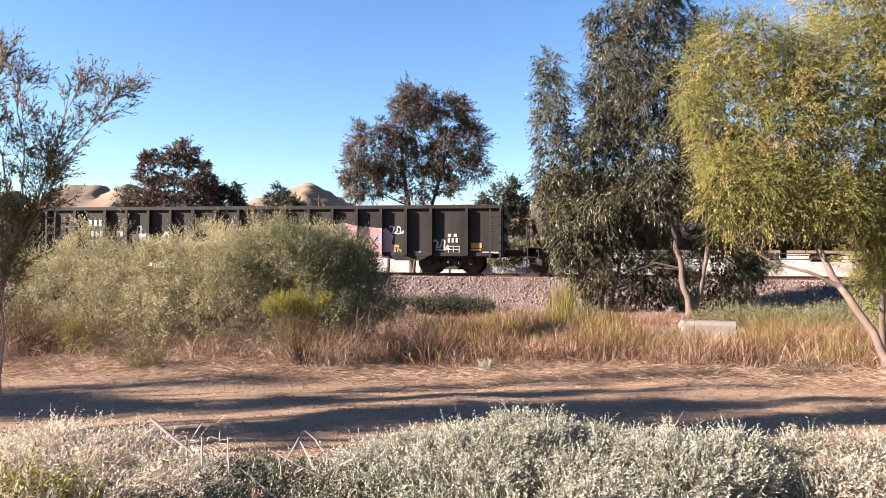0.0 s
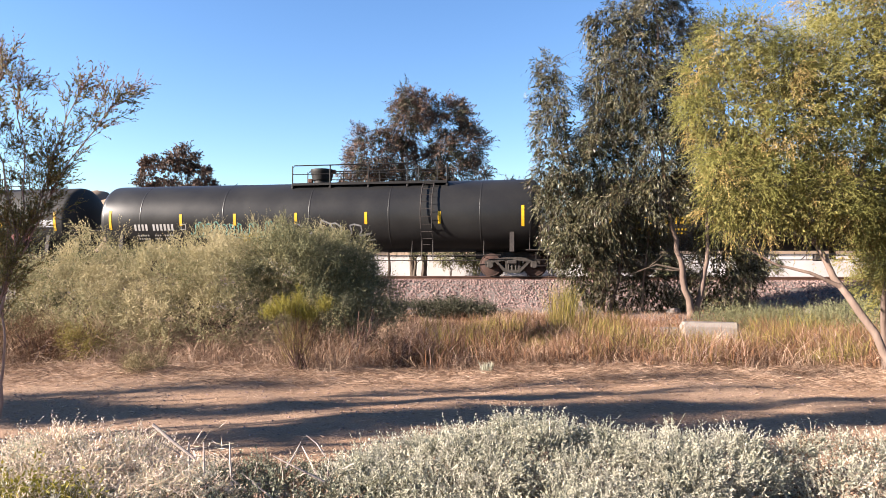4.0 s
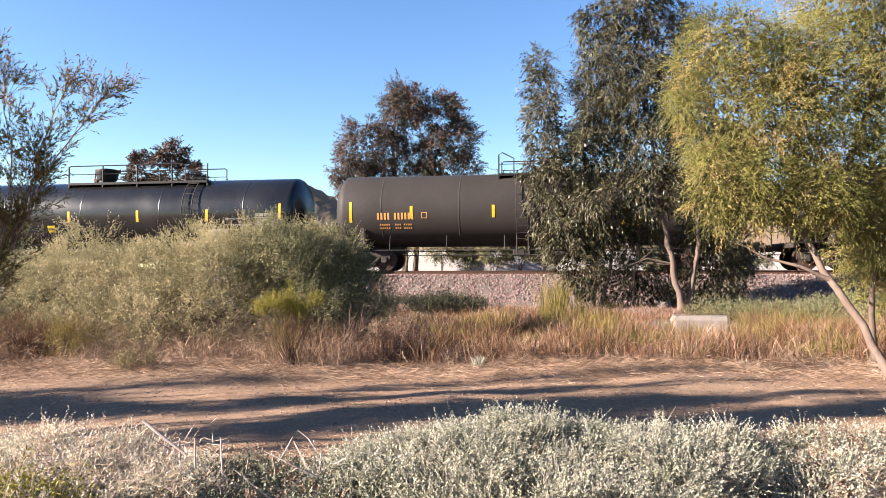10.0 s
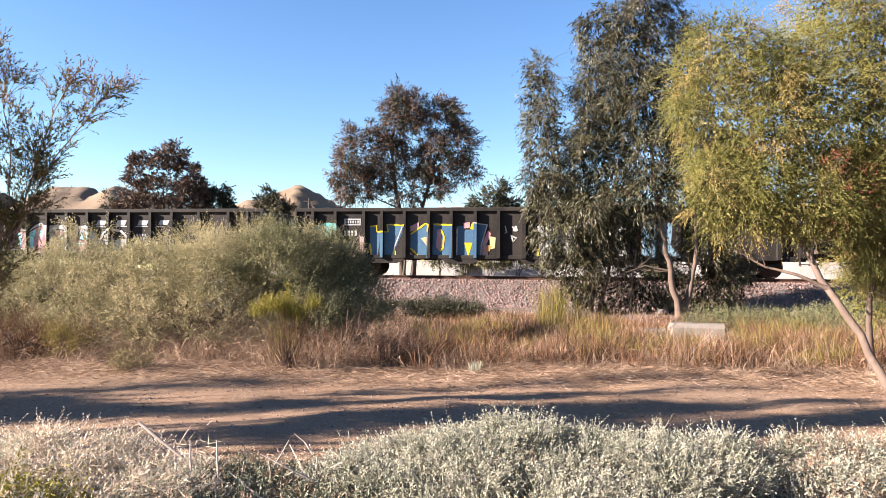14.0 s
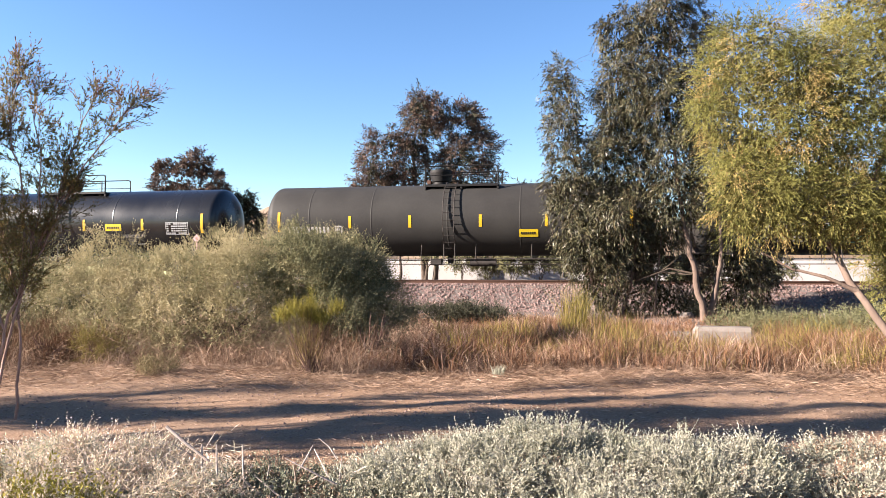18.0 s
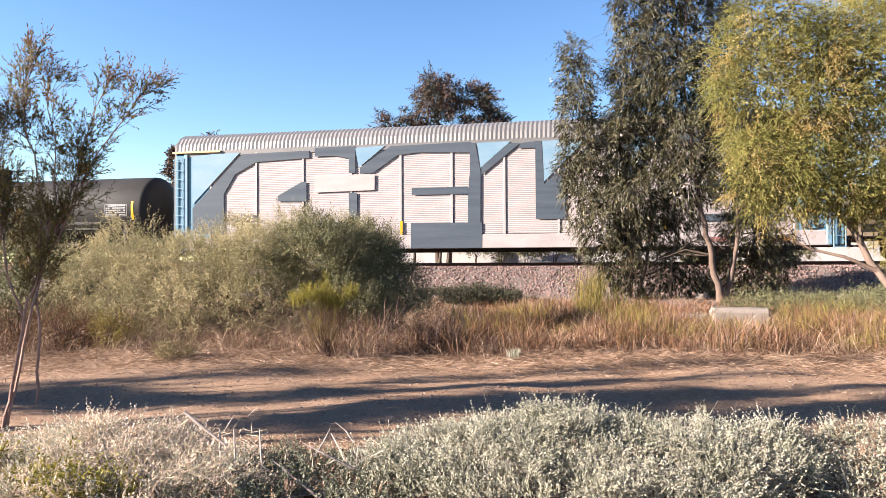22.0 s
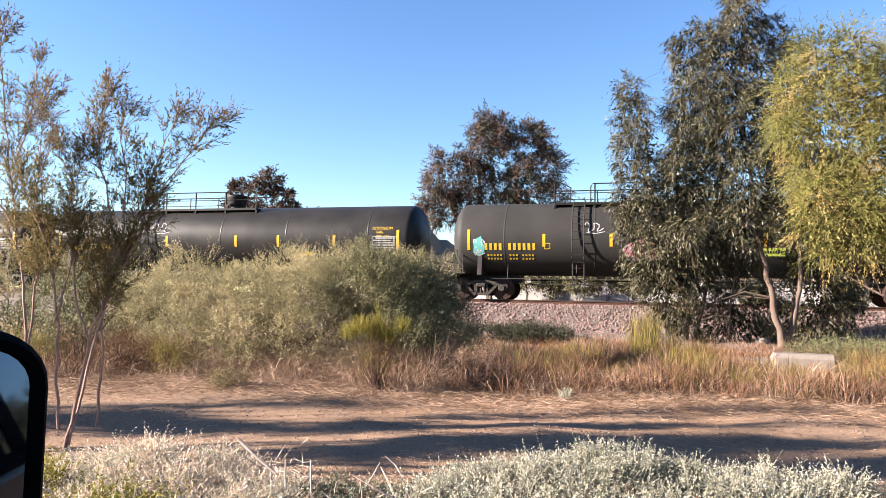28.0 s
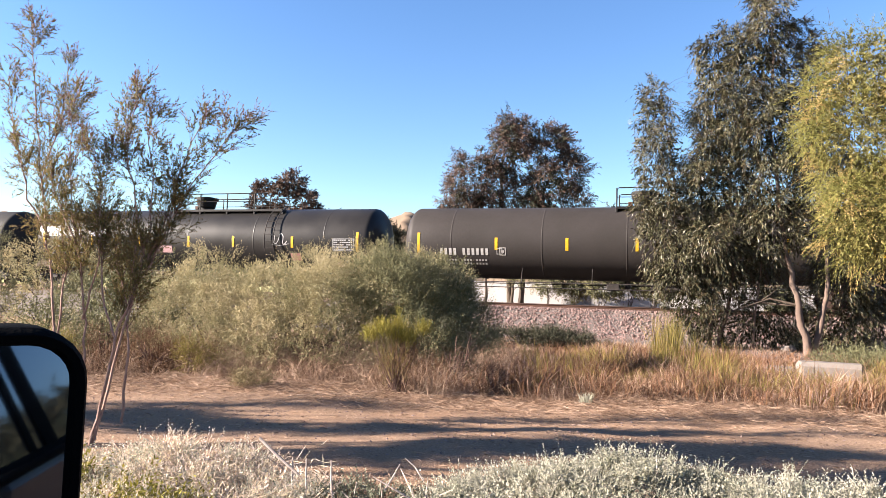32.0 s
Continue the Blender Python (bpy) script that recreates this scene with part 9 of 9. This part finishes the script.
    part("pillar", leaning([(0.775, 1.19), (0.85, 1.19), (0.70, 1.64), (0.65, 1.64)], 0.03, 0.006), PLASTIC, car)
    part("window", leaning([(0.85, 1.19), (2.3, 1.19), (1.9, 1.62), (0.70, 1.62)], 0.008), pane, car)
    part("roof_rail", Shape().box(0.05, 2.5, -0.09, -0.03, 1.63, 1.70, 0.02), CARPAINT, car)
    part("door_handle", Shape().box(0.62, 0.78, 0.14, 0.165, 1.03, 1.06, 0.01), PLASTIC, car)
    part("side_moulding", Shape().box(-1.1, 2.9, 0.138, 0.152, 0.86, 0.90, 0.006), PLASTIC, car)

    # the rest of the body, behind the camera: bonnet, roof, far side, floor and wheels
    part("bonnet", Shape().slab([(-2.35, 0.45), (-1.0, 0.45), (-1.0, 1.06), (-1.3, 1.04), (-2.1, 0.92), (-2.35, 0.75)], -1.62, 0.075), CARPAINT, car)
    part("windscreen", Shape().add([(-1.05, -1.5, 1.06), (-1.05, -0.03, 1.06), (-0.28, -0.2, 1.66), (-0.28, -1.35, 1.66)], [(0, 1, 2, 3)]), pane, car)
    part("roof", Shape().box(-0.3, 2.3, -1.42, -0.10, 1.66, 1.71, 0.02), CARPAINT, car)
    part("floor", Shape().box(-1.0, 2.85, -1.6, 0.075, 0.30, 0.36, 0.02), PLASTIC, car)
    part("tailgate", Shape().slab([(2.80, 0.40), (2.90, 0.40), (2.90, 1.16), (2.35, 1.66), (2.28, 1.66), (2.80, 1.16)], -1.55, 0.0), CARPAINT, car)
    for x0, x1 in ((-1.10, 0.52), (0.53, 1.75), (1.76, 2.9)):
        part("far_panel", Shape().box(x0, x1, -1.68, -1.62, 0.40, 1.16, 0.03), CARPAINT, car)
    part("window", Shape().add([(-0.9, -1.62, 1.17), (2.6, -1.62, 1.17), (2.2, -1.45, 1.64), (-0.3, -1.45, 1.64)], [(0, 1, 2, 3)]), pane, car)
    for x in (-1.62, 1.95):
        for y in (-0.04, -1.50):
            wheel = part("wheel", Shape().disc((x, y, 0.33), "y", 0.33, 0.20, 28), RUBBER, car, "black rubber tyre")
            part("rim", Shape().disc((x, y, 0.33), "y", 0.21, 0.205, 20), ALLOY, wheel)


# ---- the place ----
ground_sheet()
railway()
hills()
beyond()
foreground()
midground()
trees()
parked_car()
make_train()


def motions():
    """The train passes from right to left at nearly one speed, its wheels rolling."""
    for car, u in TRAIN:
        walk(car, [(t, on_track(u - run(t))) for t in (0, 4, 8, 12, 16, 20, 24, 28, 32)])
    for e in (-1, 1):
        first = WHEELSETS[e][0]
        walk(first, [(k / 30, pose(0.889 * e, 0, 0.457, 0, -math.degrees(run(k / 30) / 0.457), 0)) for k in range(961)])
        for w in WHEELSETS[e][1:]:
            w.rotation_mode = "QUATERNION"
            w.animation_data_create()
            w.animation_data.action = first.animation_data.action
            w.animation_data.action_slot = first.animation_data.action_slot


motions()
